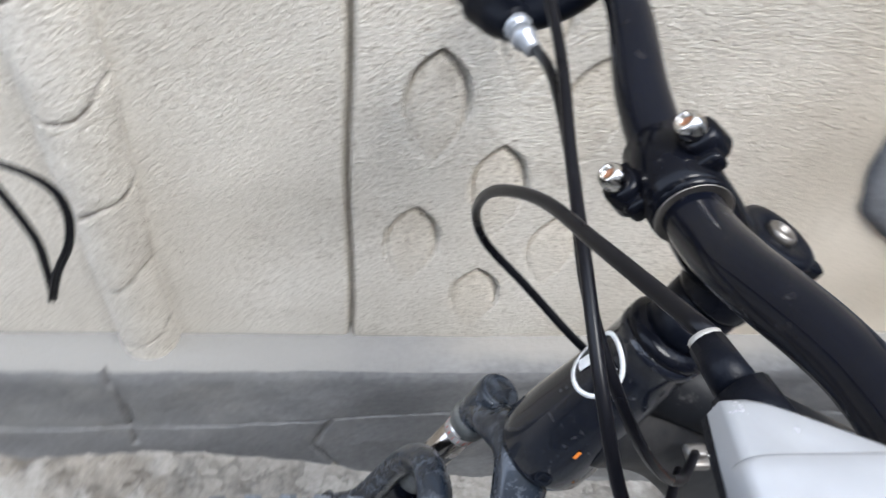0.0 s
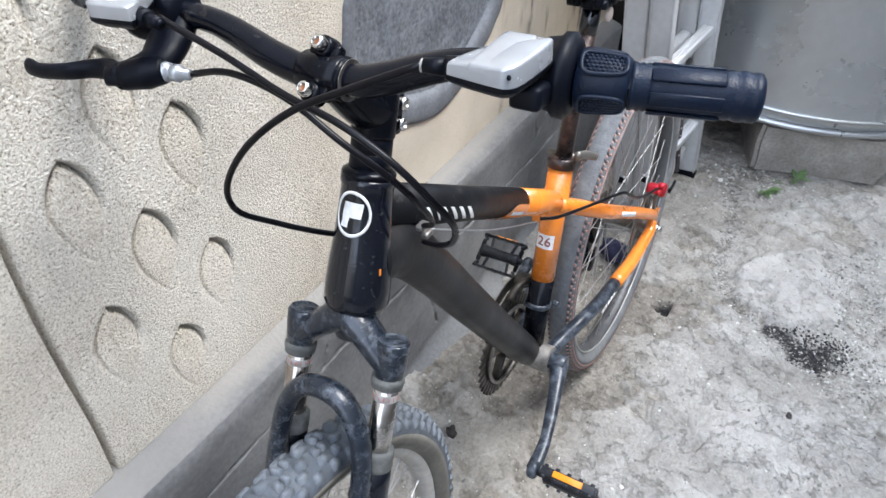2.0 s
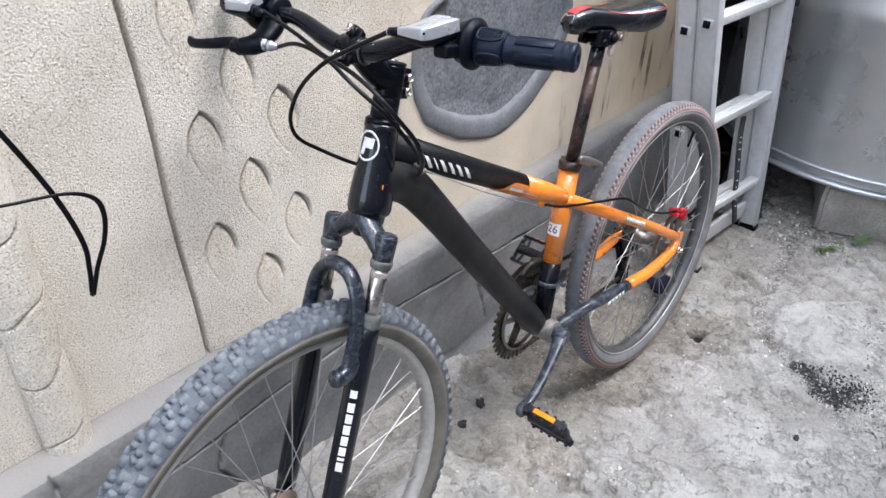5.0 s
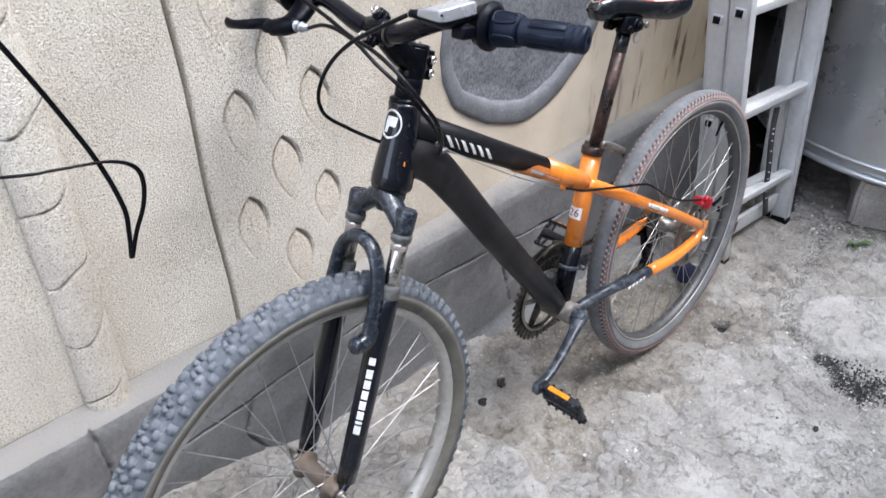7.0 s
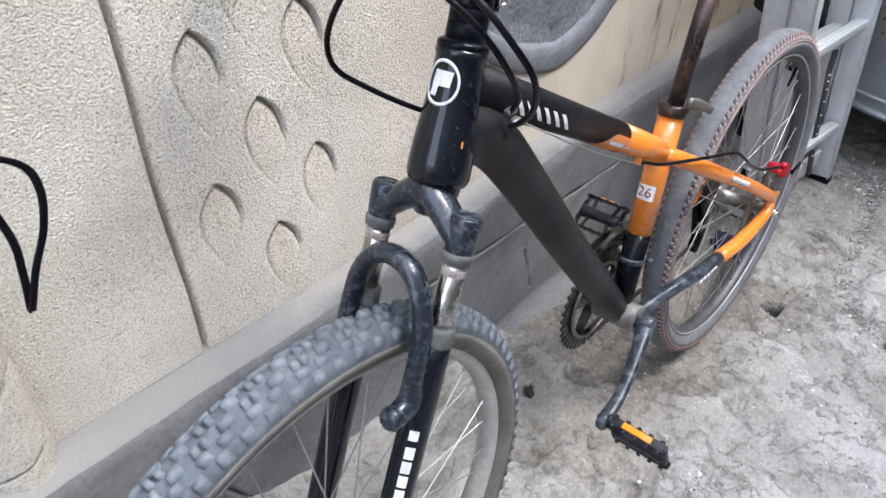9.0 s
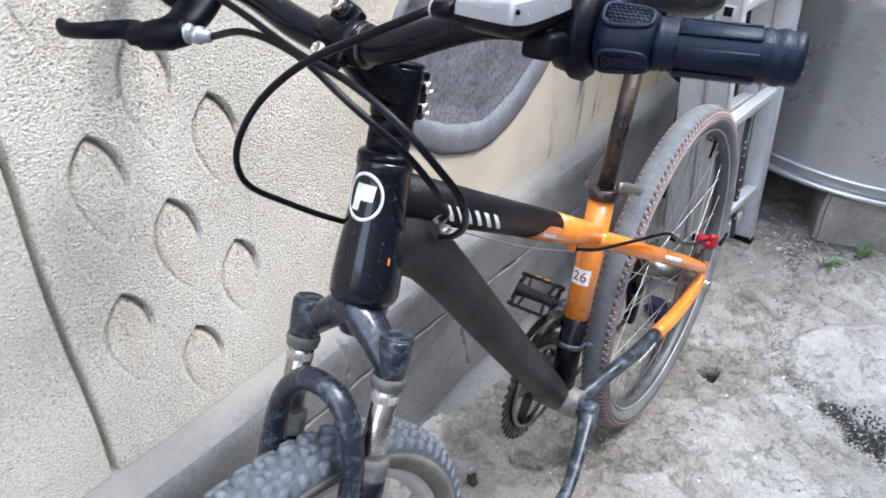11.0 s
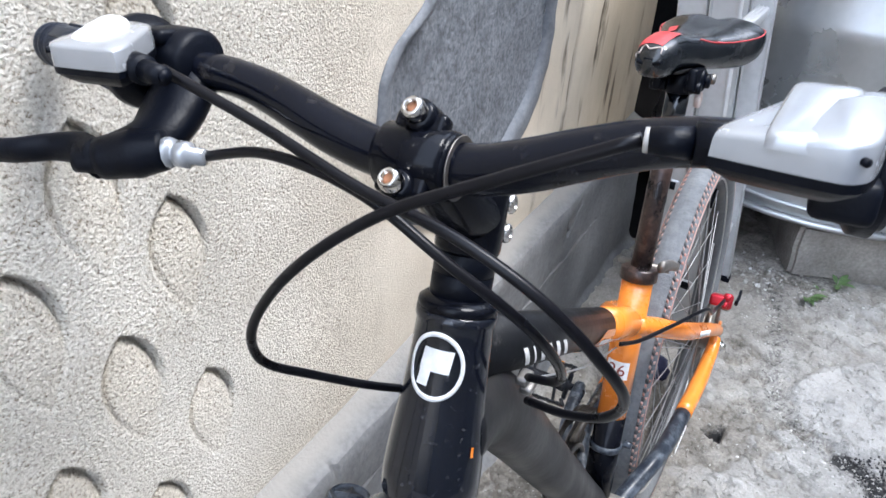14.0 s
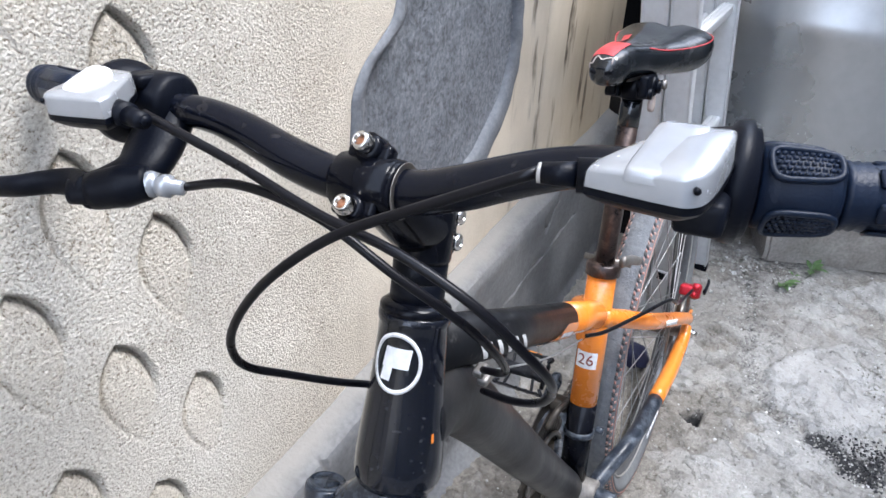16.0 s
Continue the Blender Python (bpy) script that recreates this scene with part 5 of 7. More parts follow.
    bike_part("paint_wedge", bm, ORANGE, top, sharp=2)
    # name on the tube as plain white bars
    bm = bmesh.new()
    f = 0.15
    for L in (0.0085, 0.0035, 0.0085, 0.008, 0.0085, 0.0085):
        df = L / (z - a).length
        g = [[on_top(f + df * i, 0.0007, 32 - 40 * j / 4) + d * (0.020 * (j / 4 - 0.5) * -1.0) for j in range(5)] for i in (0, 1)]
        for j in range(4):
            bm.faces.new([bm.verts.new(p) for p in (g[0][j], g[1][j], g[1][j + 1], g[0][j + 1])])
        f += df + 0.0215
    bike_part("print", bm, WHITE, top, "row of slanted white bars of print", sharp=2)
    bm = bmesh.new()
    f = 0.575
    for L in (0.038, 0.003, 0.003, 0.003, 0.003, 0.003, 0.003, 0.003):
        df = L / (z - a).length
        g = [[on_top(f + df * i, 0.001, 34 - (16 if L > 0.01 else 10) * j / 2) for j in range(3)] for i in (0, 1)]
        for j in range(2):
            bm.faces.new([bm.verts.new(p) for p in (g[0][j], g[1][j], g[1][j + 1], g[0][j + 1])])
        f += df + 0.008
    bike_part("print", bm, WHITE, top, sharp=2)
    # down tube: deep, bent at the head
    bm = bmesh.new()
    pts = spline([b(0.80, 0, 0.807), b(0.768, 0, 0.797), b(0.735, 0, 0.769), b(0.69, 0, 0.708), b(0.60, 0, 0.576), b(0.50, 0, 0.434), b(0.443, 0, 0.357)], 7)
    tube(bm, pts, [0.034, 0.031, 0.028, 0.0265, 0.0255, 0.0245, 0.023], 24, 0.84, up=(0, 0, 1))
    bike_part("down_tube", bm, DUSTY_BLACK, label="dusty matt black curved down tube")
    # seat tube: orange, black foot, collar, quick release
    lo, hi = b(0.436, 0, 0.340), b(0.347, 0, 0.652)
    mid = lo.lerp(hi, 0.44)
    bm = bmesh.new()
    tube(bm, [mid, hi], 0.0182, 22)
    seat = bike_part("seat_tube", bm, ORANGE, label="orange seat tube with a black foot")
    bm = bmesh.new()
    tube(bm, [lo, mid], 0.0184, 22)
    bike_part("seat_tube_foot", bm, GLOSS_BLACK, seat)
    ax = (hi - lo).normalized()
    bm = bmesh.new()
    lathe(bm, [(0.0185, -0.004), (0.0215, -0.002), (0.0215, 0.011), (0.0185, 0.013)], 28, axis_frame(hi, hi + ax))
    block(bm, (0.012, 0.02, 0.012), Matrix.Translation(hi + Vector((0.026, 0, 0.002))), 0.003)
    bike_part("seat_collar", bm, RUST, seat, "dark rusty seat collar")
    bm = bmesh.new()
    tube(bm, spline([hi + Vector((-0.010, -0.026, 0.026)), hi + Vector((0.012, -0.03, 0.018)), hi + Vector((0.055, -0.032, -0.008))], 5), [0.0075, 0.0065, 0.0058], 10, 0.6)
    rod(bm, hi + Vector((0.02, -0.03, 0.006)), hi + Vector((0.02, 0.03, 0.006)), 0.004, seg=8)
    bike_part("quick_release", bm, STEEL, seat, "grey steel quick-release lever")
    bm = bmesh.new()
    clamp = lo.lerp(hi, 0.30)
    lathe(bm, [(0.0185, -0.004), (0.0205, -0.003), (0.0205, 0.004), (0.0185, 0.005)], 24, axis_frame(clamp, clamp + ax))
    rod(bm, clamp + Vector((0.012, -0.02, 0)), clamp + Vector((0.012, -0.03, 0)), 0.005, seg=8)
    bike_part("derailleur_clamp", bm, CRANK_BLUE, seat)
    # size sticker
    s = lo.lerp(hi, 0.645)
    ax_side = Vector((0, -1, 0))
    ax_fwd = ax.cross(ax_side).normalized()
    if ax_fwd.x > 0:
        ax_fwd = -ax_fwd

    def on_seat(x, h, lift):
        w = -x / 0.0182 + 1.6
        return s + ax * h + (ax_side * math.cos(w) + ax_fwd * math.sin(w)) * (0.0182 + lift)
    bm = bmesh.new()
    g = [[bm.verts.new(on_seat(-0.0145 + 0.029 * i / 8, h, 0.0005)) for i in range(9)] for h in (-0.0115, 0.0115)]
    for i in range(8):
        bm.faces.new((g[0][i], g[0][i + 1], g[1][i + 1], g[1][i]))
    sticker = bike_part("sticker", bm, WHITE, seat, "white size sticker", sharp=2)
    bm = lettering("26", 0.021, Matrix())
    for v in bm.verts:
        v.co = on_seat(v.co.x, v.co.y, 0.0009 + v.co.z)
    bike_part("digits", bm, DIGITS, sticker)
    # bottom bracket
    bm = bmesh.new()
    rod(bm, b(0.433, -0.036, 0.345), b(0.433, 0.036, 0.345), 0.0225, seg=28, bevel=0.002)
    bike_part("bottom_bracket", bm, BB_SHELL, label="dusty steel bottom bracket shell")
    # stays and dropouts
    for sgn in (-1, 1):
        bm = bmesh.new()
        tube(bm, spline([b(0.37, 0.008 * sgn, 0.60), b(0.335, 0.028 * sgn, 0.579), b(0.27, 0.052 * sgn, 0.538), b(0.14, 0.063 * sgn, 0.457), b(0.012, 0.066 * sgn, 0.372)], 6), [0.0125, 0.0125, 0.012, 0.011, 0.0105], 16)
        st = bike_part("seat_stay", bm, ORANGE)
        if sgn < 0:
            bm = bmesh.new()
            p0, p1 = b(0.247, -0.0685, 0.5235), b(0.165, -0.0725, 0.4725)
            dd = (p1 - p0).normalized()
            bars_of(bm, p0, dd, Vector((dd.z, 0, -dd.x)), Vector((0, -0.0012, 0)), (0.010, 0.008, 0.009, 0.009, 0.004, 0.009, 0.009, 0.009), 0.008, 0.0022)
            bike_part("print", bm, WHITE, st)
        bm = bmesh.new()
        tube(bm, spline([b(0.205, 0.061 * sgn, 0.343), b(0.12, 0.064 * sgn, 0.333), b(0.035, 0.066 * sgn, 0.338), b(0.008, 0.066 * sgn, 0.352)], 6), [0.0125, 0.0125, 0.011, 0.009], 16)
        cs = bike_part("chain_stay", bm, ORANGE, label="orange chain stay with a black front half")
        bm = bmesh.new()
        tube(bm, spline([b(0.425, 0.024 * sgn, 0.342), b(0.385, 0.036 * sgn, 0.352), b(0.345, 0.05 * sgn, 0.362), b(0.29, 0.057 * sgn, 0.356), b(0.21, 0.061 * sgn, 0.344)], 6), [0.012, 0.0115, 0.0115, 0.0115, 0.0118], 16)
        bike_part("stay_front", bm, CRANK_BLUE, cs)
        bm = bmesh.new()
        block(bm, (0.045, 0.006, 0.055), Matrix.Translation(b(0.004, 0.066 * sgn, 0.349)) @ pose(0, 0, 0, 0, 22, 0), 0.0025)
        bike_part("dropout", bm, ORANGE, cs)
        bm = bmesh.new()
        rod(bm, b(0, 0.068 * sgn, 0.333), b(0, 0.078 * sgn, 0.333), 0.0085, seg=6)
        rod(bm, b(0, 0.07 * sgn, 0.333), b(0, 0.084 * sgn, 0.333), 0.0048, seg=12)
        bike_part("axle_nut", bm, CHROME, cs)
    bm = bmesh.new()
    p0 = b(0.30, -0.0705, 0.352)
    bars_of(bm, p0, (b(0.21, -0.072, 0.346) - p0).normalized(), Vector((0, 0, 1)), Vector((0, -0.001, 0)), (0.009, 0.009, 0.009, 0.009, 0.009), 0.007, 0.004)
    bike_part("print", bm, WHITE, cs)
    # cable stop under the top tube
    bm = bmesh.new()
    block(bm, (0.012, 0.01, 0.014), Matrix.Translation(b(0.437, -0.004, 0.620)), 0.003)
    bike_part("cable_stop", bm, ORANGE, top)
    bm = bmesh.new()
    block(bm, (0.012, 0.008, 0.006), Matrix.Translation(b(0.750, -0.031, 0.819)), 0.002)
    block(bm, (0.012, 0.008, 0.006), Matrix.Translation(b(0.744, -0.031, 0.807)), 0.002)
    bike_part("cable_stop", bm, STEEL, top, "dull steel cable stops behind the head tube")


frame_of_bike()


def seat_of_bike():
    lo, hi = b(0.349, 0, 0.64), b(0.268, 0, 0.858)
    bm = bmesh.new()
    tube(bm, [lo, hi], 0.0122, 22)
    bike_part("seat_post", bm, RUST, label="rust-brown scratched steel seat post")
    bm = bmesh.new()
    rod(bm, b(0.268, 0, 0.852), b(0.264, 0, 0.876), 0.017, 0.014, 18, 0.002)
    rod(bm, b(0.266, -0.026, 0.868), b(0.266, 0.026, 0.868), 0.012, seg=16, bevel=0.002)
    rod(bm, b(0.266, -0.031, 0.868), b(0.266, -0.025, 0.868), 0.008, seg=6)
    sad_m = Matrix.Translation(b(0.243, 0.004, 0.897)) @ pose(0, 0, 0, 0, 8, -9) @ Matrix.Diagonal((0.775, 0.80, 0.78, 1))
    for sgn in (-1, 1):
        block(bm, (0.05, 0.010, 0.024), Matrix.Translation(b(0.275, 0.018 * sgn, 0.871)) @ pose(0, 0, 0, 0, 12, 0), 0.003)
        rod(bm, b(0.29, 0.010 * sgn, 0.866), b(0.29, 0.027 * sgn, 0.866), 0.0065, seg=8, bevel=0.001)
    clamp = bike_part("saddle_clamp", bm, PLASTIC, label="black saddle clamp")
    bm = bmesh.new()
    rod(bm, b(0.25, -0.028, 0.866), b(0.25, -0.034, 0.866), 0.006, seg=6, bevel=0.001)
    bike_part("clamp_nut", bm, STEEL, clamp)
    bm = bmesh.new()
    tube(bm, [hi.lerp(lo, 0.02), hi.lerp(lo, 0.17)], 0.0128, 22)
    bike_part("post_sleeve", bm, VINYL, clamp, "glossy black sleeve round the top of the post")
    bm = bmesh.new()
    rod(bm, b(0.262, -0.018, 0.845), b(0.262, -0.024, 0.845), 0.0095, seg=20, bevel=0.001)
    bike_part("round_tag", bm, FOAM, clamp, "small round beige tag")
    # saddle: cross sections from nose to tail, x runs back
    secs = [(-0.130, 0.004, 0.004, -0.012, 0.006), (-0.127, 0.013, 0.012, -0.010, 0.014), (-0.119, 0.0215, 0.019, -0.007, 0.024), (-0.10, 0.0265, 0.0225, -0.003, 0.031), (-0.07, 0.029, 0.0235, 0.001, 0.032),
            (-0.03, 0.034, 0.022, 0.000, 0.030), (0.01, 0.046, 0.0225, -0.002, 0.030), (0.05, 0.064, 0.025, 0.001, 0.036), (0.085, 0.0765, 0.027, 0.007, 0.045), (0.108, 0.076, 0.027, 0.011, 0.045), (0.124, 0.068, 0.022, 0.012, 0.034), (0.132, 0.05, 0.010, 0.010, 0.016)]
    K = 28

    def sec(x, w, top, zc, low):
        row = []
        for k in range(K):
            a = 2 * math.pi * k / K
            cs, sn = math.cos(a), math.sin(a)
            y = w * math.copysign(abs(cs) ** 0.85, cs)
            z = zc + (top * abs(sn) ** 0.8 if sn > 0 else -low * abs(sn) ** 0.7)
            if sn > 0.2:
                z -= 0.006 * math.exp(-(y / 0.012) ** 2) * min(1.0, max(0.0, (x + 0.08) / 0.06))
            row.append(Vector((x, y, z)))
        return row
    xs = [s[0] for s in secs]
    dense = np.concatenate([np.linspace(-0.130, -0.10, 9), np.linspace(-0.09, 0.1, 20), np.linspace(0.108, 0.132, 6)])
    rows = [sec(x, *[float(np.interp(x, xs, [s[i] for s in secs])) for i in (1, 2, 3, 4)]) for x in dense]
    bm = bmesh.new()
    vs = [[bm.verts.new(sad_m @ p) for p in r] for r in rows]
    for p, q in zip(vs, vs[1:]):
        for k in range(K):
            bm.faces.new((p[k], q[k], q[(k + 1) % K], p[(k + 1) % K]))
    bm.faces.new(vs[0])
    bm.faces.new(vs[-1][::-1])
    sad = bike_part("saddle", bm, VINYL, label="black vinyl saddle with a torn red nose", sharp=1.2)

    def over(x, a, lift):
        r = sec(x, *[float(np.interp(x, xs, [s[i] for s in secs])) for i in (1, 2, 3, 4)])
        k = (a / (2 * math.pi) * K) % K
        i0 = int(k)
        p = r[i0].lerp(r[(i0 + 1) % K], k - i0)
        c = Vector((x, 0, 0.002))
        return sad_m @ (p + (p - c).normalized() * lift)
    # red nose panel and red flashes
    bm = bmesh.new()
    cols = [[bm.verts.new(over(x, a, 0.0012)) for a in np.linspace(0.35, math.pi / 2 + 0.45, 16)] for x in np.linspace(-0.119, -0.066, 10)]
    for p, q in zip(cols, cols[1:]):
        for i in range(15):
            bm.faces.new((p[i], q[i], q[i + 1], p[i + 1]))
    bike_part("nose_panel", bm, RED_VINYL, sad, "torn faded red nose panel", sharp=2)
    bm = bmesh.new()
    cols = [[bm.verts.new(over(x, math.pi / 2 + s, 0.001)) for s in np.linspace(-0.75, -0.45, 5)] for x in np.linspace(-0.072, 0.04, 14)]
    for n, (p, q) in enumerate(zip(cols, cols[1:])):
        for i in range(4):
            bm.faces.new((p[i], q[i], q[i + 1], p[i + 1]))
    bike_part("red_stripe", bm, RED_VINYL, sad, sharp=2)
    for sgn in (-1, 1):
        bm = bmesh.new()
        line = [over(x, math.pi / 2 + sgn * w, 0.0006) for x, w in ((-0.03, 0.9), (0.0, 1.1), (0.04, 1.22), (0.08, 1.28), (0.11, 1.25), (0.122, 1.02), (0.118, 0.8))]
        tube(bm, spline(line, 5), 0.0009, 6)
        bike_part("piping", bm, RED_VINYL, sad)
    # tear at the nose: black blocks paint in the dark of the hole
    bm = bmesh.new()
    for s, y0, z0 in ((1, -0.010, -0.006), (1, 0.0, -0.002), (1, 0.009, -0.007)):
        m = sad_m @ Matrix.Translation((-0.124, y0, z0 - 0.004)) @ pose(0, 0, 0, 20 * y0 * 100, -20, 0)
        block(bm, (0.011, 0.014, 0.006), m, 0.002)
    bike_part("tear", bm, PLASTIC, sad, "black blocks for the dark inside the torn nose")
    bm = bmesh.new()
    tube(bm, spline([over(-0.1225 + 0.0022 * math.sin(7 * a), a, 0.0014) for a in (0.05, 0.3, 0.6, 0.9, 1.2, 1.5, 1.8, 2.1, 2.4)], 4), 0.0008, 6)
    bike_part("torn_edge", bm, FOAM, sad)
    for sgn in (-1, 1):
        bm = bmesh.new()
        tube(bm, spline([sad_m @ Vector(p) for p in ((-0.09, 0.012 * sgn, -0.02), (-0.06, 0.018 * sgn, -0.026), (0.0, 0.022 * sgn, -0.022), (0.05, 0.024 * sgn, -0.020), (0.09, 0.03 * sgn, -0.016))], 5), 0.0035, 8)
        bike_part("saddle_rail", bm, STEEL, sad)


seat_of_bike()


# ---- wheels ----
def torus_rows(R, profile, seg):
    bm = bmesh.new()
    lathe(bm, [(R + dr, w) for dr, w in profile], seg, closed=True)
    return bm


def wheel(name, centre, R, tilt, knobs, steer, label):
    """Rim, tyre, hub and laced spokes; the axle is z of the frame m."""
    m = Matrix.Translation(centre) @ Matrix.Rotation(radians(90), 4, "X")
    m = (STEER @ m) if steer else m

    def put(nm, bm, material, parent, lab="", sharp=0.7):
        bm.transform(m)
        return part(nm, bm, material, parent, lab, sharp)
    rim_r = 0.2795
    prof = [(0.0075, -0.0115), (0.0085, -0.0135), (0.007, -0.0145), (-0.001, -0.014), (-0.005, -0.011), (-0.0085, -0.005), (-0.009, 0), (-0.0085, 0.005), (-0.005, 0.011), (-0.001, 0.014), (0.007, 0.0145), (0.0085, 0.0135), (0.0075, 0.0115), (0.0, 0.006), (0.0, -0.006)]
    rim = put(name, torus_rows(rim_r, prof, 120), RIM if knobs else DARK_RIM, BIKE, label, 0.9)
    hgt = R - rim_r
    w = 0.0245 if knobs else 0.0235
    # tyre section: bead, sidewall bulge, tread
    hh = hgt - (0.0048 if knobs else 0.002)
    sect = [(0.003, -0.0122), (hh * 0.22, -w * 0.80), (hh * 0.42, -w * 0.97), (hh * 0.58, -w), (hh * 0.74, -w * 0.92), (hh * 0.87, -w * 0.72), (hh * 0.96, -w * 0.42), (hh, -w * 0.15),
            (hh, w * 0.15), (hh * 0.96, w * 0.42), (hh * 0.87, w * 0.72), (hh * 0.74, w * 0.92), (hh * 0.58, w), (hh * 0.42, w * 0.97), (hh * 0.22, w * 0.80), (0.003, 0.0122)]
    tyre = torus_rows(rim_r, sect, 150)

    def at(ang, dr, z):
        return Vector(((rim_r + dr) * math.cos(ang), (rim_r + dr) * math.sin(ang), z))

    def stud(bm, ang, half, zc, zw, r0, r1, lean=0.0, taper=0.74, twist=0.0):
        """A tread block: foot at r0, crown at r1, spanning an angle and a width."""
        lo, hi = [], []
        for s, t in ((-1, -1), (1, -1), (1, 1), (-1, 1)):
            lo.append(bm.verts.new(at(ang + (s * half + twist * t) / rim_r, r0, zc + t * zw)))
            hi.append(bm.verts.new(at(ang + (s * half * taper + twist * t) / rim_r, r1 - lean * (1 if t * zc > 0 else 0), zc + t * zw * taper)))
        bm.faces.new(hi)
        for k in range(4):
            bm.faces.new((lo[k], lo[(k + 1) % 4], hi[(k + 1) % 4], hi[k]))
    if knobs:
        tread = bmesh.new()
        count = 84
        for k in range(count):
            st = 2 * math.pi / count
            a = k * st
            for s in (-1, 1):
                mid = a + 0.25 * s * st
                if k % 2:
                    stud(tread, mid, 0.0054, s * 0.0059, 0.0042, hh * 0.93, hgt, twist=0.0004 * s, taper=0.93)
                else:
                    for half in (-1, 1):
                        stud(tread, mid + half * 0.0040 / rim_r, 0.0027, s * 0.0059, 0.0042, hh * 0.93, hgt, twist=0.0004 * s, taper=0.92)
                stud(tread, a + (0.58 if k % 2 else 0.42) * st, 0.0050, s * 0.0146, 0.0030, hh * 0.82, hgt * 0.945, 0.002, twist=-0.0004 * s, taper=0.92)
                stud(tread, a, 0.0052, s * 0.0214, 0.0028, hh * 0.67, hgt * 0.815, 0.0036, taper=0.90)
        put("tyre", tyre, TYRE_FRONT, rim, "black knobbly tyre grey with dust", 0.6)
        put("tread", tread, KNOB, rim, "blue-grey dusty tread blocks", 0.3)["kind"] = "stuff"
    else:
        put("tyre", tyre, TYRE_REAR, rim, "grey dusty semi-slick tyre with a checked red edge", 0.6)
        for material, shift, lab in ((RED_BLOCK, 0.0, "dull pink-red blocks along the tread edge"), (NOTCH, 0.5, "dark notches along the tread edge")):
            bm = bmesh.new()
            for k in range(150):
                for s in (-1, 1):
                    a = 2 * math.pi * (k + shift) / 150
                    stud(bm, a, 0.0027 if shift else 0.0022, s * 0.0172, 0.0022 if shift else 0.0015, hh * 0.80, hh * 0.915, 0.002, twist=0.001 * s)
                    if not shift:
                        stud(bm, a + math.pi / 150, 0.0022, s * 0.0208, 0.0014, hh * 0.72, hh * 0.815, 0.002)
            put("tread_edge", bm, material, rim, lab, 0.6)["kind"] = "stuff"
        bm = bmesh.new()
        for s in (-1, 1):
            lathe(bm, [(rim_r + hh * 0.60, s * (w + 0.0006)), (rim_r + hh * 0.645, s * (w + 0.0004)), (rim_r + hh * 0.64, s * (w - 0.001)), (rim_r + hh * 0.60, s * (w - 0.001))], 120, closed=True)
        put("red_line", bm, RED_BLOCK, rim)
    # brown sidewalls
    bm = bmesh.new()
    for s in (-1, 1):
        p = [(0.0035, 0.0128), (hh * 0.22, w * 0.80 + 0.0006), (hh * 0.42, w * 0.97 + 0.0006), (hh * 0.56, w + 0.0006), (hh * 0.56, w - 0.001), (hh * 0.42, w * 0.97 - 0.001), (hh * 0.22, w * 0.80 - 0.001), (0.0035, 0.0112)]
        lathe(bm, [(rim_r + r_, s * z_) for r_, z_ in p], 120, closed=True)
    put("sidewall", bm, GUM if knobs else GREY_WALL, rim, "brown dusty sidewall" if knobs else "grey dusty sidewall", 0.9)
    # hub
    hub_w = 0.05 if steer else 0.058
    if not knobs:
        bm = bmesh.new()
        for s in (-1, 1):
            tube(bm, [Vector(((rim_r + 0.0020) * math.cos(q), (rim_r + 0.0020) * math.sin(q), s * 0.0148)) for q in np.linspace(0, 2 * np.pi, 120, endpoint=False)], 0.0019, 6, closed=True)
        put("rim_edge", bm, RIM, rim, "bright worn rim edge")
    bm = bmesh.new()
    lathe(bm, [(0.005, -hub_w), (0.012, -hub_w + 0.004), (0.013, -0.034), (0.0225, -0.0335), (0.0225, -0.0305), (0.015, -0.028), (0.013, 0), (0.015, 0.028), (0.0225, 0.0305), (0.0225, 0.0335), (0.013, 0.034), (0.012, hub_w - 0.004), (0.005, hub_w)], 28)
    hub = put("hub", bm, HUB_DIRT if steer else STEEL, rim, "dusty brown front hub" if steer else "dull steel rear hub")
    bm = bmesh.new()
    rod(bm, (0, 0, -hub_w - 0.024), (0, 0, hub_w + 0.024), 0.0046, seg=12)
    put("axle", bm, STEEL, rim)
    # spokes: one mesh, laid out by turning it
    N = 36
    for s in (-1, 1):
        for lead in (-1, 1):
            bm = bmesh.new()
            a1 = lead * radians(52)
            p0 = Vector((0.0212 * math.cos(a1), 0.0212 * math.sin(a1), s * 0.0325))
            p1 = Vector((rim_r - 0.007, 0, s * 0.002))
            rod(bm, p0, p1, 0.00095, seg=6)
            rod(bm, p1.lerp(p0, 0.03), p1, 0.0021, seg=6)
            me = bpy.data.meshes.new("spoke")
            bm.to_mesh(me)
            bm.free()
            me.materials.append(SPOKE)
            for k in range(9):
                ang = 2 * math.pi * (4 * k + (0 if s < 0 else 1) + (0 if lead < 0 else 2)) / N
                o = new("spoke", me)
                o.parent = rim
                o.matrix_parent_inverse = Matrix()
                o.matrix_basis = m @ Matrix.Rotation(ang, 4, "Z")
    bm = bmesh.new()
    tube(bm, [at(0.9, -0.008, 0), at(0.9, -0.045, 0)], [0.0032, 0.0026], 8)
    put("valve", bm, PLASTIC, rim)
    return rim


FRONT_AXLE = b(1.022, 0.0, 0.363)
wheel("rear_wheel", b(0, 0, 0.333), 0.327, 0, False, False, "rear wheel with a dark rim, bright edge and steel spokes")
wheel("front_wheel", FRONT_AXLE, 0.330, 0, True, True, "front wheel with a dusty alloy rim and steel spokes")


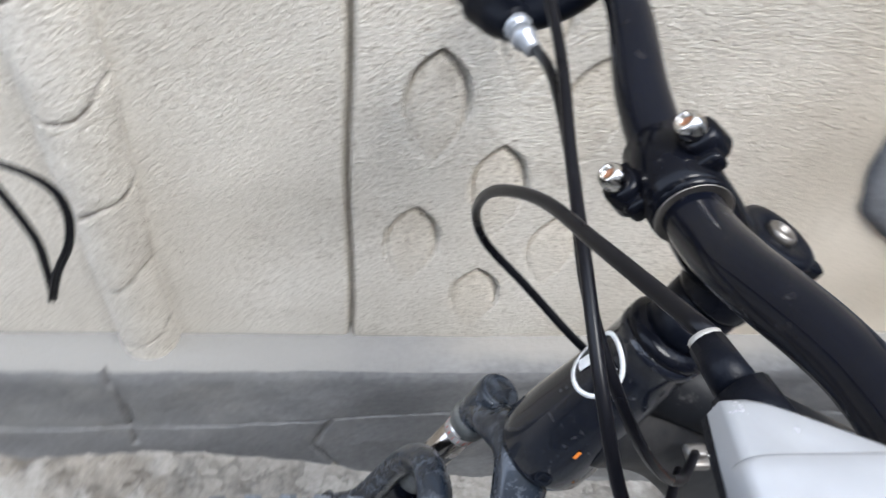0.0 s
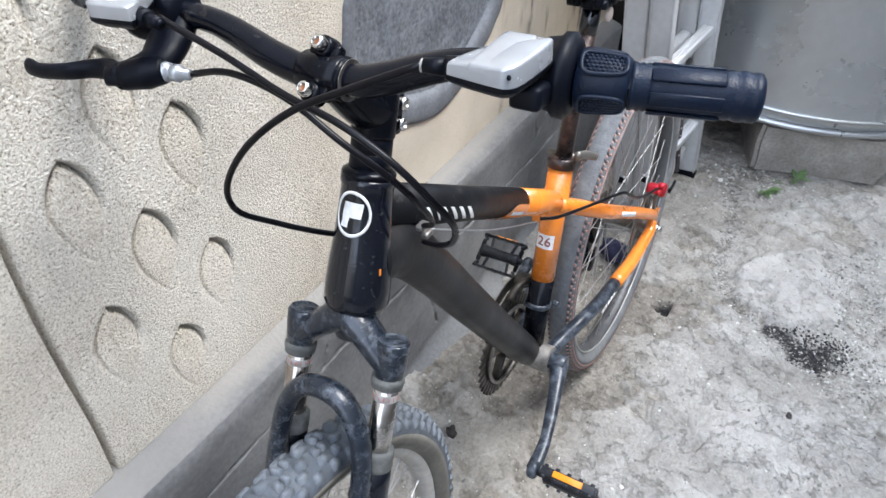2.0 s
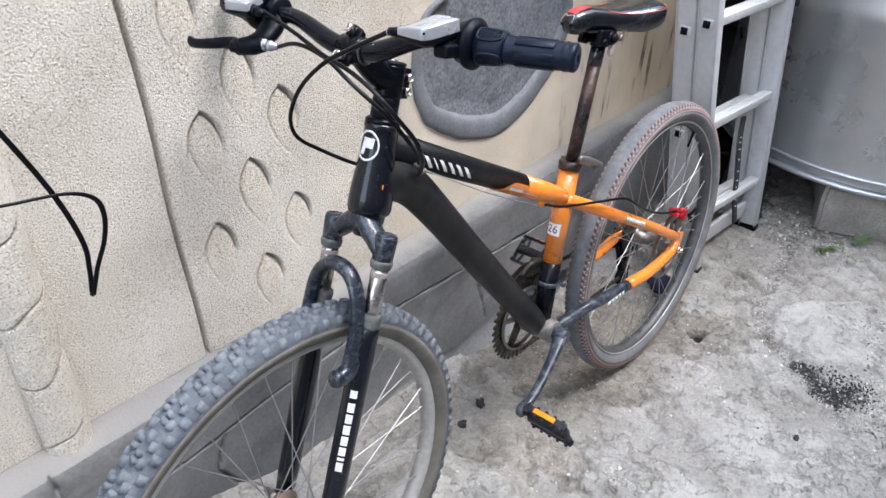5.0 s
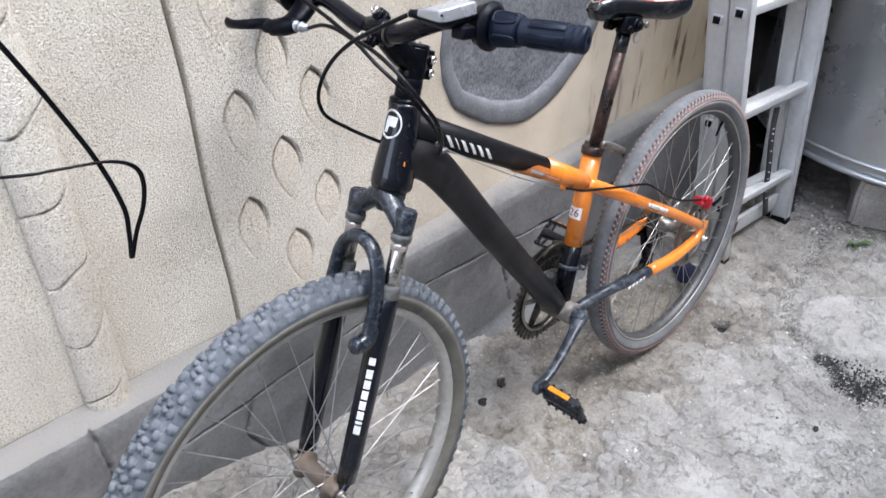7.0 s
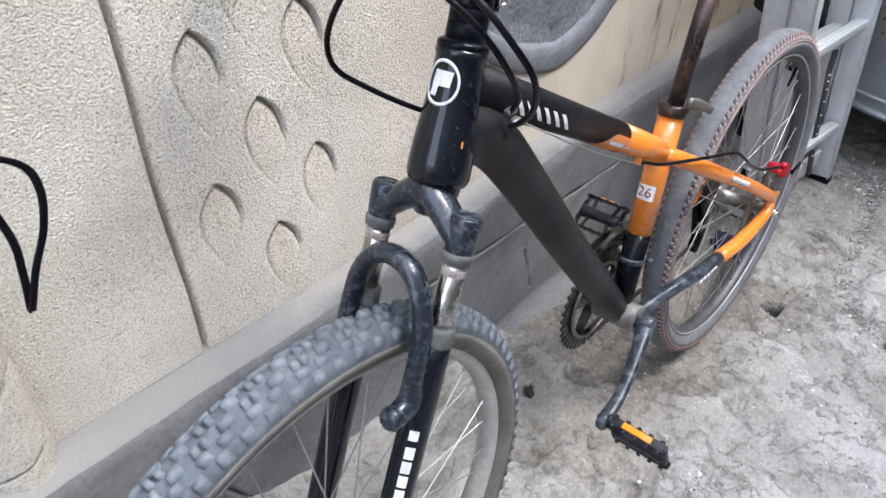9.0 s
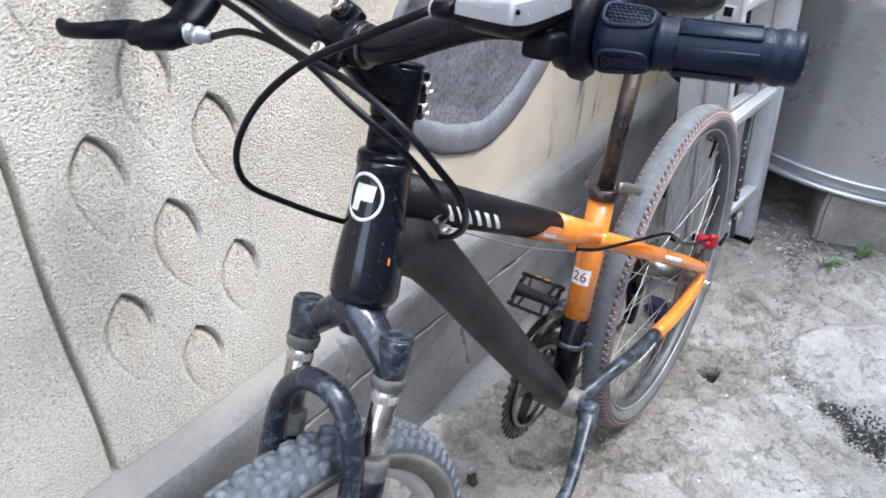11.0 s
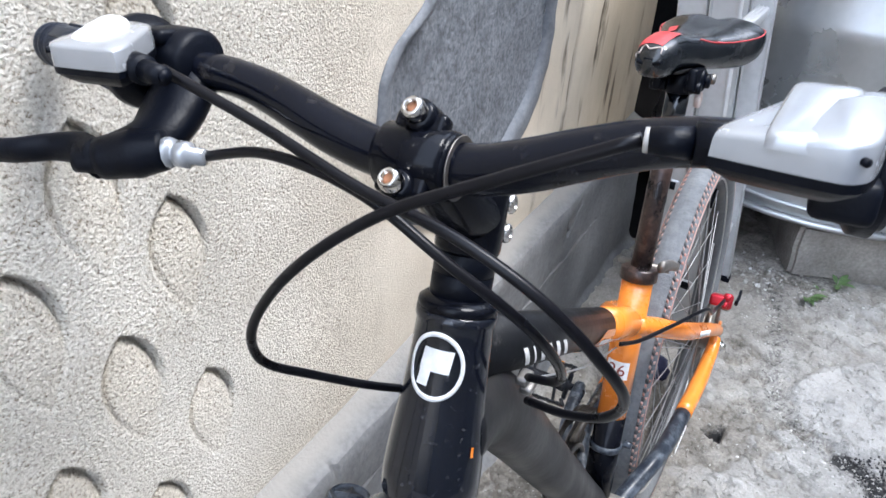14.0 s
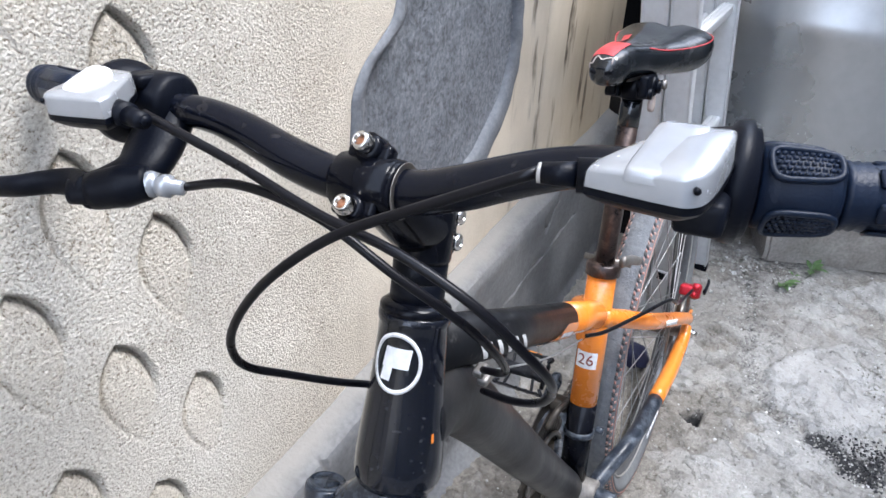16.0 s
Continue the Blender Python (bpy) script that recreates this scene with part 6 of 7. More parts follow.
# ---- fork ----
def fork():
    def leg(t, n):
        """Along a leg: 0 at the crown cap, 1 at the dropout."""
        return b(0.8335 + 0.170 * t, n, 0.757 - 0.382 * t)
    ax = (leg(1, 0) - leg(0, 0)).normalized()
    fwd = Vector((ax.z, 0, -ax.x))
    if fwd.x > 0:
        fwd = -fwd
    sp = 0.0475
    bm = bmesh.new()
    pts = spline([leg(0.062, -sp), leg(0.045, -0.040), leg(0.008, -0.022), leg(-0.022, 0), leg(0.008, 0.022), leg(0.045, 0.040), leg(0.062, sp)], 6)
    tube(bm, pts, [0.0135, 0.0150, 0.0172, 0.0190, 0.0172, 0.0150, 0.0135], 22, 0.80, up=fwd)
    lathe(bm, [(0.016, -0.03), (0.022, -0.012), (0.0235, 0.0), (0.021, 0.005)], 24, axis_frame(HEAD_LOW, HEAD_LOW + STEER_UP))
    crown = bike_part("fork_crown", bm, FORK_BLACK, label="scuffed black fork crown", steer=True)
    for s in (-1, 1):
        bm = bmesh.new()
        n = s * sp
        lathe(bm, [(0.0138, 0), (0.0146, 0.0015), (0.0148, 0.006), (0.0143, 0.022), (0.0136, 0.031), (0.0126, 0.034)], 28, axis_frame(leg(0, n), leg(1, n)))
        sock = bike_part("crown_socket", bm, FORK_BLACK, crown, steer=True)
        bm = bmesh.new()
        m = axis_frame(leg(0, n), leg(-1, n))
        lathe(bm, [(0.0134, 0), (0.0130, 0.0012), (0.0116, 0.0019), (0.0110, 0.0014), (0.0102, 0.0006), (0.0060, 0.0004), (0.0052, 0.0012), (0.002, 0.0014)], 26, m)
        for k in range(2):
            block(bm, (0.0185, 0.0022, 0.0010), m @ Matrix.Translation((0, 0.0, 0.0010)) @ pose(0, 0, 0, 0, 0, 20 + 90 * k), 0.0004, 1)
        bike_part("fork_cap", bm, CRANK_BLUE, sock, "scuffed dusty fork cap", steer=True)
        bm = bmesh.new()
        m = axis_frame(leg(0.078, n), leg(1.078, n))
        lathe(bm, [(0.0115, 0), (0.0146, 0.001), (0.015, 0.005), (0.0142, 0.007), (0.0140, 0.0105), (0.0115, 0.012)], 26, m)
        bike_part("seal_ring", bm, GREY_RING, sock, "grey dusty seal ring", steer=True)
        bm = bmesh.new()
        rod(bm, leg(0.07, n), leg(0.34, n), 0.0113, seg=26)
        st = bike_part("stanchion", bm, STANCHION, crown, "worn chromed stanchion", steer=True)
        bm = bmesh.new()
        m = axis_frame(leg(0.115, n), leg(1.115, n))
        lathe(bm, [(0.0114, 0), (0.0116, 0.0003), (0.0116, 0.007), (0.0114, 0.0073)], 26, m)
        band = bike_part("band", bm, FADED, st, "faded pale printed band", steer=True)
        bm = bmesh.new()
        for k in range(16):
            a = k * 2 * math.pi / 16
            block(bm, (0.0003, 0.0006 if k % 3 else 0.0010, 0.0034), m @ Matrix.Rotation(a, 4, "Z") @ Matrix.Translation((0.0116, 0, 0.0036)))
        bike_part("print", bm, RED_PRINT, st, "red print as plain bars", steer=True)
        bm = bmesh.new()
        m = axis_frame(leg(0.262, n), leg(1.262, n))
        lathe(bm, [(0.0122, -0.004), (0.0152, -0.003), (0.016, 0.004), (0.0146, 0.008), (0.016, 0.011), (0.015, 0.016), (0.013, 0.017)], 24, m)
        bike_part("dust_boot", bm, GREY_RING, st, "grey wrinkled dust boot", steer=True)
        bm = bmesh.new()
        tube(bm, [leg(0.285, n), leg(0.33, n), leg(0.40, n), leg(0.7, n), leg(0.93, n), leg(1.0, n)], [0.0148, 0.0158, 0.0162, 0.0160, 0.0155, 0.0142], 24)
        # dropout carried ahead of the leg
        q0, q1 = leg(0.985, n), FRONT_AXLE + Vector((0, n, 0))
        tube(bm, [q0, q0.lerp(q1, 0.6), q1 + (q1 - q0).normalized() * 0.010], [0.0135, 0.012, 0.0095], 14, 0.45, up=(0, 1, 0))
        low = bike_part("lower_leg", bm, HEAD_BLACK, crown, "glossy black lower fork leg", steer=True)
        bm = bmesh.new()
        rod(bm, FRONT_AXLE + Vector((0, n * 1.04, 0)), FRONT_AXLE + Vector((0, n * 1.24, 0)), 0.009, seg=6)
        bike_part("axle_nut", bm, STEEL, low, steer=True)
        # brake boss on the front of the leg
        bm = bmesh.new()
        tube(bm, spline([leg(0.40, n) + fwd * 0.016, leg(0.438, n) + fwd * 0.021, leg(0.458, n) + fwd * 0.033, leg(0.460, n) + fwd * 0.043], 5), [0.0108, 0.0132, 0.0122, 0.0108], 16, 0.9)
        c = leg(0.460, n) + fwd * 0.040
        rod(bm, c, c + fwd * 0.007, 0.0125, 0.0112, 16, 0.002)
        block(bm, (0.034, 0.014, 0.026), Matrix.Translation(leg(0.445, n) + fwd * 0.010) @ pose(0, 0, 0, 0, 24, 0), 0.006)
        bike_part("brake_boss", bm, FORK_BLACK, low, steer=True)
    # arch over the tyre
    bm = bmesh.new()
    def arch(t, n, f):
        return leg(t, n) + fwd * f
    pts = spline([arch(0.45, -0.0475, 0.021), arch(0.38, -0.047, 0.02), arch(0.28, -0.0455, 0.021), arch(0.195, -0.038, 0.024), arch(0.142, -0.022, 0.026), arch(0.125, 0, 0.027),
                  arch(0.142, 0.022, 0.026), arch(0.195, 0.038, 0.024), arch(0.28, 0.0455, 0.021), arch(0.38, 0.047, 0.02), arch(0.45, 0.0475, 0.021)], 6)
    tube(bm, pts, [0.0125, 0.0112, 0.0106, 0.0108, 0.0113, 0.0117, 0.0113, 0.0108, 0.0106, 0.0112, 0.0125], 16, 0.85, up=fwd)
    bike_part("fork_arch", bm, FORK_BLACK, crown, "scuffed black arch over the tyre", steer=True)
    # name down the near leg as plain white bars
    bm = bmesh.new()
    along = ax
    outd = (Vector((0, -0.62, 0)) + fwd * 0.78).normalized()
    across = along.cross(outd).normalized()
    t = 0.505
    for L in (0.011, 0.0135, 0.0135, 0.0135, 0.0135, 0.0125, 0.0045, 0.0135):
        p = leg(t, -sp)
        g = []
        for i in (0, 1):
            row = []
            for j in range(5):
                w = (j / 4 - 0.5) * 0.58
                o = (outd * math.cos(w) + across * math.sin(w)) * 0.0166
                row.append(leg(t, -sp) + along * L * i + o)
            g.append(row)
        for j in range(4):
            bm.faces.new([bm.verts.new(v) for v in (g[0][j], g[1][j], g[1][j + 1], g[0][j + 1])])
        t += (L + (0.0075 if L == 0.011 else 0.0030)) / 0.418
    bike_part("print", bm, WHITE, crown, "column of white bars of print on the leg", steer=True, sharp=2)


fork()


# ---- handlebar, stem and controls ----
def bolt(bm_head, bm_sock, p, d, r=0.0062, h=0.008):
    p, d = Vector(p), Vector(d).normalized()
    lathe(bm_head, [(r * 0.95, 0), (r, 0.001), (r, h * 0.55), (r * 0.93, h * 0.78), (r * 0.76, h * 0.95), (r * 0.56, h), (r * 0.50, h - 0.0005), (r * 0.48, h - 0.003)], 22, axis_frame(p, p + d))
    lathe(bm_sock, [(r * 0.5, h - 0.0028), (r * 0.45, h - 0.0022)], 6, axis_frame(p, p + d))


BAR_C = b(0.8055, 0.004, 0.9785)


def cockpit():
    up = STEER_UP
    back = Vector((0.934, 0, -0.356))
    top = HEAD_TOP + up * 0.0325
    # stem: clamp round the steerer, forged arm, half shell round the bar
    bm = bmesh.new()
    lathe(bm, [(0.0165, 0), (0.0182, 0.0008), (0.0186, 0.003), (0.0186, 0.0375), (0.0178, 0.0395), (0.0160, 0.0400)], 32, axis_frame(top, top + up))
    root = top + up * 0.020
    arm = spline([root + back * 0.004, root.lerp(BAR_C, 0.3) - up * 0.002, root.lerp(BAR_C, 0.68), BAR_C - Vector((-0.004, 0, 0.002))], 7)
    tube(bm, arm, [0.0188, 0.0180, 0.0165, 0.0150], 24, 1.0)
    rod(bm, BAR_C + Vector((0, -0.0195, 0)), BAR_C + Vector((0, 0.0195, 0)), 0.0158, seg=30, bevel=0.002)
    stem = bike_part("stem", bm, GLOSS_BLACK, label="black alloy stem with chromed socket bolts", steer=True, sharp=0.9)
    # split clamp lugs behind the steerer
    F = Matrix((back, Vector((0, 1, 0)), up)).transposed().to_4x4()
    for s in (-1, 1):
        bm = bmesh.new()
        block(bm, (0.030, 0.0085, 0.0385), Matrix.Translation(top + up * 0.0195 + back * 0.0140 + Vector((0, 0.0056 * s, 0))) @ F, 0.003, 3)
        bike_part("clamp_lug", bm, GLOSS_BLACK, stem, steer=True)
    bm = bmesh.new()
    cap = top + up * 0.040
    lathe(bm, [(0.0182, 0), (0.0186, 0.0012), (0.0182, 0.0035), (0.0150, 0.0046), (0.0085, 0.0042), (0.0075, 0.0028), (0.003, 0.0028)], 30, axis_frame(cap, cap + up))
    bike_part("top_cap", bm, PLASTIC, stem, steer=True)
    bm = bmesh.new()
    lathe(bm, [(0.0068, 0.0024), (0.0066, 0.0060), (0.0052, 0.0070), (0.0034, 0.0070), (0.003, 0.0045)], 18, axis_frame(cap, cap + up))
    bike_part("cap_bolt", bm, STEEL, stem, "dull steel cap bolt", steer=True)
    # face plate towards front and above, with a lug for each bolt
    nface, tang = Vector((-0.736, 0, 0.677)), Vector((-0.677, 0, -0.736))
    bm = bmesh.new()
    F = Matrix((tang, Vector((0, 1, 0)), nface)).transposed().to_4x4()
    for s in (-1, 1):
        rod(bm, BAR_C + tang * 0.0167 * s + nface * 0.002, BAR_C + tang * 0.0167 * s + nface * 0.0162, 0.0088, 0.0078, 18, 0.0015)
        block(bm, (0.011, 0.026, 0.010), Matrix.Translation(BAR_C + tang * 0.0148 * s + nface * 0.0075) @ F, 0.0035, 3)
    rod(bm, BAR_C + nface * 0.0022 + Vector((0, -0.0178, 0)), BAR_C + nface * 0.0022 + Vector((0, 0.0178, 0)), 0.0155, seg=30, bevel=0.0022)
    bike_part("face_plate", bm, GLOSS_BLACK, stem, steer=True)
    bm = bmesh.new()
    lathe(bm, [(0.0147, 0), (0.0149, 0.0002), (0.0152, 0.0006), (0.0149, 0.0010), (0.0147, 0.0008)], 36, axis_frame(BAR_C + Vector((0, -0.0196, 0)), BAR_C + Vector((0, -1, 0))))
    bike_part("clamp_ring", bm, STEEL, stem, "thin worn edge of the clamp", steer=True)
    spots = [(BAR_C + tang * 0.0167 * s + nface * 0.0160, nface, 0.0056, 0.0085) for s in (-1, 1)]
    spots += [(top + up * h + back * 0.0235 + Vector((0, -0.0090, 0)), Vector((0.14, -0.99, 0.0)), 0.0060, 0.0066) for h in (0.0098, 0.0268)]
    for p, d, r, h in spots:
        heads, socks = bmesh.new(), bmesh.new()
        bolt(heads, socks, p, d, r, h)
        bike_part("socket_bolt", heads, CHROME, stem, "chromed socket bolt", steer=True)
        bike_part("hex_socket", socks, COPPER, stem, "rusted hex socket", steer=True)
    # bar: low riser with a dogleg each side
    half = [(0.8055, 0.0, 0.9785), (0.8055, 0.025, 0.979), (0.806, 0.05, 0.986), (0.805, 0.068, 0.9925), (0.803, 0.088, 0.9990), (0.802, 0.106, 1.0035), (0.8025, 0.125, 1.006), (0.803, 0.16, 1.0068), (0.8005, 0.185, 1.0055), (0.795, 0.22, 1.0035), (0.780, 0.278, 1.001)]
    line = [b(u, -n, v + 0.0165 * n) for u, n, v in half[::-1]] + [b(u, n, v - 0.0165 * n) for u, n, v in half[1:]]
    bm = bmesh.new()
    tube(bm, spline(line, 5), [0.0096] * 5 + [0.0098, 0.0105, 0.0112, 0.0117, 0.0118, 0.0118, 0.0118, 0.0117, 0.0112, 0.0105, 0.0098] + [0.0096] * 5, 22)
    bar = bike_part("handlebar", bm, BAR_BLACK, label="worn black riser handlebar", steer=True)
    for s in (-1, 1):
        def at(n, du=0.0, dv=0.0):
            n = abs(n) + (-0.005 if s < 0 else 0.0)
            u = float(np.interp(n, [h[1] for h in half], [h[0] for h in half]))
            v = float(np.interp(n, [h[1] for h in half], [h[2] for h in half]))
            return b(u + du, s * n, v + dv - s * 0.0165 * n)

        def sleeve(n0, n1, prof, seg=32, fat=1.0):
            """Rings along the bar: (fraction, radius)."""
            g = bmesh.new()
            p0, p1 = at(n0), at(n1)
            L = (p1 - p0).length
            lathe(g, [(r * fat, f * L) for f, r in prof], seg, axis_frame(p0, p1))
            return g
        # grip with ridges
        prof = [(0, 0.0115), (0.0, 0.0148)]
        for k in range(3):
            prof += [(0.03 + k * 0.05, 0.0151), (0.05 + k * 0.05, 0.0141)]
        prof += [(0.2, 0.0149), (0.24, 0.0145), (0.7, 0.0145), (0.76, 0.0151), (0.79, 0.0142), (0.83, 0.0153), (0.87, 0.0153), (0.9, 0.0144), (0.93, 0.0151), (0.975, 0.0149), (1.0, 0.0125), (1.0, 0.004), (0.985, 0.003)]
        grip = bike_part("grip", sleeve(0.214, 0.2835, prof, fat=0.93), RUBBER, bar, "blue-black ribbed rubber grip", steer=True, sharp=0.5)
        p0, p1 = at(0.226), at(0.262)
        axd = (p1 - p0).normalized()
        pu = (Vector((0, 0, 1)) - axd * axd.z).normalized()
        fr = axd.cross(pu)
        for k in range(6):
            w = k * math.pi / 3 + 0.5
            o = pu * math.cos(w) + fr * math.sin(w)
            q = axd.cross(o)
            mm = Matrix((axd, q, o)).transposed().to_4x4()
            bm = bmesh.new()
            block(bm, (0.040, 0.0085, 0.0018), Matrix.Translation((p0 + p1) / 2 + o * 0.0136) @ mm, 0.0007, 1)
            bike_part("grip_panel", bm, RUBBER, grip, steer=True)
        # twist part
        twist = bike_part("twist_grip", sleeve(0.184, 0.214, [(0, 0.015), (0.02, 0.0172), (0.25, 0.0176), (0.7, 0.0170), (0.92, 0.0160), (0.96, 0.0150), (1.0, 0.0138)], 28), RUBBER, bar, "rubber twist grip with framed stud panels", steer=True, sharp=0.4)
        p0 = at(0.1985)
        for k in range(4):
            w = -s * 0.49 + k * math.pi / 2
            o = pu * math.cos(w) + fr * math.sin(w)
            q = axd.cross(o)
            mm = Matrix((axd, q, o)).transposed().to_4x4()
            bm = bmesh.new()
            frame_line = []
            for i in range(32):
                t = 2 * math.pi * i / 32
                cx, cy = math.copysign(abs(math.cos(t)) ** 0.45, math.cos(t)) * 0.0128, math.copysign(abs(math.sin(t)) ** 0.6, math.sin(t)) * 0.0072
                frame_line.append(p0 + axd * cx + q * (cy * (1 - 0.12 * cx / 0.0128)) + o * (0.0176 - cy * cy * 14 - (cx + 0.0128) * 0.035))
            tube(bm, frame_line, 0.0014, 8, closed=True, up=o)
            bike_part("panel_rim", bm, RUBBER, twist, steer=True)
            bm = bmesh.new()
            for i in range(9):
                for j in range(5):
                    cx, cy = -0.0104 + 0.00255 * i + (0.0012 if j % 2 else 0), -0.0048 + 0.0024 * j
                    c = p0 + axd * cx + q * cy + o * (0.0172 - cy * cy * 14 - (cx + 0.0128) * 0.03)
                    block(bm, (0.0018, 0.0015, 0.0016), Matrix.Translation(c) @ mm)
            bike_part("stud_panel", bm, RUBBER, twist, steer=True)["kind"] = "stuff"
        # collar
        collar = bike_part("shifter_collar", sleeve(0.163, 0.184, [(0, 0.0165), (0.03, 0.021), (0.4, 0.0225), (0.5, 0.0252), (0.78, 0.0256), (0.84, 0.023), (0.93, 0.0225), (1.0, 0.018)]), PLASTIC, bar, "black plastic shifter collar", steer=True)
        # shifter pod: thin black base, silver wedge cover, gear window
        plan = [(0.8620, 0.1295), (0.8645, 0.145), (0.8665, 0.160), (0.8660, 0.1665), (0.860, 0.1715), (0.842, 0.1745), (0.822, 0.1755), (0.819, 0.170), (0.8185, 0.158), (0.822, 0.150), (0.838, 0.1395), (0.854, 0.1305)]
        cu, cn = 0.843, 0.154
        loop = spline([Vector((u_, n_, 0)) for u_, n_ in plan + plan[:1]], 3)[:-1]

        dn, dz = (-0.005, 0.0022) if s < 0 else (-0.008, -0.004)

        def pod(layers):
            """Stacked outlines: size about the middle, height."""
            g = bmesh.new()
            rows = [[g.verts.new(b(cu + (q.x - cu) * f, s * (cn + dn + (q.y - cn) * f), 1.0245 + dz + z + (0.11 * (q.y - cn) * min(1.0, z / 0.008) if s < 0 and z > 0 else 0.0))) for q in loop] for f, z in layers]
            for p, q in zip(rows, rows[1:]):
                for k in range(len(p)):
                    g.faces.new((p[k], p[(k + 1) % len(p)], q[(k + 1) % len(p)], q[k]))
            g.faces.new(rows[0][::-1])
            g.faces.new(rows[-1])
            bmesh.ops.recalc_face_normals(g, faces=g.faces[:])
            return g
        base = bike_part("shifter_body", pod([(0.7, -0.009), (0.93, -0.005), (1.005, -0.003), (1.005, 0.0)]), PLASTIC, bar, "black plastic shifter body", steer=True)
        cover = bike_part("shifter_cover", pod([(1.0, 0.0), (0.985, 0.0082), (0.965, 0.0094), (0.9, 0.0101), (0.6, 0.0108), (0.3, 0.0110)]), SILVER, base, "silver plastic shifter cover", steer=True, sharp=0.9)
        # raised block across one cover, low dome painted white as gleam on the other
        bm = bmesh.new()
        n, boxy = 40, 0.24 if s < 0 else 0.6
        hu, hn = (0.0222, 0.0108) if s < 0 else (0.0150, 0.0105)
        heights = ((1.0, 0.0075), (0.97, 0.0098), (0.92, 0.0112), (0.84, 0.0118), (0.6, 0.0121), (0.3, 0.0122)) if s < 0 else ((1.0, 0.0090), (1.0, 0.0115), (0.93, 0.0128), (0.75, 0.0138), (0.4, 0.0143))
        rings = []
        for f, z in heights:
            ring = []
            for k in range(n):
                t = 2 * math.pi * k / n
                cx, cy = math.copysign(abs(math.cos(t)) ** boxy, math.cos(t)), math.copysign(abs(math.sin(t)) ** boxy, math.sin(t))
                ring.append(bm.verts.new(b(cu + 0.0005 + hu * (0.5 + 0.5 * f) * cx, s * (cn + dn + (0.0010 if s < 0 else 0.0045) + hn * f * cy - (0.002 if s < 0 else 0.004) * cx), 1.0245 + dz + z - 0.0015 * cx)))
            rings.append(ring)
        for p, q in zip(rings, rings[1:]):
            for k in range(n):
                bm.faces.new((p[k], p[(k + 1) % n], q[(k + 1) % n], q[k]))
        bm.faces.new(rings[-1])
        bmesh.ops.recalc_face_normals(bm, faces=bm.faces[:])
        bike_part("gear_window", bm, SILVER if s < 0 else GLEAM_WINDOW, cover, "scuffed silver gear window block" if s < 0 else "domed gear window, its sky gleam painted white", steer=True, sharp=0.9)
        bm = bmesh.new()
        rod(bm, b(0.8645, s * (0.1675 + dn), 1.031 + dz), b(0.8665, s * (0.1685 + dn), 1.0312 + dz), 0.0013, seg=8)
        bike_part("screw", bm, PLASTIC, cover, steer=True)
        # thumb lever block under the bar
        if s < 0:
            bm = bmesh.new()
            block(bm, (0.030, 0.019, 0.014), Matrix.Translation(b(0.830, s * 0.163, 1.009)) @ pose(0, 0, 0, 0, 10, 0), 0.004, 3)
            bike_part("thumb_lever", bm, PLASTIC, base, steer=True)
        # cable outlet
        bm = bmesh.new()
        tube(bm, [b(0.849, s * (0.136 + dn), 1.0235 + dz), b(0.852, s * (0.124 + dn), 1.0235 + dz)], 0.0068, 14)
        tube(bm, [b(0.852, s * (0.124 + dn), 1.0235 + dz), b(0.854, s * (0.111 + dn), 1.023 + dz)], [0.0052, 0.0044], 12)
        bike_part("cable_outlet", bm, PLASTIC, base, steer=True)
        bm = bmesh.new()
        rod(bm, b(0.8538, s * (0.1115 + dn), 1.023 + dz), b(0.854, s * (0.1095 + dn), 1.023 + dz), 0.0041 if s < 0 else 0.0030, seg=14)
        bike_part("ferrule", bm, FADED if s < 0 else PLASTIC, base, steer=True)
    # brake lever on the wall side
    bm = bmesh.new()
    rod(bm, b(0.8025, 0.132, 1.006), b(0.803, 0.156, 1.0068), 0.0185, seg=26, bevel=0.003)
    tube(bm, spline([b(0.804, 0.143, 1.000), b(0.822, 0.140, 0.987), b(0.838, 0.139, 0.979), b(0.853, 0.149, 0.975), b(0.864, 0.165, 0.974)], 6), [0.0185, 0.0185, 0.0165, 0.0135, 0.0100], 20, 0.66, up=(0, 1, 0))
    tube(bm, spline([b(0.846, 0.122, 0.978), b(0.853, 0.134, 0.977), b(0.862, 0.15, 0.975)], 5), [0.0095, 0.0122, 0.0105], 16)
    lev = bike_part("brake_lever", bm, PLASTIC, bar, "black brake lever with a silver adjuster", steer=True)
    bm = bmesh.new()
    tube(bm, spline([b(0.862, 0.152, 0.974), b(0.858, 0.168, 0.975), b(0.863, 0.183, 0.9755), b(0.872, 0.196, 0.975), b(0.876, 0.212, 0.9735), b(0.8775, 0.226, 0.9725), b(0.876, 0.238, 0.9725)], 5), [0.0105, 0.0092, 0.0074, 0.0068, 0.0064, 0.0064, 0.0075], 16, 0.7, up=(0, 0, 1))
    bike_part("lever_blade", bm, PLASTIC, lev, steer=True)
    bm = bmesh.new()
    a, z = b(0.848, 0.124, 0.978), b(0.843, 0.1, 0.977)
    m = axis_frame(a, z)
    lathe(bm, [(0.004, 0), (0.0072, 0.001), (0.0078, 0.004), (0.0072, 0.007), (0.005, 0.0075), (0.005, 0.0095), (0.0066, 0.010), (0.0066, 0.016), (0.0045, 0.0168), (0.0042, 0.024), (0.002, 0.0245)], 10, m)
    bike_part("barrel_adjuster", bm, SILVER, lev, "silver barrel adjuster", steer=True)
    bm = bmesh.new()
    block(bm, (0.024, 0.02, 0.008), Matrix.Translation(b(0.806, 0.152, 1.021)) @ pose(0, 0, 0, 0, 10, 0), 0.003)
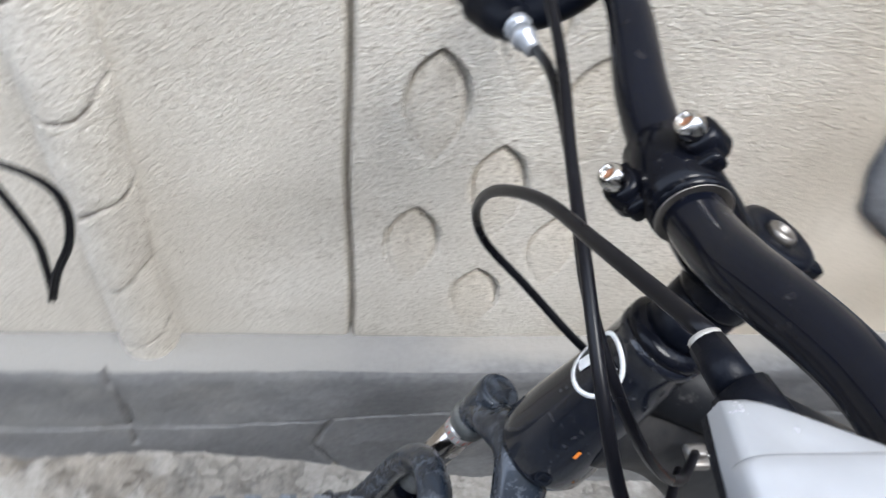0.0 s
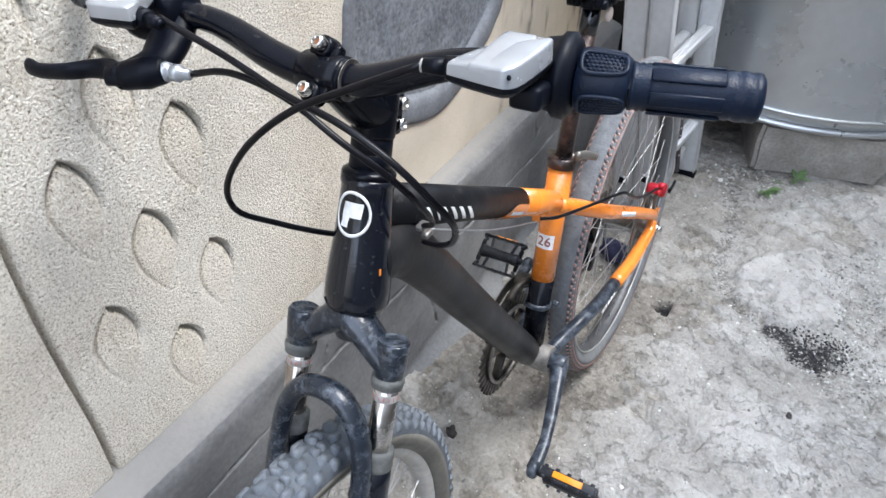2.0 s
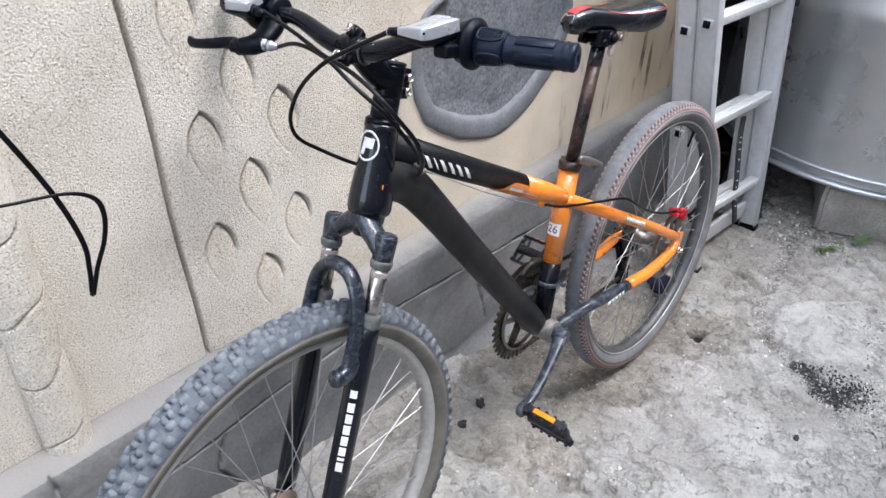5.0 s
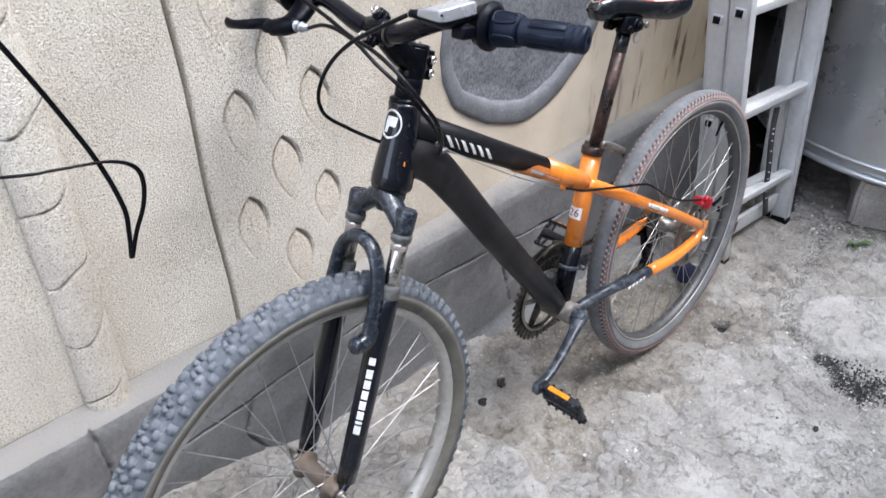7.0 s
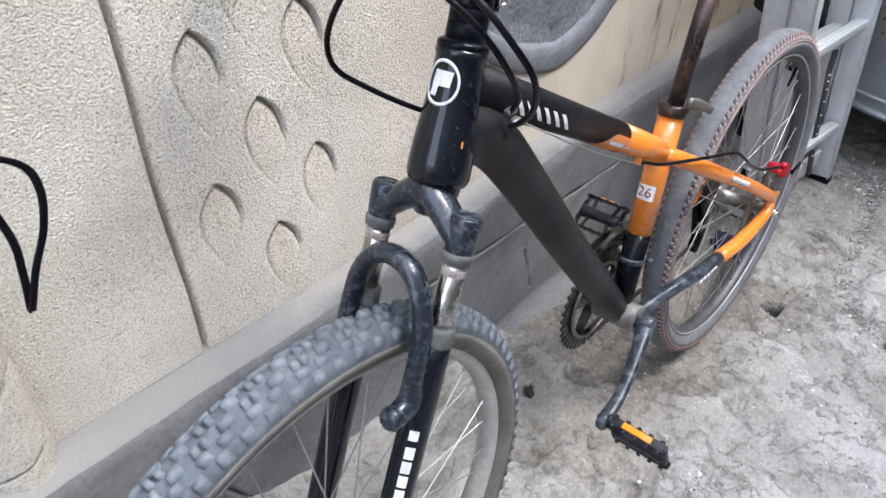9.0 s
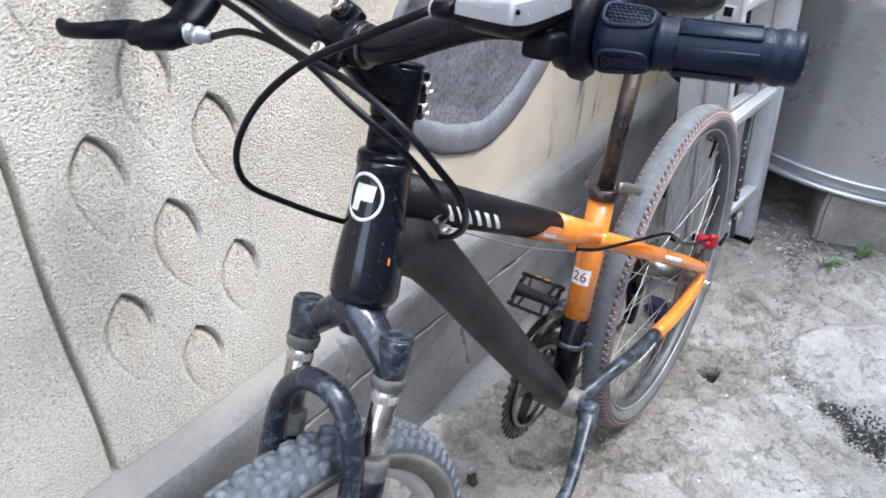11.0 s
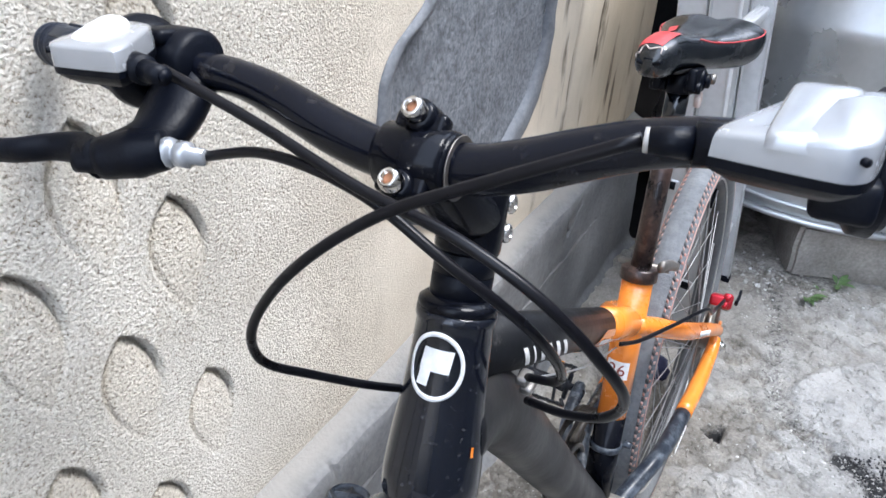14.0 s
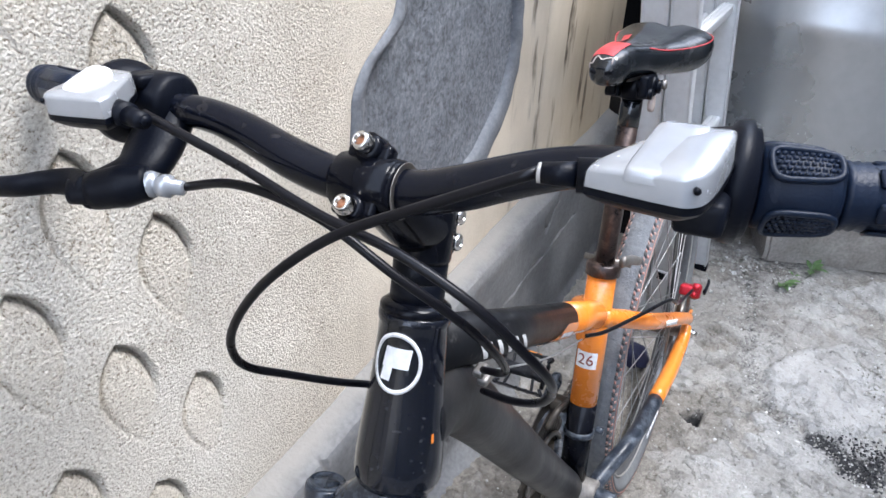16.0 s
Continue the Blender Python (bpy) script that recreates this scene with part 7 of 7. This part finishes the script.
    bike_part("clamp_shim", bm, PLASTIC, lev, steer=True)


cockpit()


# ---- cables ----
def cables():
    def line(name, pts, r=0.0026, material=CABLE, lab=""):
        bm = bmesh.new()
        tube(bm, spline(pts, 7), r, 10)
        return bike_part(name, bm, material, BIKE, lab)
    line("shift_cable", [b(0.847, -0.109, 1.0225), b(0.8557, -0.0602, 1.0017), b(0.8623, -0.0165, 0.9814), b(0.8686, 0.0201, 0.9546), b(0.8701, 0.0482, 0.9249), b(0.8672, 0.0666, 0.8955), b(0.8569, 0.0721, 0.8693), b(0.8339, 0.0629, 0.8476), b(0.8063, 0.0437, 0.8258), b(0.775, 0.02, 0.806)], lab="black cable looping ahead of the head tube")
    line("shift_cable", [b(0.85, 0.108, 1.0205), b(0.8457, 0.0566, 1.0001), b(0.8471, 0.0065, 0.982), b(0.8489, -0.0405, 0.9709), b(0.8471, -0.077, 0.9519), b(0.8389, -0.1005, 0.9241), b(0.8235, -0.1088, 0.8947), b(0.8052, -0.0973, 0.8635), b(0.7832, -0.0702, 0.8343), b(0.757, -0.036, 0.808)])
    line("brake_cable", [b(0.845, 0.102, 0.977), b(0.8461, 0.0551, 0.9874), b(0.8459, 0.006, 0.9787), b(0.843, -0.0346, 0.9531), b(0.8286, -0.0636, 0.9221), b(0.8065, -0.0722, 0.8863), b(0.7796, -0.062, 0.8513), b(0.752, -0.034, 0.822)])
    line("inner_wire", [b(0.738, -0.026, 0.806), b(0.60, -0.022, 0.712), b(0.445, -0.008, 0.618)], 0.0009, SPOKE)
    line("rear_cable", [b(0.437, -0.010, 0.618), b(0.40, -0.024, 0.603), b(0.33, -0.05, 0.590), b(0.27, -0.07, 0.578), b(0.235, -0.074, 0.555), b(0.18, -0.07, 0.515), b(0.10, -0.066, 0.47), b(0.03, -0.07, 0.445)], 0.0025)


cables()


# ---- drivetrain, pedals and rear brake ----
def drivetrain():
    bbp = b(0.433, 0, 0.345)
    for s, end in ((-1, (0.604, 0.303)), (1, (0.264, 0.374))):
        bm = bmesh.new()
        e = b(end[0], s * 0.086, end[1])
        tube(bm, spline([bbp + Vector((0, s * 0.05, 0)), (bbp + Vector((0, s * 0.056, 0))).lerp(e, 0.25), (bbp + Vector((0, s * 0.074, 0))).lerp(e, 0.7), e], 5), [0.0155, 0.0108, 0.0088, 0.0112], 16, 0.72, up=(0, 1, 0))
        rod(bm, bbp + Vector((0, s * 0.034, 0)), bbp + Vector((0, s * 0.062, 0)), 0.0145, seg=18, bevel=0.002)
        rod(bm, e - Vector((0, 0.007, 0)), e + Vector((0, 0.007, 0)), 0.0135, seg=18, bevel=0.003)
        arm = bike_part("crank_arm", bm, CRANK_BLUE, label="scuffed blue-black crank arm")
        # pedal
        pm = Matrix.Translation(e + Vector((0, s * 0.056, 0))) @ (pose(0, 0, 0, 0, 68, 0) if s < 0 else pose(0, 0, 0, 0, -34, 0))
        bm = bmesh.new()
        rod(bm, pm @ Vector((0, -0.055 * s, 0)), pm @ Vector((0, 0.04 * s, 0)), 0.006, seg=12)
        lathe(bm, [(0.0085, 0), (0.0125, 0.004), (0.0105, 0.02), (0.0095, 0.06), (0.0115, 0.072), (0.0085, 0.078)], 16, pm @ pose(0, 0.039, 0, 90, 0, 0))
        for sx in (-1, 1):
            block(bm, (0.0036, 0.084, 0.0125), pm @ Matrix.Translation((sx * 0.031, 0, 0)), 0.0015)
            for k in range(5):
                for sz in (-1, 1):
                    block(bm, (0.0036, 0.006, 0.0045), pm @ Matrix.Translation((sx * 0.031, -0.034 + 0.017 * k, sz * 0.0075)), 0.001, 1)
            for sy in (-0.022, 0.022):
                block(bm, (0.024, 0.0042, 0.008), pm @ Matrix.Translation((sx * 0.019, sy, 0)) @ pose(0, 0, 0, 0, 0, sx * sy * 500), 0.002)
        for sy in (-1, 1):
            block(bm, (0.044, 0.007, 0.012), pm @ Matrix.Translation((0, sy * 0.038, 0)), 0.004)
            for sx in (-1, 1):
                block(bm, (0.013, 0.006, 0.0115), pm @ Matrix.Translation((sx * 0.0275, sy * 0.0385, 0)) @ pose(0, 0, 0, 0, 0, sx * sy * 35), 0.003)
        ped = bike_part("pedal", bm, PEDAL, label="black plastic pedal with orange reflectors")
        for sx in ((-1, 1) if s < 0 else (1,)):
            bm = bmesh.new()
            block(bm, (0.003, 0.043, 0.009), pm @ Matrix.Translation((sx * 0.033, 0, 0)), 0.001)
            bike_part("reflector", bm, REFLECTOR, ped, "orange reflector")
    # chainring with teeth and guard
    bm = bmesh.new()
    n, R = 38, 0.084
    prof = []
    for k in range(n * 4):
        a = 2 * math.pi * k / (n * 4)
        prof.append((R + (0.0075 if k % 4 in (1, 2) else 0), a))
    for y0, y1, inner in ((0.044, 0.047, 0.060),):
        rings = [[bm.verts.new(bbp + Vector((r * math.cos(a), y, r * math.sin(a)))) for r, a in pr] for y, pr in
                 ((y0, prof), (y1, prof), (y1, [(inner, a) for _, a in prof]), (y0, [(inner, a) for _, a in prof]))]
        for i in range(4):
            p, q = rings[i], rings[(i + 1) % 4]
            for k in range(len(p)):
                bm.faces.new((p[k], p[(k + 1) % len(p)], q[(k + 1) % len(p)], q[k]))
    for k in range(5):
        a = 2 * math.pi * k / 5 + 0.3
        tube(bm, [bbp + Vector((0.012 * math.cos(a), 0.046, 0.012 * math.sin(a))), bbp + Vector((0.064 * math.cos(a), 0.046, 0.064 * math.sin(a)))], [0.009, 0.007], 10, 0.35, up=(0, 1, 0))
    ring = bike_part("chainring", bm, GREASE, label="greasy black toothed chainring")
    bm = bmesh.new()
    tube(bm, [bbp + Vector((0.066 * math.cos(a), 0.040, 0.066 * math.sin(a))) for a in np.linspace(0, 2 * np.pi, 48, endpoint=False)], 0.0035, 8, closed=True)
    bike_part("inner_ring", bm, STEEL, ring, "dull steel inner chainring")
    # chain as plates round the run
    bm = bmesh.new()
    run = [b(0.433, 0.0455, 0.345 + 0.083), b(0.2, 0.0455, 0.398), b(0.0, 0.0455, 0.366)]
    low = [b(0.0, 0.0455, 0.245), b(0.03, 0.0455, 0.232), b(0.2, 0.0455, 0.245), b(0.433, 0.0455, 0.262)]
    for seg in (run, low):
        for p, q in zip(seg, seg[1:]):
            cnt = max(2, int((q - p).length / 0.0127))
            for k in range(cnt):
                c = p.lerp(q, (k + 0.5) / cnt)
                block(bm, (0.0115, 0.006 if k % 2 else 0.0045, 0.0065), Matrix.Translation(c) @ (q - p).to_track_quat("X", "Z").to_matrix().to_4x4())
    bike_part("chain", bm, GREASE, label="greasy black chain")["kind"] = "stuff"
    # cassette and rear derailleur on the wall side
    bm = bmesh.new()
    for k in range(6):
        lathe(bm, [(0.02, 0), (0.055 - 0.0055 * k, 0.0), (0.055 - 0.0055 * k, 0.0018), (0.02, 0.0018)], 36, axis_frame(b(0, 0.036 + 0.0045 * k, 0.333), b(0, 1, 0.333)), closed=True)
    bike_part("cassette", bm, GREASE, label="dark greasy rear sprockets")
    bm = bmesh.new()
    block(bm, (0.03, 0.012, 0.11), Matrix.Translation(b(0.016, 0.06, 0.265)) @ pose(0, 0, 0, 0, -14, 0), 0.005)
    block(bm, (0.05, 0.022, 0.05), Matrix.Translation(b(0.01, 0.075, 0.315)) @ pose(0, 0, 0, 0, 30, 0), 0.008)
    for v_, u_ in ((0.285, 0.012), (0.225, 0.03)):
        rod(bm, b(u_, 0.042, v_), b(u_, 0.056, v_), 0.021, seg=18)
    bike_part("rear_derailleur", bm, PLASTIC, label="black rear derailleur")
    bm = bmesh.new()
    for n_ in (0.040, 0.052):
        tube(bm, spline([b(0.36, n_, 0.425), b(0.395, n_, 0.445), b(0.43, n_, 0.449), b(0.468, n_, 0.44)], 5), 0.011, 10, 0.12, up=(0, 0, 1))
    block(bm, (0.030, 0.024, 0.016), Matrix.Translation(b(0.398, 0.030, 0.462)) @ pose(0, 0, 0, 0, 25, 0), 0.004)
    tube(bm, spline([b(0.40, 0.02, 0.47), b(0.43, 0.024, 0.478), b(0.452, 0.03, 0.462)], 4), 0.0045, 8)
    rod(bm, b(0.365, 0.036, 0.428), b(0.365, 0.056, 0.428), 0.003, seg=8)
    bike_part("front_derailleur", bm, GREASE, label="greasy front derailleur")
    # disc brake: rotor and red caliper on the near side
    bm = bmesh.new()
    lathe(bm, [(0.062, -0.001), (0.080, -0.001), (0.080, 0.001), (0.062, 0.001)], 64, axis_frame(b(0, -0.045, 0.333), b(0, 1, 0.333)), closed=True)
    rotor = bike_part("brake_rotor", bm, STEEL, label="dull steel brake disc")
    for k in range(6):
        a = k * math.pi / 3
        bm = bmesh.new()
        tube(bm, [b(0, -0.045, 0.333) + Vector((0.022 * math.cos(a), 0, 0.022 * math.sin(a))), b(0, -0.045, 0.333) + Vector((0.066 * math.cos(a + 0.4), 0, 0.066 * math.sin(a + 0.4)))], 0.004, 8, 0.3, up=(0, 1, 0))
        bike_part("rotor_arm", bm, STEEL, rotor)
    bm = bmesh.new()
    cm = Matrix.Translation(b(0.006, -0.058, 0.428)) @ pose(0, 0, 0, 0, 26, 0) @ Matrix.Scale(0.86, 4)
    block(bm, (0.036, 0.028, 0.022), cm, 0.006, 3)
    rod(bm, cm @ Vector((0.004, -0.008, 0)), cm @ Vector((0.004, -0.026, 0)), 0.0135, seg=20, bevel=0.003)
    rod(bm, cm @ Vector((-0.012, -0.010, 0.010)), cm @ Vector((-0.012, -0.024, 0.010)), 0.0065, seg=12, bevel=0.002)
    rod(bm, cm @ Vector((0.016, -0.008, -0.010)), cm @ Vector((0.016, -0.022, -0.010)), 0.006, seg=12, bevel=0.002)
    block(bm, (0.020, 0.008, 0.010), cm @ Matrix.Translation((-0.020, -0.016, -0.004)), 0.003)
    cal = bike_part("brake_caliper", bm, RED_METAL, label="red anodised disc brake caliper")
    bm = bmesh.new()
    tube(bm, spline([cm @ Vector(p) for p in ((0.006, -0.032, 0), (0.022, -0.034, 0.012), (0.034, -0.034, 0.022))], 4), [0.006, 0.005, 0.005], 10, 0.5)
    bike_part("actuator_arm", bm, PLASTIC, cal)
    bm = bmesh.new()
    block(bm, (0.012, 0.006, 0.07), Matrix.Translation(b(0.0, -0.062, 0.395)) @ pose(0, 0, 0, 0, 8, 0), 0.002)
    rod(bm, b(0.0, -0.060, 0.412), b(0.0, -0.075, 0.412), 0.005, seg=6)
    bike_part("caliper_mount", bm, STEEL, cal)


drivetrain()
